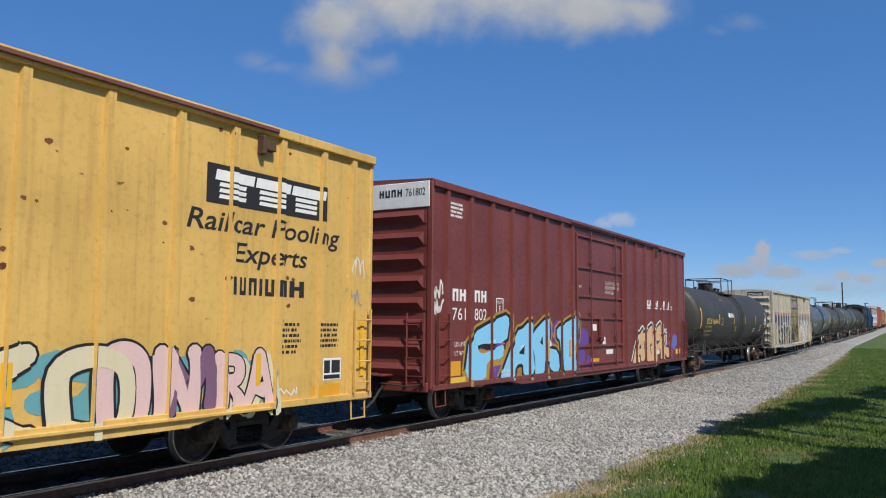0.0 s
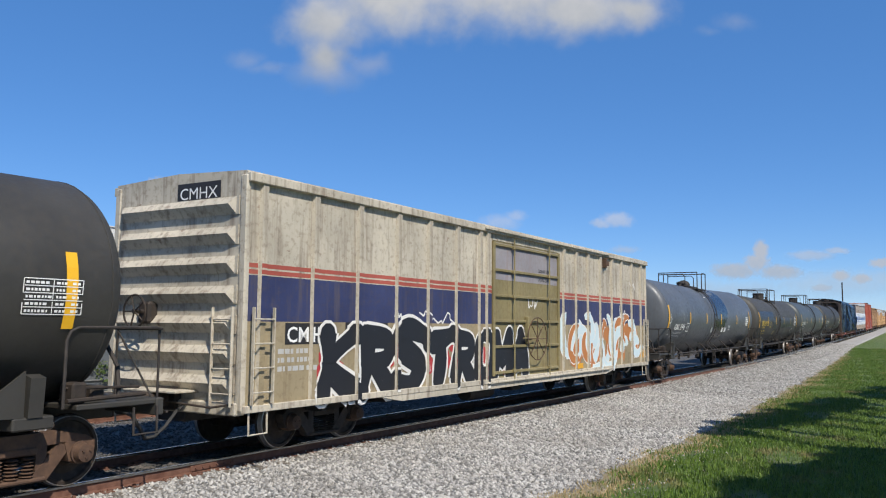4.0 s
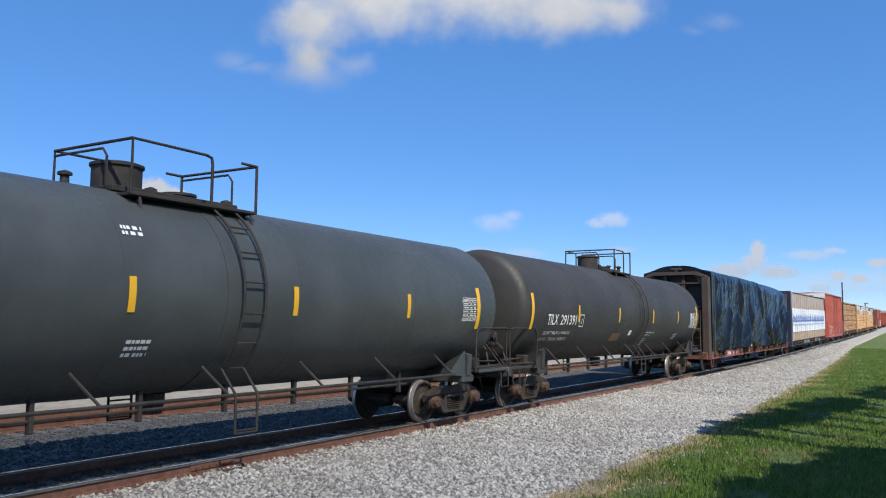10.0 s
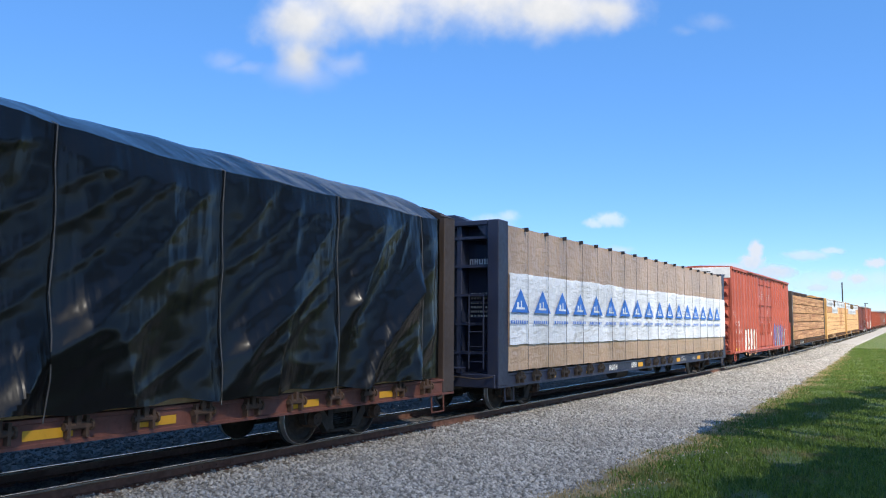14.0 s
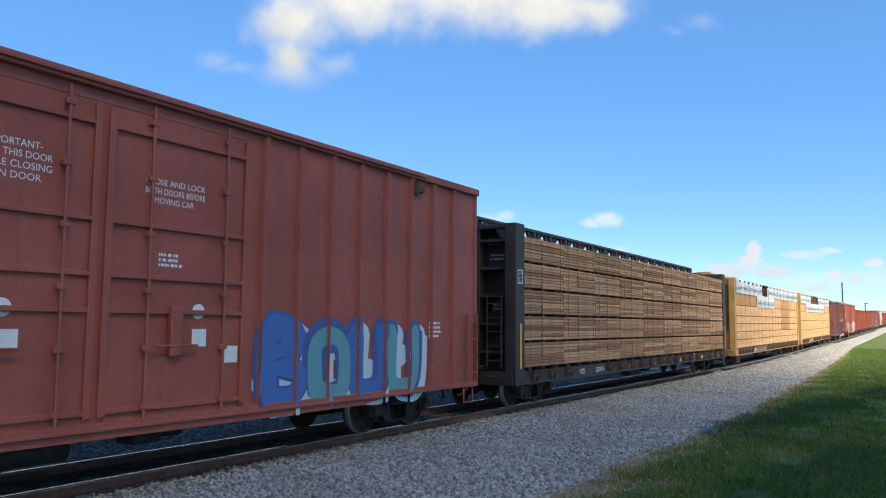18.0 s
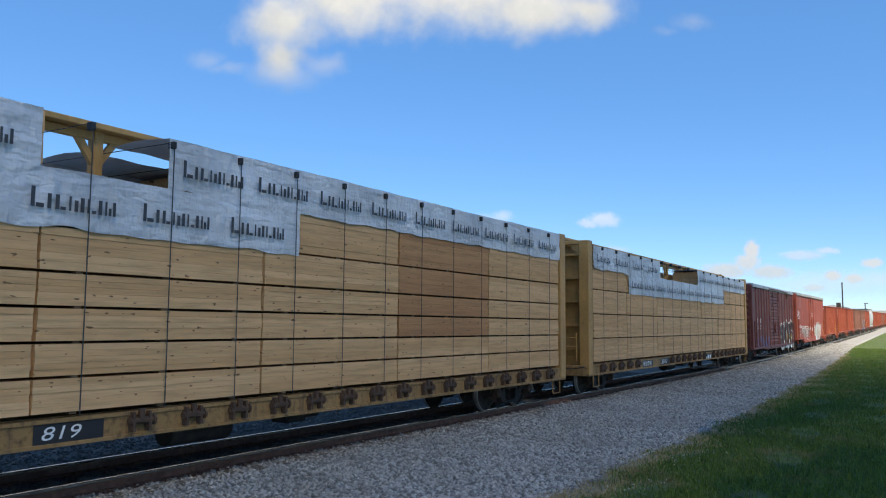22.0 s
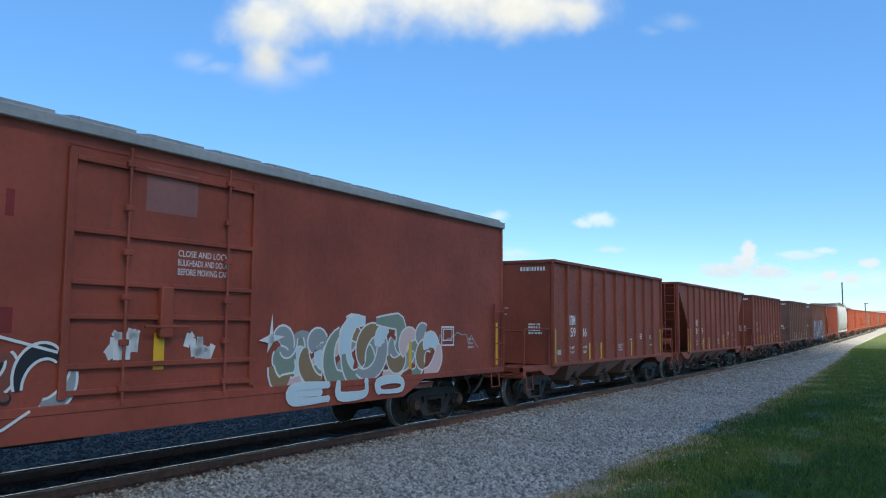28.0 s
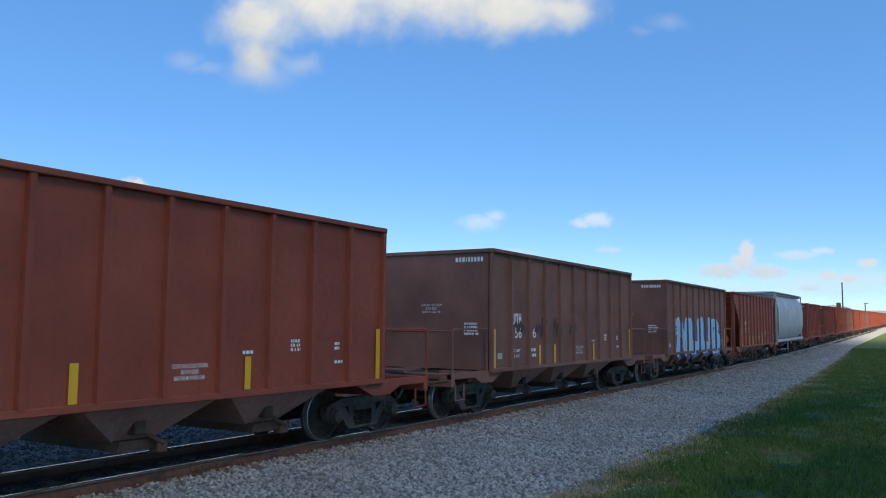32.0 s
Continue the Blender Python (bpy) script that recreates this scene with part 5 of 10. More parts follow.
def covered_hopper(label, L, tc, mat):
    car = thing("covered_hopper_car", label, "hopper car", "cars of the freight train")
    h = L / 2
    s = Shape()
    prof = [(-1.2, 1.15), (-1.5, 1.5), (-1.6, 2.2), (-1.6, 3.2), (-1.5, 3.8), (-1.2, 4.15), (-0.6, 4.3), (0.6, 4.3), (1.2, 4.15), (1.5, 3.8), (1.6, 3.2), (1.6, 2.2), (1.5, 1.5), (1.2, 1.15)]
    n = len(prof)
    vs = []
    for x, k in ((-h + 0.2, 0), (-h + 1.2, 1), (h - 1.2, 1), (h - 0.2, 0)):
        for y, z in prof:
            vs.append((x if z > 2.2 or k else x + (0.9 if x < 0 else -0.9) * (2.2 - z), y, z))
    fs = [(i * n + k, i * n + (k + 1) % n, (i + 1) * n + (k + 1) % n, (i + 1) * n + k) for i in range(3) for k in range(n)]
    fs += [tuple(range(n - 1, -1, -1)), tuple(range(3 * n, 4 * n))]
    part("hopper_body", smooth(s.add(vs, fs)), mat, car)
    for sd in (-1, 1):
        xe = sd * h
        f = Shape()
        for y in (-1.45, 1.45):
            f.box(*sorted((xe - sd * 0.02, xe - sd * 0.12)), y - 0.05, y + 0.05, 1.0, 4.35, 0.012)
        f.box(*sorted((xe, xe - sd * 0.12)), -1.5, 1.5, 0.85, 1.05, 0.02)
        f.box(*sorted((xe, xe - sd * 0.12)), -1.5, 1.5, 4.28, 4.38, 0.02)
        part("end_frame", f, mat, car)
        coupler_gear(car, xe, sd, 0.55)
        end_ladder(car, xe + sd * 0.03, -1.4, -1.0, 1.0, 4.3, 9, mat)
    r = Shape()
    for y in (-1.1, 1.1):
        r.box(-h, h, y - 0.3, y + 0.3, 4.40, 4.44, 0.008)
        for k in range(13):
            x = -h + 0.2 + k * (L - 0.4) / 12
            r.box(x - 0.03, x + 0.03, y - 0.25, y + 0.25, 4.2, 4.4)
    for x in (-h + 0.2, h - 0.2):
        r.box(x - 0.25, x + 0.25, -1.4, 1.4, 4.40, 4.44, 0.008)
    part("running_board", r, SILVER_ROOF, car)
    e = Shape()
    e.box(-h, h, *(-1.55, -1.42), 1.02, 1.2, 0.012)
    e.box(-h, h, *(1.42, 1.55), 1.02, 1.2, 0.012)
    part("side_sill", e, mat, car)
    for m in even(tc[0] + 2.4, tc[1] - 2.4, 2):
        q = Shape()
        q.add([(m - 1.5, -1.3, 1.3), (m + 1.5, -1.3, 1.3), (m + 1.5, 1.3, 1.3), (m - 1.5, 1.3, 1.3), (m - 0.3, -0.5, 0.5), (m + 0.3, -0.5, 0.5), (m + 0.3, 0.5, 0.5), (m - 0.3, 0.5, 0.5)],
              [(0, 1, 5, 4), (1, 2, 6, 5), (2, 3, 7, 6), (3, 0, 4, 7), (4, 5, 6, 7), (3, 2, 1, 0)])
        part("outlet_bay", q, DUSTY, car)
    c = Shape()
    c.box(-h, h, -0.33, 0.33, 0.72, 1.0, 0.02)
    part("centre_sill", c, UNDER, car)
    for x in tc:
        truck(car, x, "grimy")
    return car

# ================= ground, tracks =================
D_SIDE = 9.047
YC = D_SIDE + 1.6            # centre of the train's track
YC2 = YC + 6.8               # centre of the second track


def bend(x):
    """The line of the tracks: straight past the eye, easing away from it farther on."""
    return 0.0100 * (x - 50 + math.sqrt((x - 50) ** 2 + 300))


def rise(x):
    """The line's gentle climb farther on."""
    return 0.0064 * (x - 55 + math.sqrt((x - 55) ** 2 + 400))


def skew(x, y):
    """The gravel's edge draws in towards the tracks farther on."""
    return (0.4 + 0.03 * np.clip(x - 24, 0, 75)) * np.clip((7.4 - y) / 2.9, 0, 1)


def gravel_mat():
    m, nt, b = shader("crushed limestone")
    v = coords(nt)
    vor = node(nt, "TexVoronoi", {"Vector": v, "Scale": 22.0})
    n = noise_tex(nt, v, 0.6, 4)
    c = blend(nt, ramp(nt, vor.outputs["Color"], 0.0, 1.0), (0.13, 0.125, 0.113), (0.42, 0.40, 0.362))
    c = blend(nt, node(nt, "Math", {0: ramp(nt, n, 0.4, 0.7), 1: 0.3}, operation="MULTIPLY").outputs[0], c, (0.20, 0.18, 0.15))
    c = blend(nt, node(nt, "Math", {0: ramp(nt, vor.outputs["Distance"], 0.3, 0.7), 1: 0.75}, operation="MULTIPLY").outputs[0], c, (0.05, 0.047, 0.042))
    nt.links.new(c, b.inputs["Base Color"])
    b.inputs["Roughness"].default_value = 0.9
    bump(nt, b, vor.outputs["Distance"], 0.9, 0.04)
    return m


def stone_mat():
    m, nt, b = shader("loose limestone")
    g = nt.nodes.new("ShaderNodeNewGeometry")
    v = coords(nt)
    c = blend(nt, g.outputs["Random Per Island"], (0.12, 0.117, 0.108), (0.51, 0.485, 0.44))
    n = noise_tex(nt, v, 0.5, 4)
    c = blend(nt, node(nt, "Math", {0: ramp(nt, n, 0.42, 0.68), 1: 0.4}, operation="MULTIPLY").outputs[0], c, (0.20, 0.18, 0.15))
    nt.links.new(c, b.inputs["Base Color"])
    b.inputs["Roughness"].default_value = 0.88
    return m


def ground_mat(name="dry grassland", lo=(0.04, 0.06, 0.012), hi=(0.10, 0.105, 0.035), bare=0.45):
    m, nt, b = shader(name)
    v = coords(nt)
    n1, n2, n3 = noise_tex(nt, v, 0.25, 5), noise_tex(nt, v, 3.0, 6, 0.7), noise_tex(nt, v, 40, 3)
    c = blend(nt, ramp(nt, n2, 0.35, 0.7), lo, hi)
    c = blend(nt, ramp(nt, n1, bare, bare + 0.2), c, (0.13, 0.11, 0.06))
    nt.links.new(c, b.inputs["Base Color"])
    b.inputs["Roughness"].default_value = 0.95
    bump(nt, b, n3, 0.8, 0.05)
    return m


def blade_mat():
    m, nt, b = shader("grass blades")
    g = nt.nodes.new("ShaderNodeNewGeometry")
    v = coords(nt)
    n = noise_tex(nt, v, 0.8, 4)
    c = blend(nt, g.outputs["Random Per Island"], (0.036, 0.085, 0.007), (0.13, 0.20, 0.022))
    c = blend(nt, ramp(nt, n, 0.58, 0.72), c, (0.24, 0.19, 0.08))
    nt.links.new(c, b.inputs["Base Color"])
    b.inputs["Roughness"].default_value = 0.6
    return m


GRAVEL, STONE, GROUND, BLADE = gravel_mat(), stone_mat(), ground_mat(), blade_mat()
VERGE = ground_mat("mown verge", (0.05, 0.085, 0.014), (0.12, 0.165, 0.035), 0.55)
DIRT = rough_mat("pale trackside dirt", (0.22, 0.195, 0.15), (0.33, 0.295, 0.235), 3, 0.95)
RAIL_RUST = rough_mat("rusted rail side", (0.12, 0.05, 0.03), (0.20, 0.10, 0.065), 9, 0.85, 0.1)
RAIL_TOP = rough_mat("polished rail head", (0.30, 0.29, 0.28), (0.42, 0.41, 0.40), 15, 0.25, 0.9, 0.05)
TIE = rough_mat("weathered tie timber", (0.09, 0.075, 0.06), (0.17, 0.145, 0.12), 8, 0.9)


def strip(name, xs, prof, mat, label, kind="structure"):
    """A long sheet: prof of (y, z) carried along xs and bent with the track."""
    s = Shape()
    n = len(prof)
    for x in xs:
        s.v += [(x, y + bend(x) + float(skew(x, y)), z + rise(x)) for y, z in prof]
    for i in range(len(xs) - 1):
        s.f += [(i * n + k, i * n + k + 1, (i + 1) * n + k + 1, (i + 1) * n + k) for k in range(n - 1)]
    ob = part(name, s, mat, None)
    return tagged(ob, label, name, "", kind)


XS = list(np.arange(-60, 60, 1.0)) + list(np.arange(60, 420, 6.0)) + list(np.arange(420, 1300, 40.0))
far = Shape()
R0 = [0, 20, 40, 60, 80, 120, 180, 260, 400, 700, 1200, 3600]
for r in R0:
    far.v += [(r * math.cos(2 * math.pi * k / 48), r * math.sin(2 * math.pi * k / 48), -0.55 + rise(r * math.cos(2 * math.pi * k / 48))) for k in range(48)]
for i in range(len(R0) - 1):
    far.f += [(i * 48 + k, i * 48 + (k + 1) % 48, (i + 1) * 48 + (k + 1) % 48, (i + 1) * 48 + k) for k in range(48)]
tagged(part("ground", far, GROUND, None), "flat grassy ground reaching the horizon", "ground", "", "structure")


def ground_z(y):
    """Height of the shoulder across the track."""
    pts = ((-40, -0.5), (-6, -0.42), (4.2, -0.40), (6.2, -0.36), (9.2, -0.205), (9.6, -0.19), (40, -0.25))
    for (a, za), (b, zb) in zip(pts, pts[1:]):
        if y <= b:
            return za + (zb - za) * max(0.0, (y - a) / (b - a))
    return -0.25


strip("grass_verge", XS, [(y, ground_z(y) - (0.0 if y > -29 else 0.2)) for y in (-30, -20, -12, -6, -2, 1, 3, 4.3, 5.2)], VERGE, "mown grass verge beside the gravel shoulder")
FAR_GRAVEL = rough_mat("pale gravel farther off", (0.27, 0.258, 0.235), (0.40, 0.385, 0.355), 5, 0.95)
strip("gravel_shoulder", [x for x in XS if x <= 78], [(4.2, -0.43), (4.5, ground_z(4.5) + 0.006)] + [(y, ground_z(y) + 0.006) for y in (5.2, 6.2, 7.2, 8.2, 9.2, 9.6, 10.0, 11.3, 12.2, 13.0, 14.5, 16.0, 17.2, 18.6, 19.6)] + [(21.0, -0.5)], GRAVEL,
      "pale crushed limestone ballast under and beside the tracks")
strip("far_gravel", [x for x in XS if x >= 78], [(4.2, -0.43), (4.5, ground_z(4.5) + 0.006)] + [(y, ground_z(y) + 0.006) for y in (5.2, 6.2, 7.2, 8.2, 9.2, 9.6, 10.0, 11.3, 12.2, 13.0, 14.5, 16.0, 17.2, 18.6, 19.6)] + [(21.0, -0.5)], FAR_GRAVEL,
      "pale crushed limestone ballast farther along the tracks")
# near-black ballast: the shade beneath the cars is put into its colour
SHADE_BED = rough_mat("oil-darkened ballast", (0.035, 0.033, 0.03), (0.12, 0.115, 0.105), 30, 0.9, 0.0, 0.8, 0.04)
strip("track_bed", XS, [(9.93, -0.40), (10.0, ground_z(10.0) + 0.012)] + [(y, ground_z(y) + 0.012) for y in (10.6, 11.3, 12.0)] + [(12.1, -0.40)], SHADE_BED, "ballast with painted shade under the train")
# limestone toned down to carry the train's shadow beyond its track
SHADE_MID_BED = rough_mat("weathered grey ballast", (0.05, 0.049, 0.047), (0.15, 0.145, 0.138), 30, 0.9, 0.0, 0.8, 0.04)
strip("middle_bed", XS, [(12.1, -0.40), (12.16, ground_z(12.1) + 0.012)] + [(y, ground_z(y) + 0.012) for y in (13.0, 14.5, 16.0, 17.2, 18.6, 19.5)] + [(19.6, -0.40)], SHADE_MID_BED, "grey ballast with painted shade between the two tracks")
strip("trackside_dirt", XS, [(19.8, -0.47), (20.4, -0.38), (23, -0.34), (30, -0.36), (60, -0.42)], DIRT, "pale sandy dirt beyond the second track")


def rail_profile(y):
    h = [(-0.07, -0.171), (0.07, -0.171), (0.07, -0.158), (0.012, -0.142), (0.010, -0.045), (0.036, -0.034), (0.036, -0.008), (0.028, 0.0), (-0.028, 0.0), (-0.036, -0.008), (-0.036, -0.034), (-0.010, -0.045), (-0.012, -0.142), (-0.07, -0.158)]
    return [(y + a, b) for a, b in h]


def track(yc, label):
    t = thing("railway_track", label, "railway track", "", "structure")
    xs = [-60, -30] + list(np.arange(0, 120, 5.0)) + list(np.arange(120, 300, 15.0)) + list(np.arange(300, 900, 50.0))
    for y in (yc - 0.753, yc + 0.753):
        pr = rail_profile(y)
        n = len(pr)
        s = Shape()
        for x in xs:
            s.v += [(x, a + bend(x), b + rise(x)) for a, b in pr]
        for i in range(len(xs) - 1):
            s.f += [(i * n + k, i * n + (k + 1) % n, (i + 1) * n + (k + 1) % n, (i + 1) * n + k) for k in range(n)]
        me = s.mesh("rail", RAIL_RUST)
        me.materials.append(RAIL_TOP)
        for p in me.polygons:
            if p.center.z > -0.006:
                p.material_index = 1
        part("rail", me, None, t)
    tm = Shape()
    tm.box(-0.115, 0.115, -1.3, 1.3, -0.36, -0.172, 0.012)
    tm = tm.mesh("tie", TIE)
    plate = Shape()
    plate.box(-0.1, 0.1, -0.19, 0.19, -0.174, -0.160, 0.004)
    for a in (-0.06, 0.06):
        for b in (-0.1, 0.1):
            plate.box(a - 0.02, a + 0.02, b - 0.02, b + 0.02, -0.165, -0.135, 0.005)
    plate = plate.mesh("tie_plate", RAIL_RUST)
    for k in range(100):
        x = 2.0 + k * 0.53
        part("tie", tm, None, t, at=pose(x, yc + bend(x), rise(x), 0, 0, random.uniform(-0.6, 0.6)))
        if k < 60:
            for y in (-0.753, 0.753):
                part("tie_plate", plate, None, t, at=pose(x, yc + y + bend(x), rise(x)))
    rest = Shape()
    for k in range(300):
        x = 55.0 + k * 0.53
        rest.box(x - 0.11, x + 0.11, yc - 1.3 + bend(x), yc + 1.3 + bend(x), -0.36 + rise(x), -0.172 + rise(x))
    for k in range(60):
        x = 1.47 - k * 0.53
        rest.box(x - 0.11, x + 0.11, yc - 1.3, yc + 1.3, -0.36, -0.172)
    part("far_ties", rest, TIE, t)["kind"] = "stuff"
    return t


near_track = track(YC, "rusty steel rails on timber ties in pale ballast")
track(YC2, "second track with rusty rails beyond the train")
anchor = Shape()          # rail anchors hanging from the near rail's foot
anchor.path([(-0.10, -0.085, -0.15), (-0.10, -0.10, -0.185), (0.10, -0.10, -0.185), (0.10, -0.085, -0.15)], 0.014, 5)
anchor = anchor.mesh("rail_anchor", RAIL_RUST)
for k in range(60):
    part("rail_anchor", anchor, None, near_track, at=pose(2.3 + k * 1.06, YC - 0.753 + bend(2.3 + k * 1.06), rise(2.3 + k * 1.06)))
for x in (9.3, 21.2, 33.1, 45.0):
    j = Shape()
    j.box(-0.45, 0.45, -0.035, -0.012, -0.135, -0.05, 0.006)
    for k in range(6):
        j.tube((-0.36 + k * 0.145, -0.03, -0.092), (-0.36 + k * 0.145, -0.058, -0.092), 0.016, 6)
    part("joint_bar", j, RAIL_RUST, near_track, at=pose(x, YC - 0.753 + bend(x), rise(x)))


def scatter_stones(name, label, n, xr, yr, size, seed, z_at, mat=None):
    """Loose stones joined in one mesh."""
    rs = np.random.RandomState(seed)
    base = np.array([(1, 0, 0), (-1, 0, 0), (0, 1, 0), (0, -1, 0), (0, 0, 1), (0, 0, -1)], float)
    tri = np.array([(0, 2, 4), (2, 1, 4), (1, 3, 4), (3, 0, 4), (2, 0, 5), (1, 2, 5), (3, 1, 5), (0, 3, 5)])
    x = xr[0] + (xr[1] - xr[0]) * rs.rand(n) ** 1.25
    y = yr[0] + (yr[1] - yr[0]) * rs.rand(n)
    r = size[0] + (size[1] - size[0]) * rs.rand(n) ** 2
    v = base[None] * (0.55 + 0.75 * rs.rand(n, 6, 3)) + 0.35 * (rs.rand(n, 6, 3) - 0.5)
    ang = rs.rand(n) * 6.283
    c, s = np.cos(ang)[:, None], np.sin(ang)[:, None]
    vx, vy = v[..., 0] * c - v[..., 1] * s, v[..., 0] * s + v[..., 1] * c
    v = np.stack([vx, vy, v[..., 2] * 0.75], -1) * r[:, None, None]
    z = np.array([z_at(float(q)) for q in y]) + r * 0.25 + np.array([rise(float(q)) for q in x])
    y = y + skew(x, y) + np.array([bend(float(q)) for q in x])
    v += np.stack([x, y, z], -1)[:, None]
    v = v.reshape(-1, 3)
    f = (tri[None] + 6 * np.arange(n)[:, None, None]).reshape(-1, 3)
    me = bpy.data.meshes.new(name)
    me.vertices.add(len(v))
    me.vertices.foreach_set("co", v.ravel())
    me.loops.add(f.size)
    me.loops.foreach_set("vertex_index", f.ravel())
    me.polygons.add(len(f))
    me.polygons.foreach_set("loop_start", np.arange(0, f.size, 3))
    me.update(calc_edges=True)
    me.materials.append(mat or STONE)
    return tagged(new(name, me), label, "gravel", "", "stuff")


scatter_stones("ballast_stones", "angular pale limestone ballast on the shoulder", 85000, (3.5, 30), (4.6, 9.86), (0.018, 0.052), 3, ground_z)
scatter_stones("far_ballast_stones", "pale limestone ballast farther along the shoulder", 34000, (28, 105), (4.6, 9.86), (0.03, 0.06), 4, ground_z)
# stones here take the same colour with the train's shadow painted in
scatter_stones("track_stones", "grey ballast between the two tracks", 30000, (4, 40), (11.9, 19.4), (0.018, 0.045), 5, lambda y: -0.185, SHADE_MID_BED)
scatter_stones("bed_stones", "ballast with painted shade between the rails", 12000, (4, 40), (9.98, 11.9), (0.018, 0.045), 15, lambda y: -0.185, SHADE_BED)
scatter_stones("verge_stones", "pale stones strayed into the grass", 1500, (6, 26), (3.2, 4.9), (0.012, 0.03), 6, lambda y: ground_z(y) + 0.002)


def grass(name, n, xr, yr, hr, seed, mat, label, edge_band=0.0):
    rs = np.random.RandomState(seed)
    x = xr[0] + (xr[1] - xr[0]) * rs.rand(n) ** 1.7
    y = yr[0] + (yr[1] - yr[0]) * rs.rand(n)
    edge = 4.55 + 0.12 * np.sin(x * 0.9) + 0.10 * np.sin(x * 2.3 + 1) + 0.1 * np.sin(x * 5.1)
    keep = (y < edge - 0.9 * rs.rand(n) ** 3) & (y > 0.03 * x - 2.0)
    bald = np.sin(x * 0.8 + 2 * np.sin(y * 1.3)) * np.sin(y * 1.7 + 0.6 * x)
    keep &= (bald < 0.55) | (rs.rand(n) < 0.25)
    if edge_band:
        keep = np.abs(y - edge + 0.25 - 0.12 * np.sin(x * 1.7)) < edge_band * rs.rand(n)
    x, y = x[keep], y[keep]
    n = len(x)
    h = hr[0] + (hr[1] - hr[0]) * rs.rand(n) ** 2
    a = rs.rand(n) * 6.283
    w = 0.006 + 0.006 * rs.rand(n)
    lean = 0.5 * h * rs.rand(n)
    la = rs.rand(n) * 6.283
    z = np.array([ground_z(float(q)) for q in y]) - 0.005 + np.array([rise(float(q)) for q in x])
    y = y + skew(x, y) + np.array([bend(float(q)) for q in x])
    dx, dy = np.cos(a) * w, np.sin(a) * w
    lx, ly = np.cos(la) * lean, np.sin(la) * lean
    p = np.stack([np.stack([x - dx, y - dy, z], -1), np.stack([x + dx, y + dy, z], -1),
                  np.stack([x + dx * 0.7 + lx * 0.35, y + dy * 0.7 + ly * 0.35, z + h * 0.6], -1), np.stack([x - dx * 0.7 + lx * 0.35, y - dy * 0.7 + ly * 0.35, z + h * 0.6], -1),
                  np.stack([x + lx, y + ly, z + h], -1)], 1).reshape(-1, 3)
    f3 = (np.array([(0, 1, 2), (0, 2, 3), (3, 2, 4)])[None] + 5 * np.arange(n)[:, None, None]).reshape(-1, 3)
    me = bpy.data.meshes.new(name)
    me.vertices.add(len(p))
    me.vertices.foreach_set("co", p.ravel())
    me.loops.add(f3.size)
    me.loops.foreach_set("vertex_index", f3.ravel())
    me.polygons.add(len(f3))
    me.polygons.foreach_set("loop_start", np.arange(0, f3.size, 3))
    me.update(calc_edges=True)
    me.materials.append(mat)
    return tagged(new(name, me), label, "grass", "", "stuff")


grass("grass", 300000, (7, 95), (-1.5, 5.0), (0.03, 0.11), 7, BLADE, "short green grass with thin and bare patches")
STRAW = rough_mat("dry straw", (0.30, 0.22, 0.10), (0.46, 0.35, 0.18), 3, 0.8)
edge_mat = rough_mat("straw and sand", (0.17, 0.14, 0.08), (0.33, 0.27, 0.16), 9, 0.95, 0.0, 0.6, 0.03)
s = Shape()
for k in range(210):
    x = 6.0 + k * 0.4
    e = 4.55 + 0.12 * math.sin(x * 0.9) + 0.10 * math.sin(x * 2.3 + 1) + 0.1 * math.sin(x * 5.1)
    w = 0.16 + 0.14 * noise.noise((x * 0.6, 3.0, 0)) + 0.1 * noise.noise((x * 2.1, 5.0, 0))
    for y, dz in ((e - 0.35 - w, -0.03), (e - 0.15, 0.016), (e + 0.02, 0.018), (e + 0.12 + 0.5 * w, -0.02)):
        s.v.append((x, y + bend(x) + float(skew(x, y)), ground_z(y) + dz + rise(x)))
for k in range(209):
    s.f += [(k * 4 + j, (k + 1) * 4 + j, (k + 1) * 4 + j + 1, k * 4 + j + 1) for j in range(3)]
tagged(part("dry_edge", s, edge_mat, None), "dry straw and sand where gravel meets grass", "verge", "", "structure")
grass("dry_grass", 90000, (7, 75), (3.4, 5.2), (0.02, 0.08), 17, STRAW, "dry straw-coloured grass along the gravel's edge", 0.55)

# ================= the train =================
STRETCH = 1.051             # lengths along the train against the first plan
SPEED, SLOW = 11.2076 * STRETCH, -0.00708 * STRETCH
LIFT = 0.05


def run(t):
    """Way made by the train, zero at 16 s."""
    return SPEED * (t - 16) + SLOW * (t - 16) ** 2 / 2


TRAIN = []


def couple(ob, u):
    """Sets a car (or its load) with its middle at u in the train."""
    TRAIN.append((ob, u))
    return ob


BLUE_G = decal_mat("light blue spray", (0.24, 0.58, 0.80), 0.5, 0.2)
BLACK_G = decal_mat("black spray", (0.015, 0.015, 0.018), 0.5, 0.2)
PURPLE_G = decal_mat("purple spray", (0.13, 0.06, 0.30), 0.55, 0.5)
TAN_G = decal_mat("tan spray", (0.66, 0.42, 0.22), 0.55, 0.3)
PINK_G = decal_mat("pale pink spray", (0.70, 0.48, 0.44), 0.55, 0.4)
CREAM_G = decal_mat("cream spray", (0.66, 0.58, 0.38), 0.55, 0.4)
TEAL_G = decal_mat("teal spray", (0.13, 0.34, 0.36), 0.55, 0.5)
MAUVE_G = decal_mat("mauve spray", (0.20, 0.10, 0.17), 0.55, 0.4)
WHITE_G = decal_mat("white spray", (0.72, 0.70, 0.65), 0.55, 0.35)
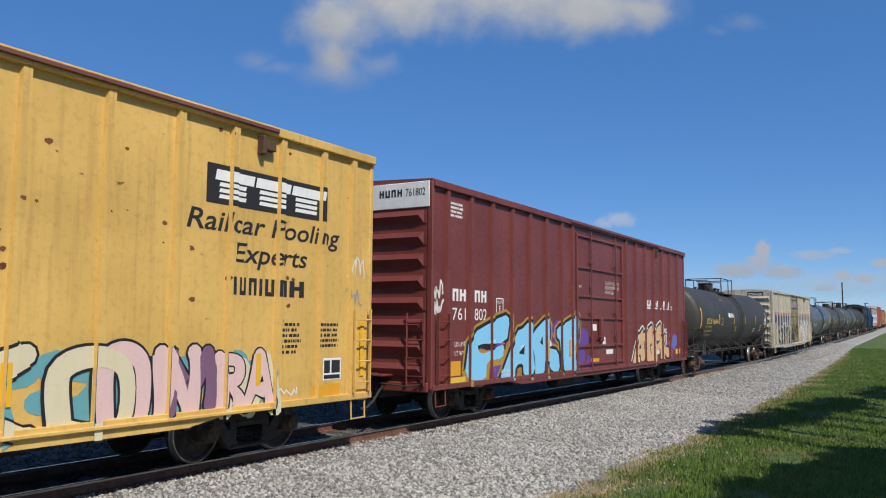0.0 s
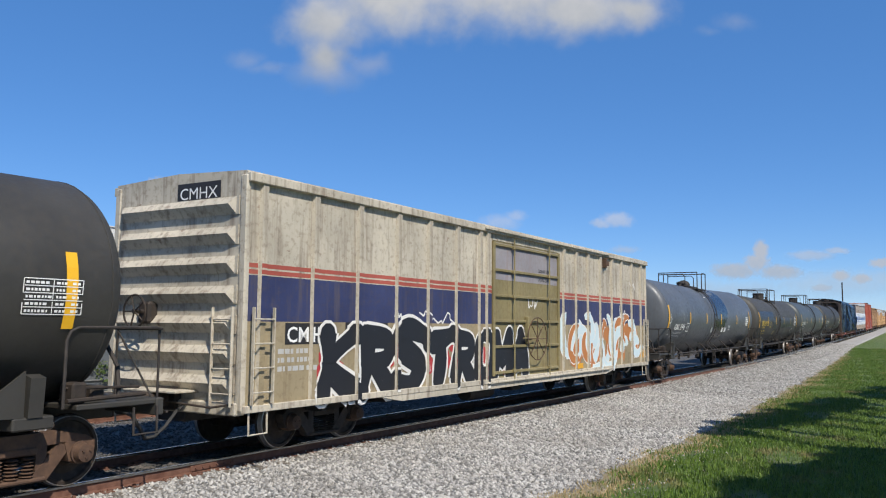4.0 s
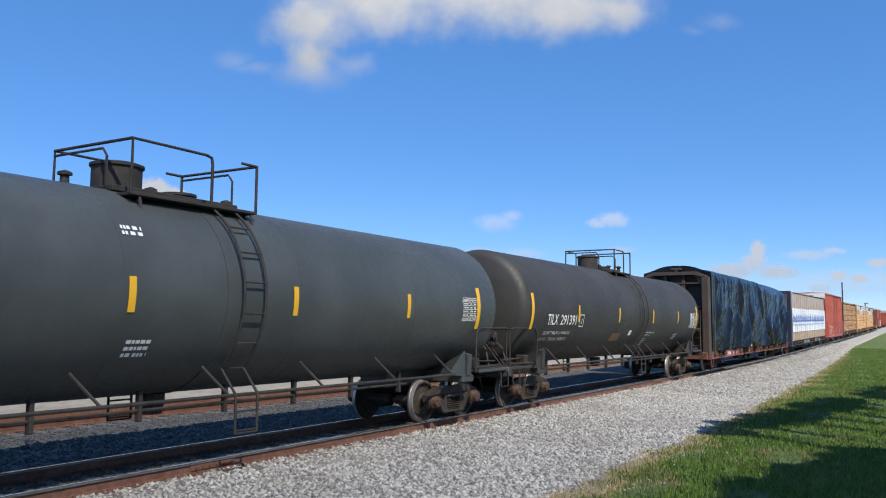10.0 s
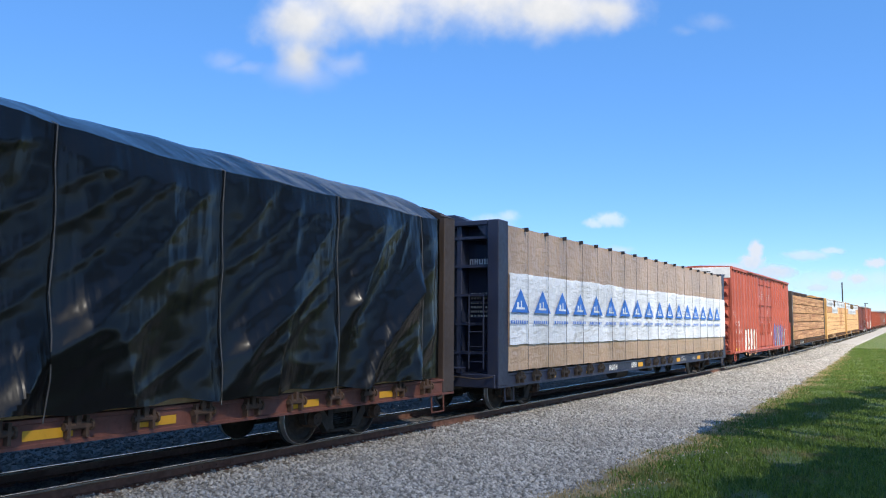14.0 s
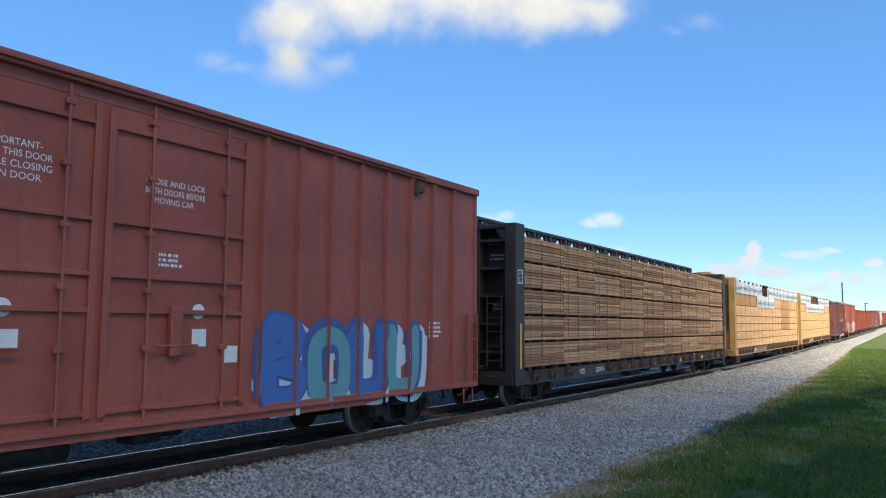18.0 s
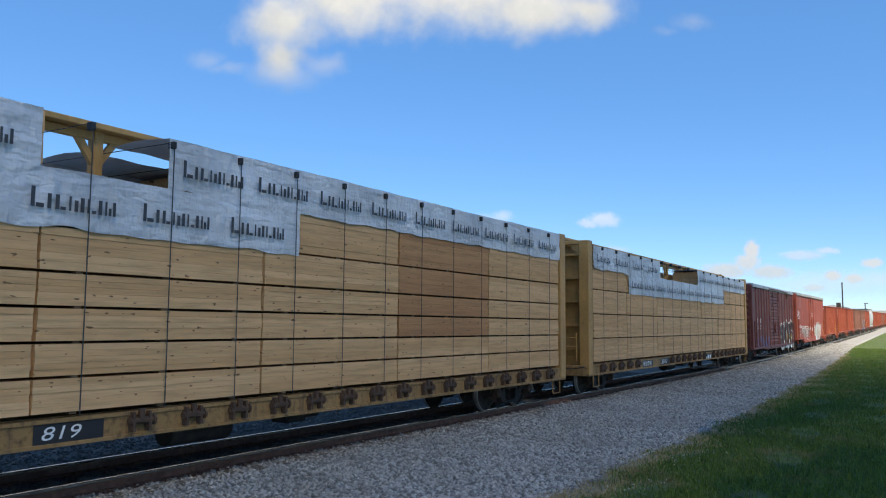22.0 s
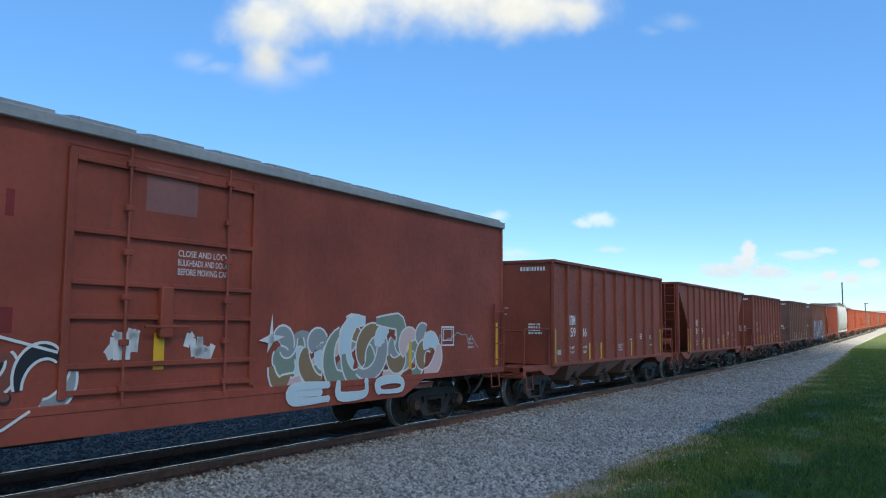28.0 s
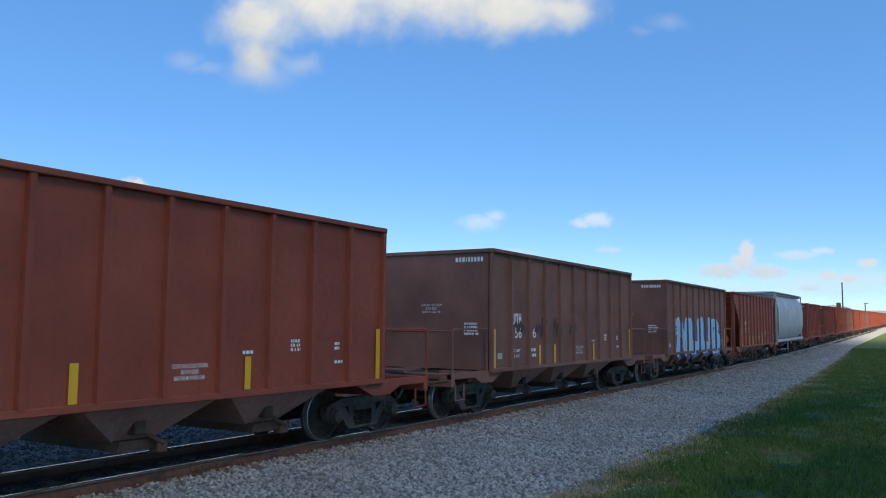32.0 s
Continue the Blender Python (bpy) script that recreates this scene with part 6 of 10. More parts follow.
RED_G = decal_mat("red spray", (0.42, 0.04, 0.04), 0.55, 0.4)
RUSTY_G = decal_mat("burnt orange spray", (0.44, 0.17, 0.05), 0.55, 0.4)
ICE_G = decal_mat("ice blue spray", (0.55, 0.66, 0.68), 0.55, 0.35)
NAVY_G = decal_mat("deep blue spray", (0.06, 0.11, 0.30), 0.55, 0.4)
GREY_G = decal_mat("grey spray", (0.30, 0.31, 0.30), 0.55, 0.4)
RUST_SCAB = decal_mat("rust scab", (0.17, 0.06, 0.02), 0.8, 0.6)
BLUE_V = decal_mat("violet blue spray", (0.13, 0.15, 0.45), 0.55, 0.5)
MUSTARD_G = decal_mat("mustard spray", (0.42, 0.24, 0.04), 0.55, 0.4)
GREEN_G = decal_mat("sage spray", (0.22, 0.27, 0.20), 0.55, 0.4)

# --- ochre-yellow high boxcar ---
C = -177.2
car, skin = boxcar("yellow high-cube boxcar with rust spots, black door and pastel graffiti", 17.65, 5.27, 0.74, YELLOW, PATCH_BLACK, YELLOW,
                   [x - C for x in (-185.2, -184.0, -182.8, -181.6, -180.4, -174.95, -173.85, -172.75, -171.75, -170.75, -169.75, -168.95)], (-180.0 - C, -175.35 - C), (-6.4, 6.4), door_mat=PATCH_BLACK, sill_drop=0.12, seed=2, track_mat=RUST_DECK)
couple(car, C)
X = lambda u: u - C
decal("logo_panel", [rect(X(-172.25), X(-169.62), 3.86, 4.46)], BLACK_P, car, skin, 0.003, "black panel with plain white slabs")
for k in range(3):
    x = X(-172.1) + k * 0.8
    decal("logo_slab", [[(x, 4.22), (x + 0.76, 4.22), (x + 0.79, 4.38), (x + 0.03, 4.38)]] + [[(x + 0.08, 3.95 + q * 0.09), (x + 0.6, 3.95 + q * 0.09), (x + 0.62, 4.01 + q * 0.09), (x + 0.1, 4.01 + q * 0.09)] for q in range(3)], WHITE_P, car, skin, 0.006)
letters(car, skin, "Railcar Pooling", X(-172.58), 3.36, 0.40, BLACK_P, 3.3, 0.2, 0.012)
letters(car, skin, "Experts", X(-171.72), 2.92, 0.40, BLACK_P, 1.62, 0.2, 0.012)
decal("web_mark", bars(X(-171.74), 2.52, [0.12, 0.12, 0.16, 0.06, 0.2, 0.22, 0.34], 0.27, 0.06), BLACK_P, car, skin, 0.004)
piece(car, skin, "KO", X(-175.9), X(-173.25), 0.72, 1.78, CREAM_G, BLACK_G, TEAL_G, None, 0.26, 3)
piece(car, skin, "ON", X(-173.9), X(-172.25), 0.72, 1.72, PINK_G, BLACK_G, TEAL_G, None, 0.24, 4)
piece(car, skin, "M", X(-172.9), X(-172.0), 0.85, 1.75, MAUVE_G, BLACK_G, None, None, 0.22, 5)
piece(car, skin, "RA", X(-172.0), X(-170.85), 0.8, 1.7, PINK_G, BLACK_G, TEAL_G, CREAM_G, 0.2, 6)
decal("placard", [rect(X(-169.72), X(-169.18), 1.12, 1.5)], WHITE_P, car, skin, 0.004)
decal("placard_ink", [rect(X(-169.69), X(-169.47), 1.24, 1.46), rect(X(-169.43), X(-169.21), 1.24, 1.46), rect(X(-169.69), X(-169.21), 1.14, 1.21)], BLACK_P, car, skin, 0.006)
decal("small_print", small_print(X(-170.7), 2.05, 0.5, 6, 0.05, 0.09, 5) + small_print(X(-169.8), 2.05, 0.55, 5, 0.05, 0.09, 6), BLACK_P, car, skin)
decal("service_panel", [rect(X(-169.9), X(-169.2), 0.85, 1.05)], ORANGE_BOX, car, skin)
reflectors(car, skin, [X(-175.0), X(-171.15)], 1.12, 0.5, 0.1)
reflectors(car, skin, [X(-168.62)], 1.15, 1.0, 0.12)
tag(car, skin, X(-169.05), X(-168.55), 2.9, 3.35, WHITE_G, 4)
tag(car, skin, X(-169.1), X(-168.6), 2.4, 2.75, GREY_G, 5)
tag(car, skin, X(-170.9), X(-170.2), 0.85, 1.1, WHITE_G, 6)

rnd = random.Random(77)
for k in range(46):          # rust scabs, mostly beside the posts
    x = rnd.choice((-184.0, -182.8, -181.6, -180.4, -174.95, -173.85, -172.75, -171.75, -170.75)) + rnd.uniform(-0.35, 0.35)
    z, r = rnd.uniform(2.0, 5.0), rnd.uniform(0.015, 0.05)
    decal("rust_scab", [[(X(x) + r * rnd.uniform(0.6, 1.5) * math.cos(a), z + r * rnd.uniform(0.5, 1.1) * math.sin(a)) for a in [0.8 * j for j in range(8)]]], RUST_SCAB, car, skin, 0.0025)
# --- maroon high boxcar with light blue graffiti ---
C = -156.85
X = lambda u: u - C
car, skin = boxcar("maroon high-cube boxcar with light blue graffiti letters", 18.95, 5.2, 0.72, MAROON, MAROON, MAROON,
                   [x - C for x in (-165.75, -164.75, -163.75, -162.75, -161.75, -160.75, -159.75, -159.0, -154.45, -153.45, -152.45, -151.45, -150.45, -149.45, -148.4)], (-158.74 - C, -154.78 - C), (-7.05, 7.05),
                   end_top=WHITE_END, end_ribs=8, sill_drop=0.1, seed=3, bar_z=(0.92, 1.45, 2.3, 2.95, 3.8, 4.75))
couple(car, C)
end_print("end_mark", bars(0, 0, [0.12] * 4, 0.16, 0.04), BLACK_P, car, -9.505, -0.2, 4.86)
end_letters(car, -9.505, "761802", -0.9, 4.86, 0.16, BLACK_P, 0.5)
end_print("small_print", small_print(0, 0, 0.5, 2, 0.05, 0.1, 3) + small_print(0.1, -0.55, 0.4, 2, 0.05, 0.1, 4), WHITE_P, car, -9.6, 0.9, 4.1)
decal("owner_mark", bars(X(-165.5), 2.62, [0.24, 0.26], 0.27, 0.06) + bars(X(-164.55), 2.62, [0.24, 0.24], 0.27, 0.06), WHITE_P, car, skin)
letters(car, skin, "761", X(-165.5), 2.2, 0.27, WHITE_P, 0.56)
letters(car, skin, "802", X(-164.55), 2.2, 0.27, WHITE_P, 0.56)
letters(car, skin, "LD LMT", X(-165.4), 1.62, 0.1, WHITE_P, 0.45)
letters(car, skin, "LT WT", X(-165.4), 1.42, 0.1, WHITE_P, 0.42)
decal("class_frame", ring(X(-163.35), 2.55, 0.36, 0.4, 0.03), WHITE_P, car, skin)
letters(car, skin, "PLATE", X(-163.47), 2.61, 0.07, WHITE_P, 0.25)
letters(car, skin, "F", X(-163.39), 2.42, 0.14, WHITE_P)
for k in range(4):          # slanted plain blocks, each over a short underline
    x = X(-152.3) + k * 0.85
    decal("road_mark", [[(x + a + c * 0.3, 2.82 + c), (x + b + c * 0.3, 2.82 + c), (x + b + d * 0.3, 2.82 + d), (x + a + d * 0.3, 2.82 + d)]
                        for a, b, c, d in ((0.06, 0.2, 0.0, 0.24), (0.34, 0.48, 0.0, 0.24), (0.2, 0.34, 0.08 * (k % 3), 0.08 * (k % 3) + 0.07), (-0.06, 0.5, -0.08, -0.03))], WHITE_P, car, skin)
fat_piece(car, skin, [("F", X(-165.0), X(-162.85), 0.80, 2.36), ("A", X(-163.4), X(-161.38), 0.76, 2.2), ("R", X(-161.62), X(-159.9), 0.76, 2.3), ("T", X(-160.12), X(-158.42), 0.78, 2.42)],
          BLUE_G, BLACK_G, MUSTARD_G, PURPLE_G, "light blue sprayed graffiti letters", 7, WHITE_SPRAY)
fat_piece(car, skin, [("A", X(-153.9), X(-152.5), 0.8, 2.0), ("T", X(-152.75), X(-151.6), 0.8, 2.15), ("F", X(-151.85), X(-150.6), 0.78, 2.2), ("R", X(-150.85), X(-149.6), 0.85, 1.85)],
          TAN_G, BLACK_G, WHITE_G, BLUE_V, "tan sprayed graffiti letters with pink spots", 8, PINK_G)
tag(car, skin, X(-166.3), X(-165.85), 2.6, 3.1, WHITE_G, 9, 0.05)
tag(car, skin, X(-166.3), X(-165.85), 2.25, 2.65, WHITE_G, 10, 0.06)
decal("small_print", small_print(X(-165.6), 4.75, 0.6, 4, 0.05, 0.09, 7) + small_print(X(-150.9), 1.95, 0.4, 5, 0.06, 0.12, 8) + small_print(X(-150.2), 1.95, 0.4, 5, 0.06, 0.12, 9), WHITE_P, car, skin)
for r, tx in enumerate(("CLOSE AND LOCK", "BOTH DOORS BEFORE", "MOVING CAR")):
    letters(car, [(X(-158.8), X(-154.7), -1.545)], tx, X(-156.35), 3.42 - 0.15 * r, 0.1, WHITE_P, 1.25 if r < 2 else 0.75)
decal("placard", [rect(X(-157.5), X(-157.1), 1.95, 2.15), rect(X(-156.6), X(-156.35), 1.5, 1.75), rect(X(-156.3), X(-155.7), 1.2, 1.35)], WHITE_P, car, skin)
decal("service_panel", [rect(X(-165.75), X(-165.15), 0.98, 1.3), rect(X(-157.6), X(-156.9), 0.98, 1.1)], ORANGE_BOX, car, skin)
decal("caution_plate", [rect(X(-165.6), X(-164.95), 0.78, 0.95), rect(X(-158.9), X(-158.62), 1.35, 1.6), rect(X(-158.9), X(-158.62), 1.75, 2.0), rect(X(-148.75), X(-148.35), 1.0, 1.2)], YELLOW_P, car, skin, 0.01)
reflectors(car, skin, [X(-162.65), X(-160.75), X(-159.2), X(-150.3)], 1.2, 0.5, 0.1, ORANGE_BOX)

letters(car, skin, "EMPTY-LOAD", X(-163.32), 0.95, 0.075, WHITE_P, 0.44, 0, 0.012, 0.022)
letters(car, skin, "7/16 ADJ BLOCK", X(-163.31), 0.85, 0.075, WHITE_P, 0.55, 0, 0.012, 0.022)
letters(car, skin, "2 INCH HF COMP SHOE", X(-163.2), 0.73, 0.075, WHITE_P, 0.71, 0, 0.012, 0.022)
letters(car, skin, "RELEASE ROD", X(-161.91), 0.69, 0.075, WHITE_P, 0.56, 0, 0.012, 0.022)
letters(car, skin, "RETAINING VALVE", X(-160.99), 0.67, 0.075, WHITE_P, 0.66, 0, 0.012, 0.022)
letters(car, skin, "SECURITY", X(-158.67), 3.23, 0.075, WHITE_P, 0.36, 0, 0.012, 0.022)

# --- black tank car ---
C = -136.55
X = lambda u: u - C
car, skin = tank_car("faded black tank car with yellow lettering and reflector strips", 17.15, 1.54, 2.52, TANK_BLACK, (-7.22, 7.22), (X(-137.93), X(-135.33)), X(-137.4), "rusty", ladder_x=X(-135.96), dip=0.09, seed=2)
couple(car, C)
head_marks(car, head_face(17.15, 1.54, 2.52), "UTLX 666446", 3.2, 97, YELLOW_P)
letters(car, skin, "UTLX", X(-143.63), 2.22, 0.27, YELLOW_P, 1.02, 0, 0.01, 0.012)
letters(car, skin, "666446", X(-142.43), 2.21, 0.25, YELLOW_P, 1.06, 0, 0, 0.012)
letters(car, skin, "THE TANK CAR PEOPLE", X(-143.68), 2.06, 0.085, YELLOW_P, 1.08, 0, 0, 0.012)
letters(car, skin, "LD LMT 208500 LB  94 550 KG", X(-143.72), 1.85, 0.085, YELLOW_P, 1.4, 0, 0, 0.012)
letters(car, skin, "LT WT   77500 LB  35 150 KG", X(-143.8), 1.68, 0.085, YELLOW_P, 1.4, 0, 0, 0.012)
decal("class_frame", ring(X(-140.52), 2.34, 0.3, 0.34, 0.025), YELLOW_P, car, skin, 0.012)
letters(car, skin, "C", X(-140.58), 2.26, 0.12, YELLOW_P, None, 0, 0, 0.012)
decal("white_badge", ring(X(-138.6), 2.67, 1.15, 0.2, 0.03) + [rect(X(-139.1), X(-138.7), 2.6, 2.74)] + bars(X(-138.6), 2.61, [0.08] * 5, 0.12, 0.04), WHITE_P, car, skin, 0.012)
tank_marks(car, skin, 8.85, [X(-144.56), X(-141.13), X(-137.92), X(-135.15), X(-132.13), X(-129.0)], 2.35, 0.55)
decal("small_print", small_print(X(-139.6), 3.4, 0.5, 1, 0.05, 0.08, 3) + small_print(X(-137.6), 2.05, 0.5, 3, 0.05, 0.09, 4), YELLOW_P, car, skin, 0.012)
decal("test_panel", table(X(-129.6), 2.60, 0.75, 5, 5) + small_print(X(-132.6), 1.95, 0.5, 3, 0.05, 0.09, 6), WHITE_P, car, skin, 0.012)
decal("hazard_frame", ring(X(-130.5), 2.0, 0.36, 0.32, 0.03), WHITE_P, car, skin, 0.012)

# --- weathered cream boxcar with navy band ---
C = -116.7
X = lambda u: u - C
car, skin = boxcar("weathered cream boxcar with navy band, olive door and bold graffiti", 19.1, 4.46, 0.72, CREAM, OLIVE, CREAM,
                   [x - C for x in (-125.9, -124.7, -123.5, -122.3, -121.2, -120.1, -119.1, -118.75, -114.4, -113.5, -112.6, -111.6, -110.6, -109.7, -108.7, -107.75)], (-118.52 - C, -114.68 - C), (-7.1, 7.1), door_mat=OLIVE, end_ribs=7, sill_drop=0.12, seed=4)
couple(car, C)
end_print("end_plate", [rect(0, 1.0, 0, 0.34)], BLACK_P, car, -9.55, 0.0, 4.02, 0.012, "black plate with white letters")
end_letters(car, -9.55, "CMHX", -0.07, 4.09, 0.19, WHITE_P, 0.86).location.x -= 0.012
for x0, x1 in ((-9.55, X(-118.52)), (X(-114.68), 9.55)):
    decal("navy_band", [rect(x0, x1, 2.12, 2.84)], NAVY, car, skin, 0.0015)
    decal("red_stripe", [rect(x0, x1, 2.86, 2.93), rect(x0, x1, 2.96, 3.03)], STRIPE_RED, car, skin, 0.0015)
    decal("lower_band", [rect(x0, x1, 0.83, 2.12)], TAN_LOW, car, skin, 0.001)
decal("number_panel", [rect(X(-125.35), X(-124.15), 1.75, 2.1), rect(X(-123.85), X(-122.6), 1.72, 2.12)], BLACK_P, car, skin, 0.0045)
letters(car, skin, "CMHX", X(-125.3), 1.78, 0.26, WHITE_P, 1.05, 0, 0.01, 0.007)
letters(car, skin, "71", X(-123.8), 1.77, 0.3, WHITE_P, 0.42, 0, 0.01, 0.009)
letters(car, skin, "125", X(-123.25), 1.77, 0.3, WHITE_P, 0.6, 0, 0.01, 0.009)
piece(car, skin, "KRST", X(-124.6), X(-120.3), 0.85, 2.0, BLACK_G, WHITE_G, RED_G, None, 0.40, 11, 0.1, "black sprayed graffiti letters with white edge")
piece(car, skin, "ROMA", X(-120.3), X(-116.7), 0.85, 1.95, BLACK_G, WHITE_G, RED_G, None, 0.36, 12, 0.1, "black sprayed graffiti letters with white edge")
wild(car, skin, X(-114.0), X(-107.9), 0.82, 2.4, [ICE_G, ICE_G, RUSTY_G], WHITE_G, RUSTY_G, 13, 26, 0.3, "pale blue and burnt orange graffiti")
decal("door_upper", [rect(X(-118.4), X(-114.8), 3.2, 4.1)], paint("grey primer", (0.27, 0.255, 0.265), 0.6, 0.3, (0.25, 0.12, 0.10), 0.3, 0.3), car, [(X(-118.5), X(-114.7), -1.545)], 0.004, "grey upper door panel")
wheel = Shape()
wheel.path([(X(-116.3) + 0.55 * math.cos(a * 0.2618), -1.68, 1.75 + 0.55 * math.sin(a * 0.2618)) for a in range(25)], 0.012, 5)
for k in range(4):
    ca, sa = 0.55 * math.cos(k * 0.785), 0.55 * math.sin(k * 0.785)
    wheel.tube((X(-116.3) - ca, -1.68, 1.75 - sa), (X(-116.3) + ca, -1.68, 1.75 + sa), 0.01, 5)
part("door_wheel", wheel, STEEL_RUST, car, "large rusty hand wheel of the door")
for r, tx in enumerate(("CLOSE AND LOCK", "DOORS BEFORE", "MOVING CAR")):
    letters(car, [(X(-118.5), X(-114.7), -1.552)], tx, X(-116.0), 3.5 - 0.12 * r, 0.085, BLACK_P, 0.62 if r else 0.68)
for k, (x0, x1, z0, z1) in enumerate(((-122.4, -121.9, 2.0, 2.35), (-121.5, -120.1, 2.1, 2.45), (-116.6, -116.0, 2.5, 2.85), (-109.9, -109.3, 2.3, 2.8), (-108.9, -108.3, 3.3, 3.6))):
    tag(car, skin, X(x0), X(x1), z0, z1, WHITE_G, 20 + k, 0.035)
decal("small_print", small_print(X(-125.5), 1.6, 0.9, 3, 0.08, 0.14, 8), GREY_P, car, skin)
decal("service_panel", [rect(X(-107.85), X(-107.3), 1.0, 1.25), rect(X(-113.6), X(-113.0), 0.85, 1.0)], ORANGE_BOX, car, skin, 0.012)
decal("placard", [rect(X(-108.7), X(-108.2), 1.15, 1.45)], BLACK_P, car, skin, 0.012)
decal("placard_ink", ring(X(-108.45), 1.3, 0.46, 0.26, 0.02), WHITE_P, car, skin, 0.014)

# --- slate grey tank car with a black spill ---
C = -96.25
X = lambda u: u - C
car, skin = tank_car("slate grey tank car with glossy black spill below the dome", 17.15, 1.55, 2.55, TANK_GREY, (-7.22, 7.22), (X(-97.51), X(-95.97)), X(-96.5), ladder_x=X(-97.0), dome="round", frame_mat=TANK_JET, dip=0.09, seed=3)
couple(car, C)
head_marks(car, head_face(17.15, 1.55, 2.55), "ADMX 25445", 3.2, 140, WHITE_P)
letters(car, skin, "ADMX", X(-103.38), 1.96, 0.24, WHITE_P, 0.69, 0, 0.01, 0.012)
letters(car, skin, "25445", X(-102.58), 1.96, 0.24, WHITE_P, 0.68, 0, 0.01, 0.012)
letters(car, skin, "LD LMT 187280 LB 84 950 KG", X(-103.44), 1.80, 0.08, WHITE_P, 1.18, 0, 0, 0.012)
letters(car, skin, "LT WT  75720 LB 34 350 KG", X(-103.54), 1.66, 0.08, WHITE_P, 1.18, 0, 0, 0.012)
decal("class_frame", ring(X(-101.43), 2.06, 0.34, 0.36, 0.03), WHITE_P, car, skin, 0.012)
letters(car, skin, "C", X(-101.49), 1.99, 0.13, WHITE_P, None, 0, 0, 0.012)
tank_marks(car, skin, 8.87, [X(-104.25), X(-101.15), X(-98.34), X(-95.52), X(-92.07), X(-88.9)], 2.55, 0.55)
rnd = random.Random(5)
spill = []
for k in range(26):
    x = X(-96.75) + k * 0.105
    z_lo = 1.35 + rnd.uniform(0, 0.35) + (0.0 if k < 14 else (k - 14) * 0.12)
    for j in range(12):
        a, b = z_lo + (4.02 - z_lo) * j / 12, z_lo + (4.02 - z_lo) * (j + 1) / 12
        spill.append(rect(x, x + 0.108, a, b))
decal("spill", spill, SPILL, car, skin, 0.006, "glossy black residue run down the tank")
decal("small_print", small_print(X(-97.6), 3.45, 0.5, 1, 0.05, 0.08, 3) + small_print(X(-97.4), 2.0, 0.35, 3, 0.05, 0.09, 4) + small_print(X(-93.9), 2.1, 0.4, 3, 0.05, 0.09, 14) + small_print(X(-89.9), 2.55, 0.7, 5, 0.07, 0.1, 5), WHITE_P, car, skin, 0.012)
for x, z in ((-95.3, 2.05), (-94.7, 2.05)):
    decal("paper_plate", [rect(X(x), X(x) + 0.35, z - 0.22, z)], WHITE_P, car, skin, 0.014)
tag(car, skin, X(-104.1), X(-103.85), 1.7, 2.6, WHITE_G, 30, 0.03)
tag(car, skin, X(-101.7), X(-101.5), 1.7, 2.9, GREY_G, 31, 0.02)
tag(car, skin, X(-102.2), X(-102.0), 1.8, 2.8, GREY_G, 32, 0.02)

# --- dark tank car with yellow marks ---
C = -77.65
X = lambda u: u - C
car, skin = tank_car("dark charcoal tank car with yellow lettering and black patches", 16.8, 1.53, 2.5, TANK_DARK, (-7.2, 7.25), (X(-79.26), X(-76.14)), X(-77.1), "rusty", ladder_x=X(-78.48), dip=0.09, seed=4)
couple(car, C)
head_marks(car, head_face(16.8, 1.53, 2.5), "UTLX 671572", 3.2, 170, YELLOW_P)
decal("black_patch", [rect(x0 + k * 0.3, x0 + k * 0.3 + 0.3, z, z + 0.17) for x0, n, z0 in ((X(-85.4), 17, 2.36), (X(-80.4), 3, 1.9), (X(-77.9), 19, 2.0)) for k in range(n) for z in (z0, z0 + 0.17, z0 + 0.34, z0 + 0.51)], PATCH_BLACK, car, skin, 0.006, "freshly painted black patch")
letters(car, skin, "UTLX", X(-84.73), 2.14, 0.3, YELLOW_P, 1.03, 0, 0.01, 0.012)
letters(car, skin, "671572", X(-83.57), 2.13, 0.28, YELLOW_P, 1.0, 0, 0.01, 0.012)
letters(car, skin, "THE TANK CAR PEOPLE", X(-84.75), 2.0, 0.09, YELLOW_P, 1.05, 0, 0, 0.012)
letters(car, skin, "LD LMT  186600 LB  84 650 KG", X(-84.8), 1.78, 0.09, YELLOW_P, 1.55, 0, 0, 0.012)
letters(car, skin, "LT WT   76400 LB  34 650 KG", X(-84.85), 1.62, 0.09, YELLOW_P, 1.55, 0, 0, 0.012)
decal("class_frame", ring(X(-81.69), 2.2, 0.3, 0.36, 0.025), YELLOW_P, car, skin, 0.012)
tank_marks(car, skin, 8.65, [X(-85.55), X(-82.52), X(-79.48), X(-76.19), X(-73.11), X(-70.0)], 2.3, 0.55)
decal("test_panel", table(X(-71.4), 2.72, 0.8, 7, 5), WHITE_P, car, skin, 0.012)
decal("hazard_frame", ring(X(-72.12), 1.75, 0.36, 0.3, 0.03), WHITE_P, car, skin, 0.012)
decal("small_print", small_print(X(-80.2), 1.75, 0.3, 3, 0.05, 0.09, 4), YELLOW_P, car, skin, 0.012)

# --- charcoal green tank car ---
C = -59.1
X = lambda u: u - C
car, skin = tank_car("charcoal green tank car with white lettering", 17.5, 1.54, 2.52, TANK_GREEN, (-7.2, 7.2), (X(-60.29), X(-57.93)), X(-59.87), ladder_x=X(-58.56), dip=0.0, seed=5)
couple(car, C + 0.22)
head_marks(car, head_face(17.5, 1.54, 2.52), "NATX 252207", 3.2, 188, WHITE_P)
letters(car, skin, "NATX", X(-66.64), 2.1, 0.26, WHITE_P, 0.83, 0, 0.008, 0.012)
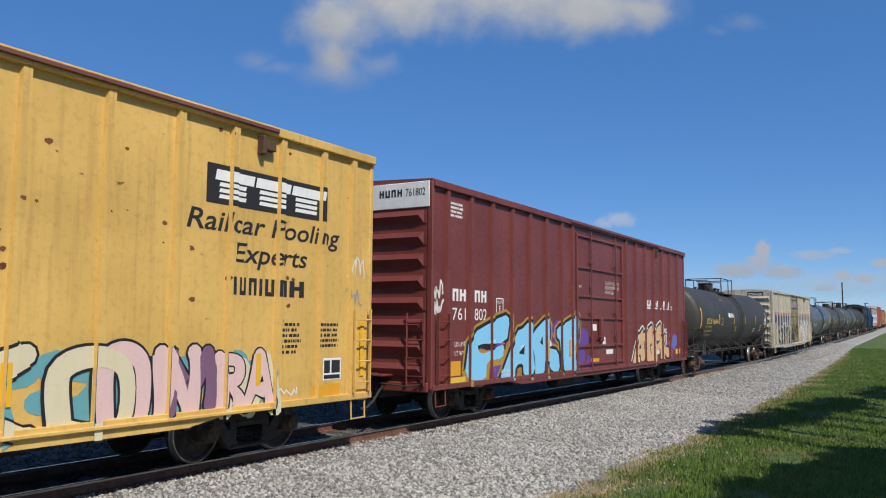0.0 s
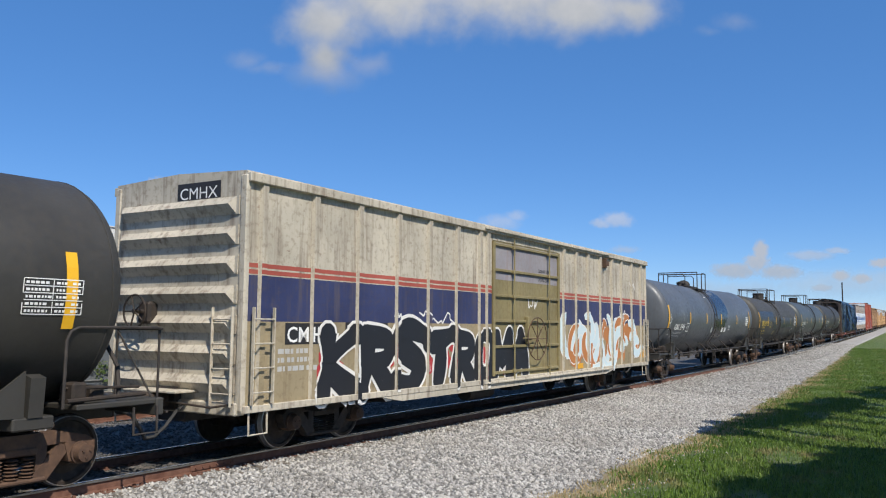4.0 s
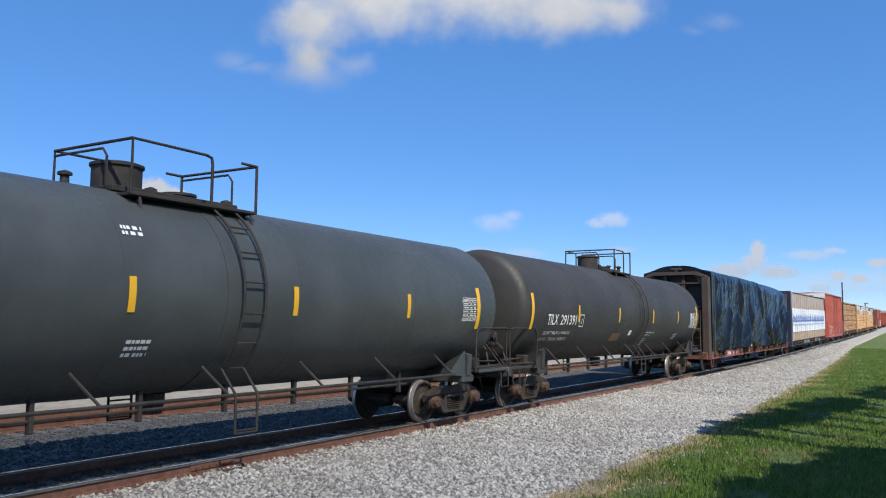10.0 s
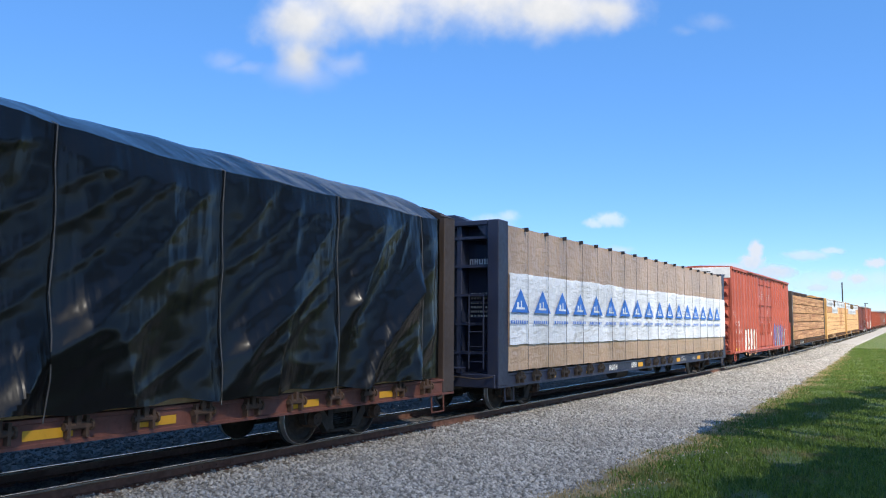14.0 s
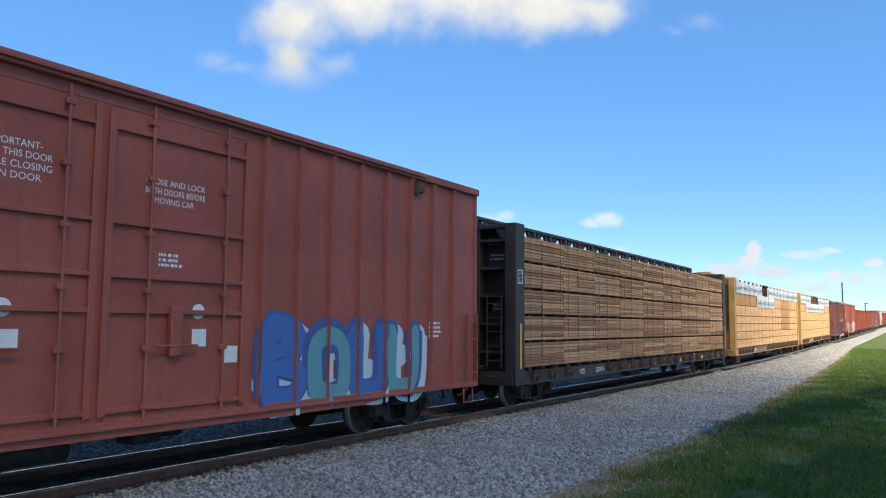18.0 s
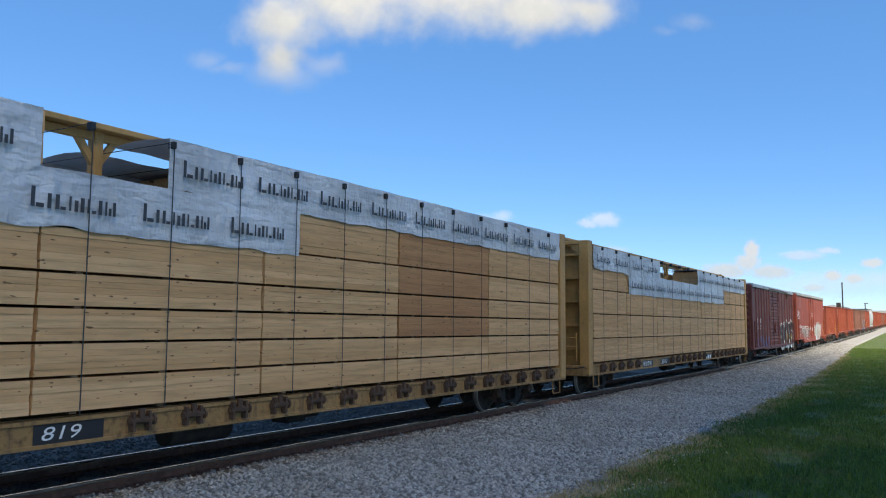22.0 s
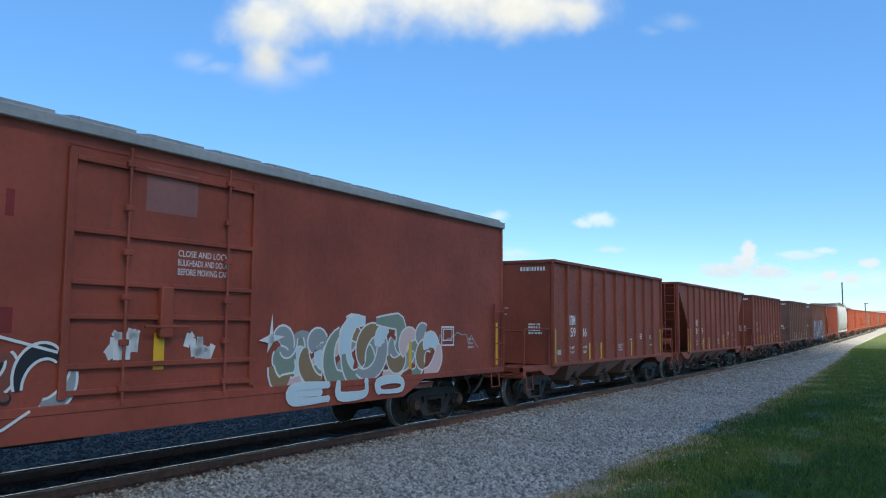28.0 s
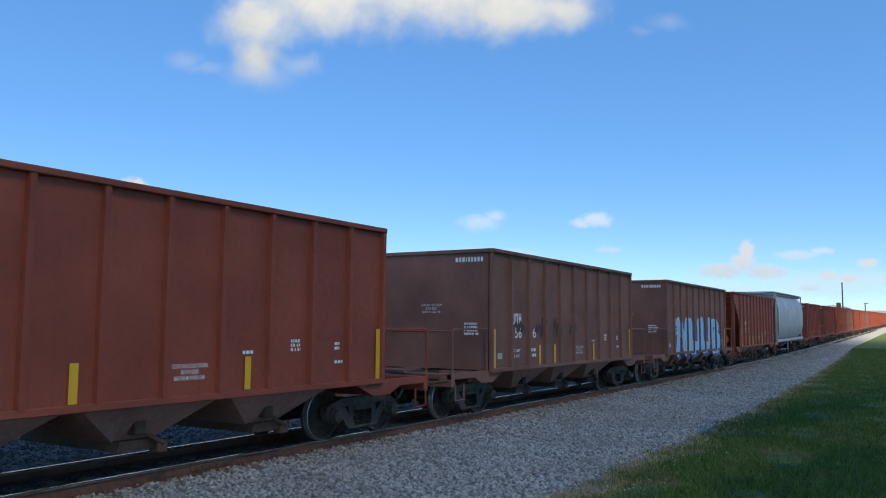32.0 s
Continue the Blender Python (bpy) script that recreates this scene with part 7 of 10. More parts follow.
letters(car, skin, "252207", X(-65.61), 2.1, 0.26, WHITE_P, 1.24, 0, 0.008, 0.012)
letters(car, skin, "LD LMT  205600 LB  93150 KG", X(-66.5), 1.94, 0.085, WHITE_P, 1.75, 0, 0, 0.012)
letters(car, skin, "LT WT   80400 LB  36550 KG", X(-66.6), 1.78, 0.085, WHITE_P, 1.75, 0, 0, 0.012)
decal("black_patch", [rect(X(-64.6), X(-64.1), 1.72, 1.95)], PATCH_BLACK, car, skin, 0.008)
decal("class_frame", ring(X(-63.3), 2.15, 0.28, 0.3, 0.025), WHITE_P, car, skin, 0.012)
tank_marks(car, skin, 9.0, [X(-66.9), X(-63.72), X(-60.65), X(-57.58), X(-54.36), X(-51.6)], 2.4, 0.5)
decal("test_panel", table(X(-52.3), 2.70, 0.6, 6, 5), WHITE_P, car, skin, 0.012)
decal("small_print", small_print(X(-60.7), 3.35, 0.4, 2, 0.05, 0.08, 4) + small_print(X(-60.6), 1.8, 0.4, 3, 0.05, 0.09, 6), WHITE_P, car, skin, 0.012)

# --- jet black tank car ---
C = -40.35
X = lambda u: u - C
car, skin = tank_car("black tank car with white lettering and yellow reflector strips", 17.5, 1.57, 2.57, TANK_JET, (-7.35, 7.3), (X(-40.72), X(-39.08)), X(-40.9), ladder_x=X(-39.47), dip=0.0, seed=6)
couple(car, C)
head_marks(car, head_face(17.5, 1.57, 2.57), "TILX 291391", 3.2, 204, WHITE_P)
letters(car, skin, "TILX", X(-47.55), 2.12, 0.29, WHITE_P, 0.68, 0, 0.008, 0.012)
letters(car, skin, "291391", X(-46.7), 2.12, 0.28, WHITE_P, 1.12, 0, 0.008, 0.012)
letters(car, skin, "LD LMT 208200 LB  94400 KG", X(-47.6), 1.85, 0.085, WHITE_P, 1.75, 0, 0, 0.012)
letters(car, skin, "LT WT   77800 LB  35300 KG", X(-47.7), 1.68, 0.085, WHITE_P, 1.75, 0, 0, 0.012)
decal("class_frame", ring(X(-45.19), 2.25, 0.32, 0.36, 0.025), WHITE_P, car, skin, 0.012)
letters(car, skin, "C", X(-45.25), 2.16, 0.13, WHITE_P, None, 0, 0, 0.012)
tank_marks(car, skin, 9.1, [X(-48.5), X(-45.43), X(-42.01), X(-38.43), X(-35.22), X(-32.4)], 2.35, 0.55)
decal("orange_panel", [rect(X(-42.3), X(-41.5), 1.6, 1.86)], decal_mat("brown orange panel", (0.2, 0.1, 0.03)), car, skin, 0.012)
decal("test_panel", table(X(-33.45), 2.65, 0.92, 7, 5) + small_print(X(-35.35), 1.76, 0.6, 3, 0.035, 0.08, 9), WHITE_P, car, skin, 0.012)
for r, (tx, tw) in enumerate((("MAXIMUM OPERATING PRESSURE FOR", 1.05), ("HEATER COILS 150 PSI", 0.66))):
    letters(car, skin, tx, X(-38.95), 1.84 - 0.1 * r, 0.055, WHITE_P, tw, 0, 0.006, 0.012)
decal("small_print", small_print(X(-38.95), 1.62, 0.5, 4, 0.03, 0.075, 9), WHITE_P, car, skin, 0.012)
decal("small_print", [rect(X(-40.75), X(-40.5), 1.78, 1.95)], WHITE_P, car, skin, 0.012)

# --- the load of a lumber car: bundles on both sides of the centre wall ---
def wood_mat(name, lo, hi, dark=(0.12, 0.06, 0.03)):
    m, nt, b = shader(name)
    v = coords(nt, (0.6, 6, 9))
    n = noise_tex(nt, v, 2.2, 7, 0.65)
    g = nt.nodes.new("ShaderNodeNewGeometry")
    oi = nt.nodes.new("ShaderNodeObjectInfo")
    r = node(nt, "Math", {0: node(nt, "Math", {0: g.outputs["Random Per Island"], 1: oi.outputs["Random"]}, operation="ADD").outputs[0]}, operation="FRACT").outputs[0]
    c = blend(nt, r, lo, hi)
    c = blend(nt, node(nt, "Math", {0: ramp(nt, n, 0.42, 0.72), 1: 0.6}, operation="MULTIPLY").outputs[0], c, [k * 0.55 for k in lo])
    kn = noise_tex(nt, coords(nt, (1.3, 1.3, 4.0)), 4.5, 1)
    c = blend(nt, ramp(nt, kn, 0.69, 0.715), c, dark)
    nt.links.new(c, b.inputs["Base Color"])
    b.inputs["Roughness"].default_value = 0.8
    bump(nt, b, n, 0.25, 0.004)
    return m


RED_WOOD = wood_mat("rough red cedar boards", (0.30, 0.13, 0.062), (0.72, 0.43, 0.22))
PINE = wood_mat("pale pine boards", (0.64, 0.355, 0.15), (0.77, 0.46, 0.22), (0.2, 0.1, 0.04))
PINE_ROSE = wood_mat("rosy pine boards", (0.46, 0.215, 0.085), (0.56, 0.285, 0.115), (0.2, 0.1, 0.04))
DUNNAGE = wood_mat("dunnage timber", (0.12, 0.07, 0.035), (0.2, 0.12, 0.06))
STRAP = rough_mat("dark strapping", (0.05, 0.045, 0.04), (0.11, 0.10, 0.09), 20, 0.5, 0.4)


def bundle(x0, x1, y0, y1, z0, z1, rows, rnd, ragged=0.0, cols=1):
    """Boards stacked in courses, each board an island of its own with its own ends."""
    s = Shape()
    hgt = (z1 - z0) / rows
    for r in range(rows):
        cuts = [x0] + sorted(rnd.uniform(x0 + 0.6, x1 - 0.6) for _ in range(cols - 1)) + [x1]
        for a, b in zip(cuts, cuts[1:]):
            e0, e1 = rnd.uniform(0, ragged), rnd.uniform(0, ragged)
            dy = rnd.uniform(0, 0.012 + ragged * 0.1)
            c0, c1, k = z0 + r * hgt + 0.0008, z0 + (r + 1) * hgt - 0.0008, min(0.012, hgt * 0.22)
            if ragged > 0.03:
                s.prism([(y0 + dy, c0 + k), (y0 + dy + k, c0), (y1 - dy - k, c0), (y1 - dy, c0 + k), (y1 - dy, c1 - k), (y1 - dy - k, c1), (y0 + dy + k, c1), (y0 + dy, c1 - k)], a + e0, b - e1, "x")
            else:
                s.box(a + e0, b - e1, y0 + dy, y1 - dy, c0, c1)
    return s


BOARDS = {}


def lumber_load(label, x0, x1, zs, lengths, mat, rows, ragged, seed, gap=0.05, top_skip=(), tint=None, tints=()):
    """zs: heights of the tiers' limits; lengths: shares of the bundle lengths along the car."""
    load = thing("lumber_load", label, "lumber", "lumber loads on the train")
    rnd = random.Random(seed)
    tot = sum(lengths)
    cuts = [x0]
    for q in lengths:
        cuts.append(cuts[-1] + (x1 - x0) * q / tot)
    for k, (a, b) in enumerate(zip(cuts, cuts[1:])):
        for t, (za, zb) in enumerate(zip(zs, zs[1:])):
            if (k, t) in top_skip:
                continue
            for sd in (-1, 1):
                ya, yb = sorted((sd * 1.555, sd * 0.3))
                j = rnd.uniform(-0.012, 0.012)
                m = tint if (k, t) in tints else mat
                if ragged > 0.03 and sd < 0:              # boards that can be told apart
                    low = Shape()
                    low.box(a + 0.1, b - 0.1, -1.2, -0.3, za + gap, zb - 0.01)
                    bd = part("bundle", low, m, load)
                    hgt = (zb - za - gap) / rows
                    for r in range(rows):
                        for p0, p1 in ([(a, b)] if rnd.random() < 0.8 else [(a, a + (b - a) * 0.42), (a + (b - a) * 0.42, b)]):
                            q = round(p1 - p0, 2)
                            if (q, rows) not in BOARDS:
                                w, hh, e = Shape(), hgt / 2 - 0.0015, 0.014
                                w.prism([(-0.18, e - hh), (e - 0.18, -hh), (0.18, -hh), (0.18, hh), (e - 0.18, hh), (-0.18, hh - e)], 0.016, q - 0.02, "x")
                                BOARDS[q, rows] = w.mesh("board", m)
                            part("board", BOARDS[q, rows], None, bd, at=pose(p0 + rnd.uniform(-0.03, 0.03), -1.375 + rnd.uniform(-0.012, 0.02), za + gap + (r + 0.5) * hgt, 0, rnd.uniform(-0.12, 0.12), 0))
                    continue
                bd = part("bundle", bundle(a + 0.012 + rnd.uniform(0, ragged), b - 0.012, ya + j, yb + j, za + gap, zb, rows, rnd, ragged), m, load)
                bd["kind"] = "stuff"
            for q in (0.15, 0.5, 0.85):
                s = Shape()
                xx = a + (b - a) * q
                s.box(xx - 0.045, xx + 0.045, -1.53, 1.53, za + 0.002, za + gap - 0.002)
                part("dunnage", s, DUNNAGE, load)
    return load, cuts


def straps(load, xs, y, z0, z1, mat, r=0.008, caps=True):
    for x in xs:
        s = Shape()
        s.box(x - r, x + r, -y - 0.006, -y, z0, z1)
        s.box(x - r, x + r, -y, y, z1 - 0.003, z1 + 0.006)
        s.box(x - r, x + r, y, y + 0.006, z0, z1)
        part("strap", s, mat, load)
        if caps:
            c = Shape()
            c.box(x - 0.03, x + 0.03, -y - 0.016, -y + 0.10, z1 - 0.09, z1 + 0.012, 0.008)
            part("edge_cap", c, BLACK_P, load)


def sheet(x0, x1, y, z0, z1, nx, nz, amp, seed, top=0.0, drape=0.0, yb=0.25, freq=1.0):
    """A wrinkled wrap over a load: hangs on the eye's side, turns over the top and runs to the middle."""
    noise.seed_set(seed)
    s = Shape()
    rows = [("s", k / nz) for k in range(nz + 1)] + [("t", k / 5) for k in range(1, 6)]
    n = len(rows)
    for i in range(nx + 1):
        u = i / nx
        x = x0 + (x1 - x0) * u
        lift = top * (noise.noise((x * 0.25, seed, 0)) + 0.6 * noise.noise((x * 0.9, seed, 5)))
        for kind, q in rows:
            if kind == "s":
                z = z0 + (z1 + lift - z0) * q
                w = amp * (noise.noise((x * 1.1 * freq + 0.8 * z, seed, z * 0.45)) + 0.5 * noise.noise((x * 3.1 * freq - 1.2 * z, seed, z * 1.1)) + 0.22 * noise.noise((x * 8 * freq + z * 3, seed, z * 3)))
                s.v.append((x, -y - abs(w) * (0.4 + 0.6 * math.sin(math.pi * min(1, q * 1.05))), z + (drape * noise.noise((x * 1.7, seed, 9)) if q == 0 else 0)))
            else:
                s.v.append((x, -y + (y - yb) * q, z1 + lift + 0.05 * math.sin(q * math.pi) + 0.03 * noise.noise((x * 2, q * 2, seed))))
    for i in range(nx):
        s.f += [(i * n + k, (i + 1) * n + k, (i + 1) * n + k + 1, i * n + k + 1) for k in range(n - 1)]
    return smooth(s)


def film_mat(name, col, rough, dents=0.5, spec=0.5, creases=0.0, folds=((1.6, 1.0, 5.0), (5.0, 1.0, 1.8))):
    m, nt, b = shader(name)
    v = coords(nt, (1, 1, 0.6))
    n = noise_tex(nt, v, 3.2, 6, 0.6)
    n2 = noise_tex(nt, v, 0.8, 3)
    nt.links.new(blend(nt, ramp(nt, n2, 0.35, 0.7), [k * 0.8 for k in col], [min(1, k * 1.15) for k in col]), b.inputs["Base Color"])
    b.inputs["Roughness"].default_value = rough
    b.inputs["Specular IOR Level"].default_value = spec
    if creases:                       # pulled folds running two ways
        hs = []
        for sc in folds:
            d = node(nt, "Math", {0: noise_tex(nt, coords(nt, sc), 0.9, 3, 0.5), 1: 0.5}, operation="SUBTRACT").outputs[0]
            hs.append(node(nt, "Math", {0: d}, operation="ABSOLUTE").outputs[0])
        bump(nt, b, node(nt, "Math", {0: hs[0], 1: hs[1]}, operation="ADD").outputs[0], creases, 0.25)
    else:
        bump(nt, b, n, dents, 0.03)
    return m


TARP = film_mat("black plastic tarpaulin", (0.0065, 0.0068, 0.0068), 0.24, 0.03, 0.3, 0.2, ((3.4, 1.0, 0.4), (1.6, 1.0, 0.9)))
WRAP_WHITE = film_mat("white lumber wrap", (0.72, 0.74, 0.76), 0.4, 0.55, 0.5, 0.35)
WRAP_GREY = film_mat("pale grey lumber wrap", (0.64, 0.655, 0.67), 0.42, 0.6, 0.5, 0.42)
WRAP_BLUE = decal_mat("blue print", (0.03, 0.16, 0.55), 0.45, 0.1)
CLEAR_TAN = film_mat("tan lumber under clear film", (0.44, 0.30, 0.20), 0.3, 0.3, 0.5, 0.25)
PRINT = decal_mat("charcoal print", (0.05, 0.05, 0.055), 0.5, 0.1)

# --- rusty flatcar under a black tarpaulin ---
C = -18.8
X = lambda u: u - C
car = centerbeam("rusty red centerbeam flatcar with tall brown bulkheads", 23.0, (-8.45, 8.45), RUST_DECK, BROWN_BULK, 0.95, 4.58, pockets=23, bulk_t=0.42, ztop=4.9, clear=((X(-26.9), X(-24.2)),), seed=7, hipped=True)
couple(car, C)
end_print("end_mark", bars(0, 0, [0.12, 0.12, 0.12, 0.12], 0.15, 0.05), WHITE_P, car, -11.04, -0.55, 4.12)
end_letters(car, -11.04, "600759", -0.52, 3.9, 0.15, WHITE_P, 0.66)
end_print("small_print", small_print(0, 0, 0.5, 4, 0.05, 0.1, 5), WHITE_P, car, -11.04, -0.6, 2.9)
flat = [(-12, 12, -1.55)]
sill = [(-12, 12, -1.577)]
for k, x in enumerate((-28.3, -16.6, -15.1, -12.2, -9.9, -21.0)):
    decal("yellow_plate", [rect(X(x), X(x) + 0.62, 0.7, 0.82)], ORANGE_BOX, car, flat, 0.01)
decal("red_panel", [rect(X(-26.9), X(-25.75), 0.64, 0.92), rect(X(-25.4), X(-24.3), 0.64, 0.92), rect(X(-20.5), X(-19.7), 0.66, 0.9), rect(X(-19.4), X(-18.6), 0.66, 0.9)],
      paint("pinkish red panel", (0.34, 0.06, 0.06), 0.6, 0.3), car, flat, 0.006)
decal("owner_mark", bars(X(-26.5), 0.71, [0.15, 0.14, 0.15, 0.14], 0.15, 0.04), WHITE_P, car, flat, 0.012)
letters(car, flat, "600759", X(-25.2), 0.71, 0.15, WHITE_P, 0.75, 0, 0, 0.012)
load = thing("tarped_load", "stack covered by wrinkled glossy black tarpaulin tied with cords", "tarpaulin load", "lumber loads on the train")
couple(load, C)
noise.seed_set(11)


def ridge(v):
    return (1 - min(1.0, abs(v) * 1.6)) ** 3


def tarp_y(x, z):
    """How far the sheet stands off the stack: slanting drapes, pinched folds, slack pockets near the foot."""
    sl = x + (4.7 - z) * (0.25 + 0.55 * noise.noise((x * 0.16, 2.0, 0)))
    low = min(1.0, max(0.0, (4.7 - z) / 2.2))
    w = 0.26 * abs(noise.noise((sl * 0.36, 7.0, z * 0.16)))
    w += 0.30 * low * ridge(noise.noise((sl * 0.42 + 0.15 * math.sin(z * 1.3), 3.0, z * 0.12)))
    w += 0.07 * (1.2 - low) * ridge(noise.noise((sl * 1.5, 13.0, z * 0.2)))
    w += 0.035 * ridge(noise.noise((sl * 1.3 - 1.4 * z, 17.0, z * 0.7)))
    w += 0.010 * ridge(noise.noise((x * 1.0, 23.0, z * 4.0)))
    pin = abs((x + 10.5) / 2.58 - round((x + 10.5) / 2.58)) * 2.58
    ends = min(1.0, max(0.0, (x + 10.97) / 0.9), max(0.0, (10.87 - x) / 0.9))
    return w * ends * (0.35 + 0.65 * min(1.0, pin / 0.35))


def shoulder(x):
    q = min(1.0, max(0.0, (x - 0.5) / 3.5))
    return 4.66 - 0.30 * q * q * (3 - 2 * q) + 0.07 * noise.noise((x * 0.45, 31.0, 0)) + 0.03 * noise.noise((x * 1.9, 37.0, 0))


def tarp(nx, nz, sd):
    s = Shape()
    n = nz + 9
    for i in range(nx + 1):
        x = -10.95 + 21.8 * i / nx
        zt = shoulder(x)
        hem = 1.0 + 0.10 * noise.noise((x * 1.3, 41.0, 0)) + (0.22 if -2.9 < x < -1.9 else 0)
        for k in range(nz + 1):
            z = hem + (zt - hem) * k / nz
            s.v.append((x, sd * (1.57 + tarp_y(x, z) * min(1.0, (zt + 0.12 - z) / 0.5)), z))
        for k in range(1, 9):
            q = k / 8
            rise = 5.0 - zt + 0.05 * noise.noise((x * 0.7, 43.0, 0))
            s.v.append((x, sd * (1.57 - 1.57 * q), zt + rise * math.sin(q * math.pi / 2) + 0.035 * noise.noise((x * 1.6 + q, q * 2.5, 47.0))))
    for i in range(nx):
        s.f += [(i * n + k, (i + 1) * n + k, (i + 1) * n + k + 1, i * n + k + 1) for k in range(n - 1)]
    return smooth(s)


part("tarpaulin", tarp(480, 56, -1), TARP, load, "wrinkled glossy black plastic sheet")
part("tarpaulin", tarp(60, 10, 1), TARP, load, "far side of the black plastic sheet")
b = Shape()
b.box(-10.8, 10.7, -1.5, 1.5, 0.96, 4.1)
part("lumber_block", b, PINE, load)
for xe in (-10.95, 10.85):
    b = Shape()
    n = 14
    for k in range(n + 1):
        for j in range(9):
            y = -1.6 + 3.2 * k / n
            crown = shoulder(xe) + (4.99 - shoulder(xe)) * math.sin(max(0.0, 1 - abs(y) / 1.57) * math.pi / 2)
            b.v.append((xe + 0.07 * noise.noise((k * 0.7, xe, j * 0.5)) * (j < 8), y, 1.0 + (crown - 1.0) * j / 8))
    for k in range(n):
        b.f += [(k * 9 + j, (k + 1) * 9 + j, (k + 1) * 9 + j + 1, k * 9 + j + 1) for j in range(8)]
    part("tarpaulin", smooth(b), TARP, load, "black plastic sheet over the load's end")
CORD = rough_mat("grey tie cord", (0.07, 0.066, 0.062), (0.13, 0.12, 0.11), 20, 0.8)
for k in range(9):
    x = -10.5 + k * 2.58
    s = Shape()
    zs = [0.9 + j * (shoulder(x) - 0.9) / 7 for j in range(8)]
    s.path([(x + 0.02 * math.sin(j * 2.0 + k), -1.595 - tarp_y(x, z) * min(1.0, (shoulder(x) + 0.12 - z) / 0.5), z) for j, z in enumerate(zs)] + [(x, -1.45, shoulder(x) + 0.06)], 0.009, 5)
    part("cord", s, CORD, load)
w = Shape()
w.prism([(X(-22.6), 1.02), (X(-20.7), 1.02), (X(-20.9), 1.2), (X(-21.7), 1.3)], -1.66, -1.6, "y")
part("bare_lumber", w, PINE, load, "pale lumber end bared under the sheet")

# --- navy bulkhead flatcar with printed white wrap ---
C = 6.3
X = lambda u: u - C
car = centerbeam("navy centerbeam flatcar with heavy end bulkheads", 23.2, (X(-3.2), X(15.25)), BLUE_BULK, BLUE_BULK, 0.93, 4.68, pockets=24, bulk_t=0.5, ztop=4.86, clear=((X(1.8), X(5.3)), (X(9.4), X(13.2))), seed=8)
couple(car, C)
end_print("end_mark", bars(0, 0, [0.1, 0.1, 0.12, 0.04, 0.08, 0.08, 0.08, 0.08], 0.14, 0.03), WHITE_P, car, -11.14, -0.52, 3.62)
end_print("small_print", small_print(0, 0, 0.6, 6, 0.05, 0.11, 6), WHITE_P, car, -11.14, -0.55, 2.85)
decal("number_plate", bars(X(2.1), 0.68, [0.14] * 4, 0.17, 0.05) + bars(X(4.2), 0.68, [0.14] * 3, 0.17, 0.05), WHITE_P, car, flat, 0.01)
letters(car, flat, "IH 11-5", X(10.3), 0.82, 0.09, WHITE_P, 0.5, 0, 0, 0.01)
letters(car, flat, "IL 73-0", X(10.3), 0.68, 0.09, WHITE_P, 0.55, 0, 0, 0.01)
letters(car, flat, "L 75-0", X(11.9), 0.7, 0.09, WHITE_P, 0.45, 0, 0, 0.01)
decal("frame_mark", ring(X(14.3), 0.76, 0.5, 0.28, 0.03), WHITE_P, car, flat, 0.012)
for x in (-2.5, 0.2, 4.9, 9.6, 12.7):
    decal("yellow_plate", [rect(X(x), X(x) + 0.5, 0.68, 0.83)], ORANGE_BOX, car, flat, 0.01)
load, cuts = lumber_load("stacked pine lumber under clear film with white printed wrap", -11.05, 11.05, [0.95, 1.55, 2.15, 2.75, 3.35, 3.95, 4.55], [1] * 6, PINE, 6, 0.02, 31, 0.04)
couple(load, C)
part("clear_wrap", sheet(-11.1, 11.2, 1.575, 0.98, 4.58, 200, 20, 0.035, 14, 0.03, 0.03), CLEAR_TAN, load, "tan lumber showing through clear film")
wz0, wz1 = 1.62, 3.35
part("white_wrap", sheet(-11.1, 11.45, 1.618, wz0, wz1, 240, 16, 0.028, 15, 0.05, 0.03, 1.6), WRAP_WHITE, load, "white printed plastic band")
for k in range(17):
    x = -10.6 + k * 1.27
    decal("printed_triangle", [[(x - 0.5, 2.42), (x + 0.5, 2.42), (x, 3.02)]], WRAP_BLUE, load, [(-12, 12, -1.668)], 0.002)
    decal("printed_slab", [rect(x - 0.24, x + 0.22, 2.5, 2.55), rect(x - 0.2, x - 0.1, 2.552, 2.68), rect(x + 0.0, x + 0.06, 2.552, 2.72)], WRAP_WHITE, load, [(-12, 12, -1.668)], 0.004)
    decal("printed_line", bars(x - 0.52, 2.14, [0.08, 0.07, 0.07, 0.06, 0.06, 0.07, 0.08, 0.06], 0.08, 0.05), WRAP_BLUE, load, [(-12, 12, -1.668)], 0.002)
straps(load, [-10.2 + k * 1.2 for k in range(18)], 1.672, 0.95, 4.6, STRAP)

RUST_G = decal_mat("rust red spray", (0.22, 0.06, 0.035), 0.55, 0.5)
TAN_D = decal_mat("brown spray", (0.28, 0.17, 0.08), 0.55, 0.5)
BLUE_D = decal_mat("mid blue spray", (0.06, 0.16, 0.42), 0.55, 0.3)
# --- red oxide high boxcar with twin doors ---
C = 29.1
X = lambda u: u - C
car, skin = boxcar("red oxide high-cube boxcar with twin doors and white graffiti", 18.8, 5.24, 0.72, RED_OXIDE, RED_OXIDE, RED_OXIDE,
                   [x - C for x in (20.0, 20.8, 21.6, 22.4, 23.2, 24.0, 24.8, 25.6, 26.4, 31.9, 32.7, 33.5, 34.3, 35.1, 35.9, 36.7, 37.5)], (26.64 - C, 31.59 - C), (-7.15, 7.15), end_top=WHITE_END, end_ribs=7, sill_drop=0.1, seed=9, post_w=0.09, bar_z=(0.92, 2.2, 2.66, 3.36, 4.6))
couple(car, C)
end_print("small_print", small_print(0, 0, 0.55, 1, 0.06, 0.1, 3), BLACK_P, car, -9.43, -0.1, 4.95)
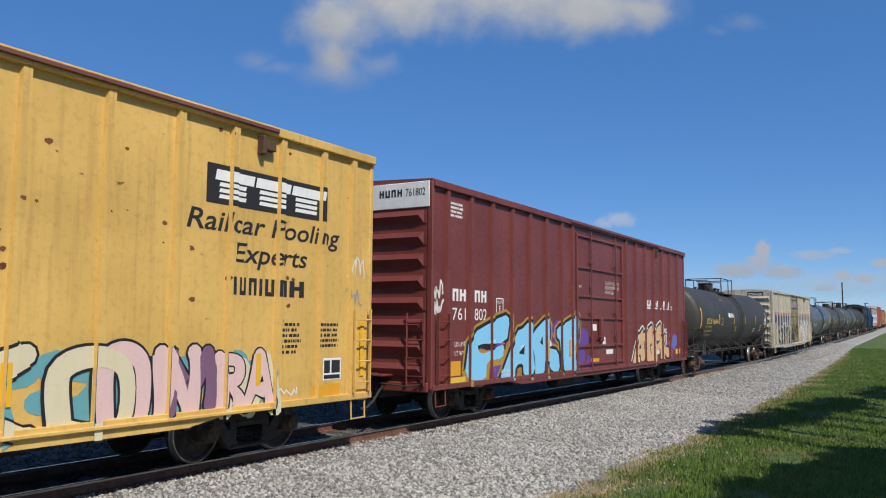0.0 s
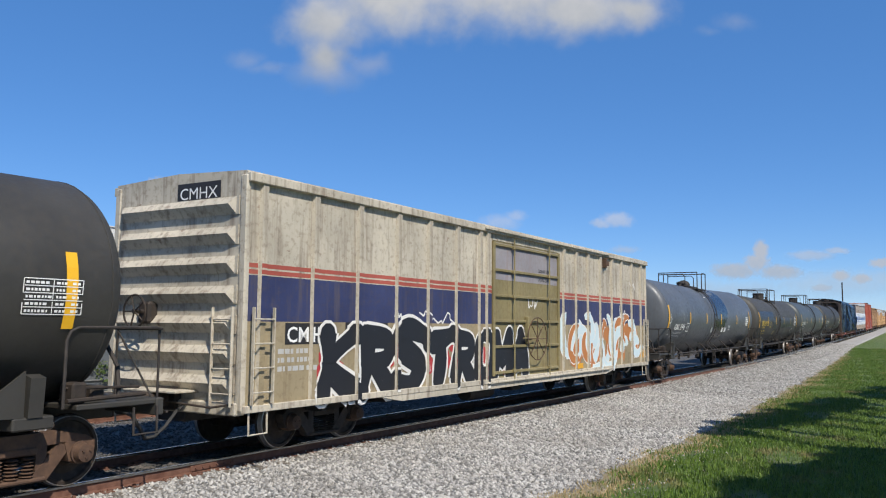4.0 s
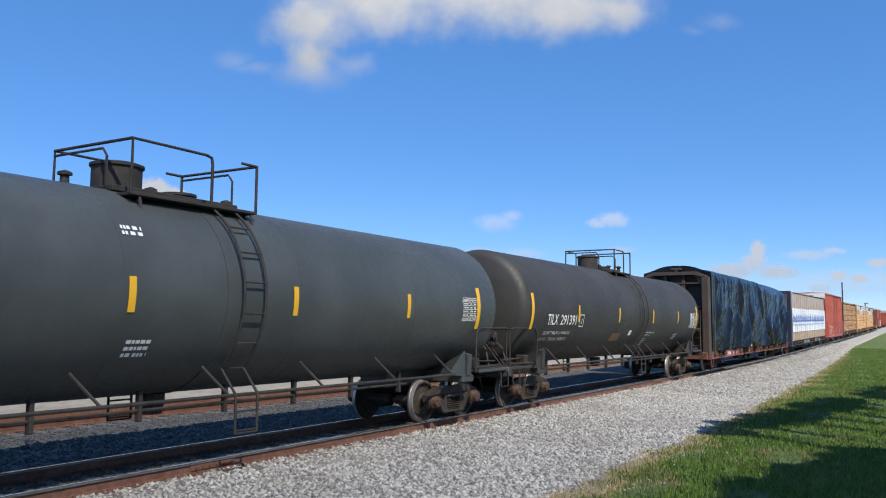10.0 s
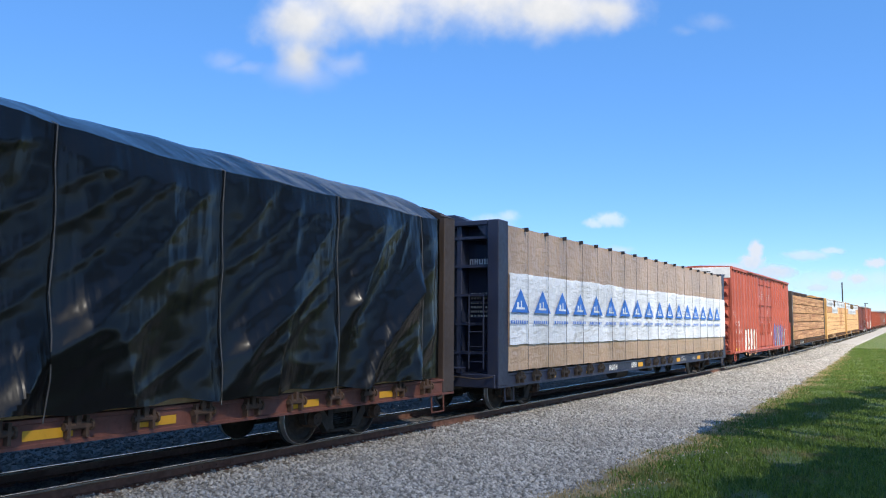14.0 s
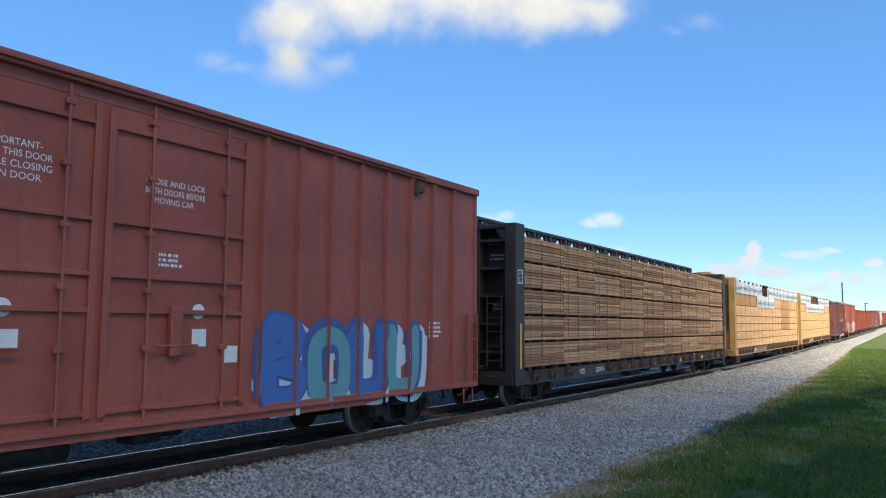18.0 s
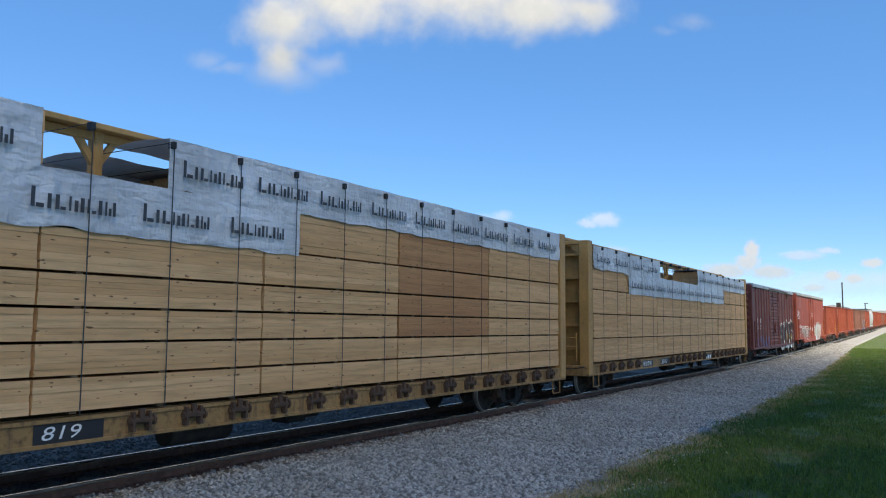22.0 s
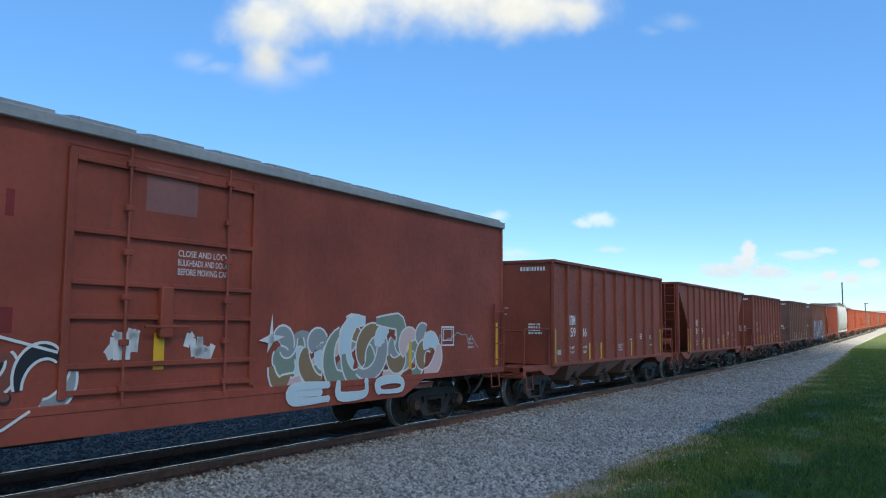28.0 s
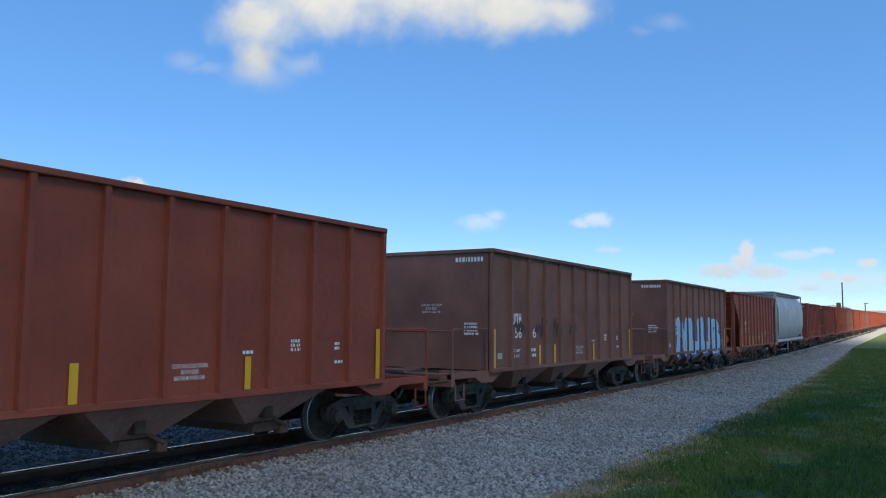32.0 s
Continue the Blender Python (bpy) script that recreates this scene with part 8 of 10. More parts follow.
end_letters(car, -9.43, "411150", -0.75, 4.72, 0.13, BLACK_P, 0.5)
end_print("small_print", small_print(0, 0, 0.4, 2, 0.05, 0.1, 5) + small_print(0, -0.5, 0.45, 2, 0.05, 0.1, 6), GREY_P, car, -9.53, 0.6, 4.0)
letters(car, skin, "AO", X(20.4), 2.12, 0.27, WHITE_P, 0.5, 0, 0.01)
letters(car, skin, "K", X(21.25), 2.12, 0.27, WHITE_P, 0.22, 0, 0.01)
letters(car, skin, "411", X(20.4), 1.72, 0.27, WHITE_P, 0.58, 0, 0.01)
letters(car, skin, "150", X(21.25), 1.72, 0.27, WHITE_P, 0.55, 0, 0.01)
letters(car, skin, "LD LMT", X(20.45), 1.3, 0.09, WHITE_P, 0.42)
letters(car, skin, "LT WT", X(20.45), 1.12, 0.09, WHITE_P, 0.4)
letters(car, skin, "205300", X(21.3), 1.3, 0.09, WHITE_P, 0.42)
letters(car, skin, "80700", X(21.35), 1.12, 0.09, WHITE_P, 0.36)
decal("service_panel", [rect(X(19.6), X(20.05), 0.98, 1.25)], ORANGE_BOX, car, skin)
decal("caution_plate", [rect(X(20.4), X(20.9), 0.82, 1.0)], YELLOW_P, car, skin, 0.01)
piece(car, skin, "PYNO", X(22.7), X(25.75), 0.78, 1.9, WHITE_G, BLACK_G, None, TAN_G, 0.3, 41, 0.12, "white sprayed graffiti letters")
piece(car, skin, "BOUU", X(31.9), X(36.2), 0.86, 2.0, [BLUE_D, TEAL_G], NAVY_G, ICE_G, ICE_G, 0.36, 42, 0.0, "blue and teal sprayed graffiti")
tag(car, skin, X(19.7), X(20.3), 2.5, 3.0, WHITE_G, 43, 0.03)
dskin = [(X(26.6), X(31.6), -1.545)]
for r, tx in enumerate(("-IMPORTANT-", "CLOSE THIS DOOR", "BEFORE CLOSING", "MAIN DOOR")):
    letters(car, dskin, tx, X(27.5) + (0.12 if r in (0, 3) else 0), 4.14 - 0.13 * r, 0.085, WHITE_P, 0.7 if r in (0, 3) else 0.95)
for r, tx in enumerate(("CLOSE AND LOCK", "BOTH DOORS BEFORE", "MOVING CAR")):
    letters(car, dskin, tx, X(29.75) + (0.15 if r == 2 else 0), 3.98 - 0.13 * r, 0.085, WHITE_P, 1.0 if r < 2 else 0.65)
decal("placard", [rect(X(27.9), X(28.15), 1.75, 2.0), rect(X(30.6), X(30.85), 1.75, 2.0), rect(X(31.2), X(31.45), 1.5, 1.75)], WHITE_P, car, dskin)
for x, z in ((27.95, 2.25), (30.7, 2.25)):
    decal("white_disc", [disc(X(x), z, 0.11, 14)], WHITE_P, car, dskin)
letters(car, skin, "286K", X(21.95), 1.36, 0.11, WHITE_P, 0.28)
decal("small_print", small_print(X(36.6), 2.1, 0.5, 4, 0.05, 0.09, 3) + small_print(X(30.0), 3.0, 0.4, 3, 0.04, 0.07, 4), WHITE_P, car, skin)

# --- charcoal centerbeam with rough reddish lumber ---
C = 51.7
X = lambda u: u - C
car = centerbeam("charcoal centerbeam flatcar with open top truss", 22.55, (-9.25, 9.3), CHAR_BULK, CHAR_BULK, 0.93, 4.70, pockets=20, bulk_t=0.5, ztop=5.06, clear=((X(44.2), X(46.7)),), seed=10, lattice=True)
couple(car, C)
end_letters(car, -10.815, "20019", -0.55, 4.2, 0.17, WHITE_P, 0.62)
end_print("small_print", small_print(0, 0, 0.5, 2, 0.05, 0.1, 7) + small_print(0.1, -1.3, 0.3, 2, 0.05, 0.1, 8), GREY_P, car, -10.815, -0.6, 3.9)
letters(car, flat, "MDS", X(44.5), 0.68, 0.16, WHITE_P, 0.42, 0, 0, 0.012)
letters(car, flat, "20019", X(45.75), 0.68, 0.16, WHITE_P, 0.7, 0, 0, 0.012)
decal("black_panel", [rect(X(44.3), X(45.0), 0.64, 0.9), rect(X(45.65), X(46.55), 0.64, 0.9)], BLACK_P, car, flat, 0.006)
for x in (42.5, 48.8, 51.2, 54.6, 58.2, 61.0):
    decal("yellow_plate", [rect(X(x), X(x) + 0.5, 0.7, 0.82)], YELLOW_P, car, flat, 0.01)
decal("frame_mark", ring(X(56.9), 0.78, 0.45, 0.34, 0.03), WHITE_P, car, flat, 0.01)
decal("class_frame", ring(-11.05, 3.33, 0.28, 0.36, 0.03), WHITE_P, car, [(-12, 12, -1.585)], 0.01)
letters(car, [(-12, 12, -1.585)], "C", -11.12, 3.2, 0.13, WHITE_P, None, 0, 0, 0.01)
letters(car, [(-12, 12, -1.585)], "PLATE", -11.17, 3.39, 0.06, WHITE_P, 0.23, 0, 0, 0.01)
for x in (-11.02, 11.02):
    decal("reflector", [rect(x - 0.05, x + 0.05, 1.0, 2.15)], REFLECT, car, [(-12, 12, -1.585)], 0.01)
load, cuts = lumber_load("bundles of rough reddish cedar boards strapped in five tiers", -10.75, 10.75, [0.96, 1.65, 2.34, 3.02, 3.71, 4.40], [1.02, 1.0, 0.95, 1.0, 1.0, 1.0, 1.0, 0.95, 1.02], RED_WOOD, 8, 0.045, 51, 0.06)
couple(load, C)
rnd = random.Random(52)
for k, (a, b) in enumerate(zip(cuts, cuts[1:])):
    straps(load, [a + (b - a) * q for q in (0.12, 0.42, 0.9)], 1.575, 0.96, 4.41, rough_mat("green steel strap", (0.06, 0.07, 0.03), (0.14, 0.14, 0.07), 20, 0.5) if k == 0 else bpy.data.materials["green steel strap"], 0.007, False)


# --- two ochre centerbeams with pale pine ---
def ochre_load(label, xs0, xs1, tiers, lengths, rows, wraps, seed, skip=(), tints=()):
    load, cuts = lumber_load(label, xs0, xs1, tiers, lengths, PINE, rows, 0.012, seed, 0.035, skip, PINE_ROSE, tints)
    for k, (x0, x1, z0, z1) in enumerate(wraps):
        for sd in (-1, 1):
            q = sheet(x0, x1, 1.572, z0, z1, max(8, int((x1 - x0) * 16)), 14, 0.055, seed + k, 0.04, 0.06, 0.32, 1.6)
            if sd > 0:
                q.v = [(a, -b, c) for a, b, c in q.v]
            part("wrap", q, WRAP_GREY, load, "pale grey plastic wrap with dark print")
        n = max(1, int((x1 - x0) / 1.38))
        for j in range(n):
            xx = x0 + 0.2 + j * (x1 - x0 - 0.2) / n
            decal("printed_bars", [rect(xx + a, xx + a + w, z0 + 0.22, z0 + 0.22 + q) for a, w, q in ((0, 0.05, 0.24), (0.06, 0.1, 0.05), (0.2, 0.05, 0.18), (0.3, 0.05, 0.18), (0.36, 0.07, 0.04), (0.47, 0.03, 0.18), (0.54, 0.05, 0.14), (0.62, 0.05, 0.18), (0.71, 0.03, 0.18), (0.77, 0.06, 0.04), (0.86, 0.05, 0.18), (0.95, 0.03, 0.18), (1.0, 0.04, 0.1), (1.06, 0.04, 0.18))], PRINT, load, [(-13, 13, -1.63)], 0.004)
    return load, cuts


C = 76.6
X = lambda u: u - C
car = centerbeam("ochre yellow centerbeam flatcar with riveted end columns", 23.2, (-9.45, 9.25), GOLD_SILL, GOLD_BULK, 0.93, 4.70, pockets=26, bulk_t=0.34, ztop=5.02, clear=((X(69.6), X(74.1)),), seed=11, open_end=True)
couple(car, C)
end_print("end_mark", bars(0, 0, [0.1] * 6, 0.13, 0.03), BLACK_P, car, -11.24, -0.5, 4.15)
decal("black_panel", [rect(X(69.7), X(71.1), 0.62, 0.9), rect(X(71.6), X(72.5), 0.62, 0.9), rect(X(73.1), X(74.0), 0.62, 0.9)], BLACK_P, car, flat, 0.006)
decal("owner_mark", bars(X(69.85), 0.68, [0.16, 0.16, 0.16, 0.18], 0.16, 0.08), WHITE_P, car, flat, 0.012)
letters(car, flat, "363", X(71.75), 0.68, 0.16, WHITE_P, 0.5, 0.2, 0, 0.012)
letters(car, flat, "819", X(73.2), 0.68, 0.16, WHITE_P, 0.5, 0.2, 0, 0.012)
load, _ = ochre_load("pale pine lumber in seven tiers, top tier in grey wrap", -11.1, 11.2, [0.96, 1.4, 1.82, 2.25, 2.68, 3.24, 3.93, 4.62], [1.1, 1, 1, 1, 1, 1.1], 5,
                     [(-11.1, X(73.0), 3.9, 4.66), (X(74.8), 11.2, 3.92, 4.66), (X(71.17), X(77.4), 3.22, 3.95)], 61, {(2, 6)}, {(0, 5), (1, 5), (4, 3), (4, 4), (4, 2), (4, 5)})
couple(load, C)
straps(load, [-10.3 + k * 1.22 for k in range(18)], 1.625, 0.95, 4.6, STRAP, 0.007)

C = 101.3
X = lambda u: u - C
car = centerbeam("ochre yellow centerbeam flatcar with exposed arched truss", 22.85, (-9.3, 9.3), GOLD_SILL, GOLD_BULK, 0.93, 4.72, pockets=26, bulk_t=0.34, ztop=5.02, clear=((X(94.8), X(98.3)), (X(103.5), X(104.9))), seed=12, open_end=True)
couple(car, C)
end_print("end_mark", bars(0, 0, [0.1] * 5, 0.13, 0.03), BLACK_P, car, -11.06, -0.5, 4.15)
decal("black_panel", [rect(X(94.9), X(96.1), 0.62, 0.9), rect(X(97.0), X(98.2), 0.62, 0.9)], BLACK_P, car, flat, 0.006)
decal("owner_mark", bars(X(95.0), 0.68, [0.16, 0.16, 0.16, 0.16], 0.16, 0.08), WHITE_P, car, flat, 0.012)
letters(car, flat, "3847", X(97.1), 0.68, 0.16, WHITE_P, 0.8, 0.2, 0, 0.012)
decal("logo_panel", [rect(X(103.6), X(104.8), 0.6, 0.86)], BLACK_P, car, flat, 0.006)
decal("logo_slab", [[(X(103.75) + k * 0.34, 0.65), (X(103.95) + k * 0.34, 0.65), (X(104.02) + k * 0.34, 0.81), (X(103.75) + k * 0.34, 0.81)] for k in range(3)], WHITE_P, car, flat, 0.012)
decal("frame_mark", [rect(X(107.3), X(107.8), 0.6, 0.9)], BLACK_P, car, flat, 0.006)
decal("frame_ink", ring(X(107.55), 0.75, 0.46, 0.28, 0.03), WHITE_P, car, flat, 0.012)
load, _ = ochre_load("large pale pine bundles with grey wrapped upper tiers", -11.0, 11.0, [0.96, 1.7, 2.46, 3.22, 3.93, 4.56], [1, 1.1, 1, 1.1, 1, 1, 1], 16,
                     [(-11.0, X(97.1), 3.88, 4.58), (X(102.5), 11.0, 3.88, 4.58), (X(93.5), X(107.4), 3.2, 3.93)], 71, {(2, 4), (3, 4)})
couple(load, C)
straps(load, [-10.3 + k * 1.25 for k in range(17)], 1.625, 0.95, 4.58, STRAP, 0.007)

# --- dark oxide boxcar with ribbed panels and a silver roof edge ---
C = 122.35
X = lambda u: u - C
car, skin = boxcar("dark red ribbed boxcar with pale roof and black-and-white graffiti", 15.75, 4.56, 0.78, DARK_OXIDE, DARK_OXIDE, SILVER_ROOF,
                   [x - C for x in (115.6, 116.5, 117.4, 118.3, 119.2, 120.1, 124.0, 125.2, 126.4, 127.5, 128.6, 129.6)], (120.3 - C, 123.9 - C), (-6.4, 6.4), end_ribs=9, sill_drop=0.1, seed=13, roof_ribs=9)
couple(car, C)
for k in range(16):
    s = Shape()
    z = 1.05 + k * 0.21
    s.prism([(-1.545, z), (-1.59, z + 0.05), (-1.59, z + 0.11), (-1.545, z + 0.15)], 120.45 - C, 123.75 - C, "x")
    part("door_rib", s, DARK_OXIDE, car)
decal("owner_mark", bars(X(115.9), 2.3, [0.22], 0.3, 0.05) + bars(X(116.75), 2.3, [0.2, 0.2], 0.3, 0.05), WHITE_P, car, skin)
letters(car, skin, "138", X(115.8), 1.95, 0.26, WHITE_P, 0.45)
letters(car, skin, "21", X(116.8), 1.95, 0.26, WHITE_P, 0.35)
piece(car, skin, "SMOPE", X(124.3), X(129.5), 0.92, 2.2, BLACK_G, WHITE_G, GREY_G, ICE_G, 0.5, 53, 0.1, "black sprayed graffiti with white edge", 1.4)
decal("placard", [rect(X(127.95), X(128.4), 1.35, 1.75)], BLACK_P, car, skin, 0.019)
decal("placard_ink", ring(X(128.17), 1.55, 0.4, 0.36, 0.025) + [rect(X(128.0), X(128.34), 1.53, 1.56)], WHITE_P, car, skin, 0.021)
decal("green_card", [rect(X(128.42), X(128.66), 1.2, 1.38)], decal_mat("lime green card", (0.25, 0.6, 0.08), 0.5, 0.2), car, skin, 0.021)
piece(car, skin, "VUV", X(115.7), X(119.9), 0.82, 1.5, NAVY_G, GREY_G, NAVY_G, None, 0.14, 54, 0.0, "faded blue sprayed graffiti")
reflectors(car, skin, [X(124.1), X(127.3), X(129.35)], 1.05, 0.5, 0.1)

# --- brick red smooth boxcar with a stepped silver roof ---
C = 141.83
X = lambda u: u - C
car, skin = boxcar("brick red smooth-sided boxcar with pale corrugated roof edge and graffiti", 19.0, 4.61, 0.98, BRICK_OXIDE, BRICK_OXIDE, DULL_ROOF,
                   [], (140.2 - C, 143.36 - C), (-7.38, 7.33), end_ribs=9, seed=14, roof_ribs=17, sill_drop=0.3, low_roof=0.22, bar_z=(1.18, 1.5, 2.12, 2.55, 3.2, 4.1), eave_mat=DULL_ROOF, track=False)
couple(car, C)
letters(car, skin, "BAEX 234", X(133.7), 1.88, 0.25, WHITE_P, 1.42, 0, 0.014)
for r, (tx, nm) in enumerate((("LD LMT", "182500"), ("LT WT", "80500"))):
    letters(car, skin, tx, X(133.72), 1.35 - 0.15 * r, 0.085, WHITE_P, 0.36, 0, 0.004)
    letters(car, skin, nm, X(134.45), 1.35 - 0.15 * r, 0.085, WHITE_P, 0.42 - 0.04 * r, 0, 0.004)
letters(car, skin, "Die Gedanken", X(134.0), 1.58, 0.15, GREY_G, 1.15, 0.25, 0.0, 0.006, "thin hand-sprayed words")
letters(car, skin, "Sind Frei", X(134.75), 1.42, 0.14, GREY_G, 0.72, 0.25, 0.0, 0.006, "thin hand-sprayed words")
low_skin = [(X(132), X(136.1), -1.555), (X(136.1), X(147.6), -1.626), (X(147.6), X(152), -1.555)]
rim = [[(X(135.62), 0.98), (X(136.4), 0.7), (X(140.15), 0.7), (X(140.2), 1.72), (X(139.2), 2.0), (X(137.1), 1.93), (X(135.72), 2.02)]]
wild(car, skin, X(135.8), X(140.0), 1.1, 1.92, [GREY_G, BLACK_G, TAN_D, BRICK_OXIDE, BLACK_G, PINK_G, RUST_G], WHITE_G, BLACK_G, 55, 30, 0.17, "brown, grey and black sprayed graffiti with white edges")
piece(car, skin, "EREK", X(136.2), X(139.7), 1.2, 1.7, [GREY_G, TAN_D, PINK_G, RUST_G], BLACK_G, None, None, 0.1, 55, 0.0, "muddled grey and brown graffiti letters", 1.5)
decal("graffiti_rim", [q for (ax, az), (bx, bz) in zip(rim[0], rim[0][1:] + rim[0][:1]) if az > 0.9 and bz > 0.9 for q in ([(ax, az - 0.018), (bx, bz - 0.018), (bx, bz + 0.018), (ax, az + 0.018)],)], WHITE_G, car, skin, 0.022, "white sprayed rim round graffiti")
tag(car, low_skin, X(136.3), X(140.0), 0.72, 1.06, WHITE_G, 71, 0.035)
wild(car, skin, X(143.75), X(148.3), 1.12, 2.15, [GREEN_G, GREY_G, TAN_D, ICE_G, PINK_G], WHITE_G, GREY_G, 56, 30, 0.3, "sage, brown and grey sprayed graffiti")
piece(car, low_skin, "EUO", X(144.0), X(147.3), 0.8, 1.06, ICE_G, WHITE_G, GREY_G, None, 0.1, 58, 0.0, "lower edge of pale sprayed graffiti")
decal("star", [[(X(143.6), 1.62), (X(143.74), 1.8), (X(143.7), 2.25), (X(143.63), 1.8)], [(X(143.42), 1.82), (X(143.68), 1.77), (X(143.98), 1.88), (X(143.68), 1.92)]], WHITE_G, car, skin, 0.03)
for k, (tx0, tx1, tz0, tz1, th) in enumerate(((132.75, 133.3, 2.75, 3.1, 0.035), (133.2, 134.2, 2.75, 3.35, 0.055), (133.4, 134.4, 2.5, 2.85, 0.045), (133.3, 134.3, 2.9, 3.3, 0.04))):
    tag(car, skin, X(tx0), X(tx1), tz0, tz1, WHITE_G, 57 + k, th)
tag(car, skin, X(148.5), X(150.4), 1.55, 1.95, GREY_G, 77, 0.025)
FADED = paint("faded patch", (0.29, 0.11, 0.09), 0.65, 0.2)
TOUCH = paint("deep red touch-up paint", (0.2, 0.018, 0.014), 0.85, 0.1)
decal("faded_patch", [rect(X(134.1), X(135.1), 3.5, 4.42)], FADED, car, skin, 0.002)
decal("faded_patch", [rect(X(141.35), X(142.2), 3.6, 4.2)], FADED, car, skin, 0.002)
for tx, tz, tw, th in ((134.5, 3.9, 0.16, 0.2), (135.66, 3.45, 0.09, 1.0), (136.55, 2.6, 0.2, 0.32), (137.55, 3.0, 0.13, 0.55), (139.5, 3.3, 0.1, 0.32), (138.5, 3.6, 0.08, 0.3), (139.15, 1.95, 0.5, 0.3)):
    decal("touch_up", [rect(X(tx), X(tx + tw), tz, tz + th)], TOUCH, car, skin, 0.002)
dskin = [(X(140.0), X(143.5), -1.545)]
for r, tx in enumerate(("CLOSE AND LOCK", "BULKHEADS AND DOOR", "BEFORE MOVING CAR")):
    letters(car, dskin, tx, X(141.9), 3.02 - 0.13 * r, 0.09, WHITE_P, 0.9)
tag(car, dskin, X(140.85), X(141.35), 1.55, 2.0, WHITE_G, 81, 0.12)
tag(car, dskin, X(142.1), X(142.6), 1.55, 1.95, WHITE_G, 82, 0.1)
decal("placard", [rect(X(140.95), X(141.2), 1.6, 1.85)], WHITE_P, car, dskin, 0.01)
decal("yellow_card", [rect(X(141.55), X(141.72), 1.45, 1.95)], REFLECT, car, dskin, 0.01)
decal("placard_frame", ring(X(148.9), 1.85, 0.5, 0.42, 0.03) + ring(X(148.9), 1.88, 0.36, 0.26, 0.02), WHITE_P, car, skin, 0.01)
decal("small_print", small_print(X(133.4), 1.55, 0.9, 2, 0.09, 0.2, 3) + small_print(X(149.75), 1.75, 0.28, 3, 0.05, 0.09, 4), GREY_P, car, skin)
reflectors(car, skin, [X(132.7), X(147.5)], 1.2, 0.55, 0.1)
reflectors(car, skin, [X(151.05)], 1.15, 1.0, 0.1)

# --- open hoppers ---
HOPPERS = []


def hopper_marks(car, skin, h, top, low, seed, reflect=(0.05, 0.272, 0.368, 0.655, 0.97)):
    bays = [(a, b) for a, b, y in skin if y > -1.58 and b - a > 0.3]
    a, b = [q for q in bays if q[0] > -h + 0.7][0]
    c, d = [q for q in bays if q[0] > a + 0.1][0]
    w = min(0.5, b - a - 0.14)
    decal("owner_mark", bars(a + 0.06, 2.12, [w * 0.28] * 3, 0.27, w * 0.08), WHITE_P, car, skin)
    letters(car, skin, top, a + 0.08, 1.77, 0.27, WHITE_P, w, 0, 0.012)
    letters(car, skin, low, c + 0.07, 1.77, 0.27, WHITE_P, w * 0.75, 0, 0.012)
    letters(car, skin, "LD LMT", a + 0.1, 1.42, 0.08, WHITE_P, w * 0.8, 0, 0.012)
    letters(car, skin, "LT WT", a + 0.1, 1.28, 0.08, WHITE_P, w * 0.76, 0, 0.012)
    if top == "159":
        letters(car, skin, "200700", c + 0.07, 1.42, 0.08, WHITE_P, w * 0.8, 0, 0.012)
        letters(car, skin, "62300", c + 0.08, 1.28, 0.08, WHITE_P, w * 0.68, 0, 0.012)
    decal("small_print", ([] if top == "159" else small_print(c + 0.08, 1.42, 0.38, 2, 0.08, 0.14, seed)) + small_print(-h + 2 * h * 0.645, 1.62, 0.25, 1, 0.05, 0.08, seed + 4) + small_print(-h + 2 * h * 0.75, 1.78, 0.25, 3, 0.05, 0.07, seed + 2) + small_print(-h + 2 * h * 0.86, 1.72, 0.16, 2, 0.05, 0.08, seed + 3) + small_print(-h + 2 * h * 0.86, 1.4, 0.3, 1, 0.05, 0.08, seed + 3), WHITE_P, car, skin)
    end_print("end_mark", bars(0, 0, [0.07, 0.06, 0.07, 0.03, 0.06, 0.05, 0.06, 0.06, 0.06], 0.11, 0.03), WHITE_P, car, -h, -0.6, 3.62)
    e = [q for q in bays if q[0] > -h + 2 * h * 0.47][0][0] + 0.1
    for r, (tx, tw, tq) in enumerate((("CLOSE AND LOCK DOORS", 0.62, 0.0), ("BOTH SIDES", 0.3, 0.16), ("BEFORE MOVING CAR", 0.53, 0.045))):
        letters(car, skin, tx, e + tq, 1.45 - 0.085 * r, 0.06, WHITE_P, tw, 0, 0.008)
        if h < 5:
            end_letters(car, -h, tx, 0.4 - tq, 2.55 - 0.085 * r, 0.055, WHITE_P, tw)
    if h < 5:
        end_print("small_print", small_print(1.25, -0.45, 0.42, 4, 0.05, 0.08, seed + 6), WHITE_P, car, -h, 0.4, 2.55)
    else:
        g = [q for q in bays if q[0] > -h + 2 * h * 0.64][0][0] + 0.14
        letters(car, skin, "CU FT 2700", g, 1.5, 0.06, WHITE_P, 0.34, 0, 0.008)
    decal("card_holder", [rect(-h + 0.38, -h + 0.62, 1.28, 1.42)], GREY_P, car, skin)
    reflectors(car, skin, [-h + 2 * h * q for q in reflect[1:-1]], 1.08, 0.5, 0.12)
    reflectors(car, skin, [-h + 0.2, h - 0.16], 1.02, 0.98, 0.12)


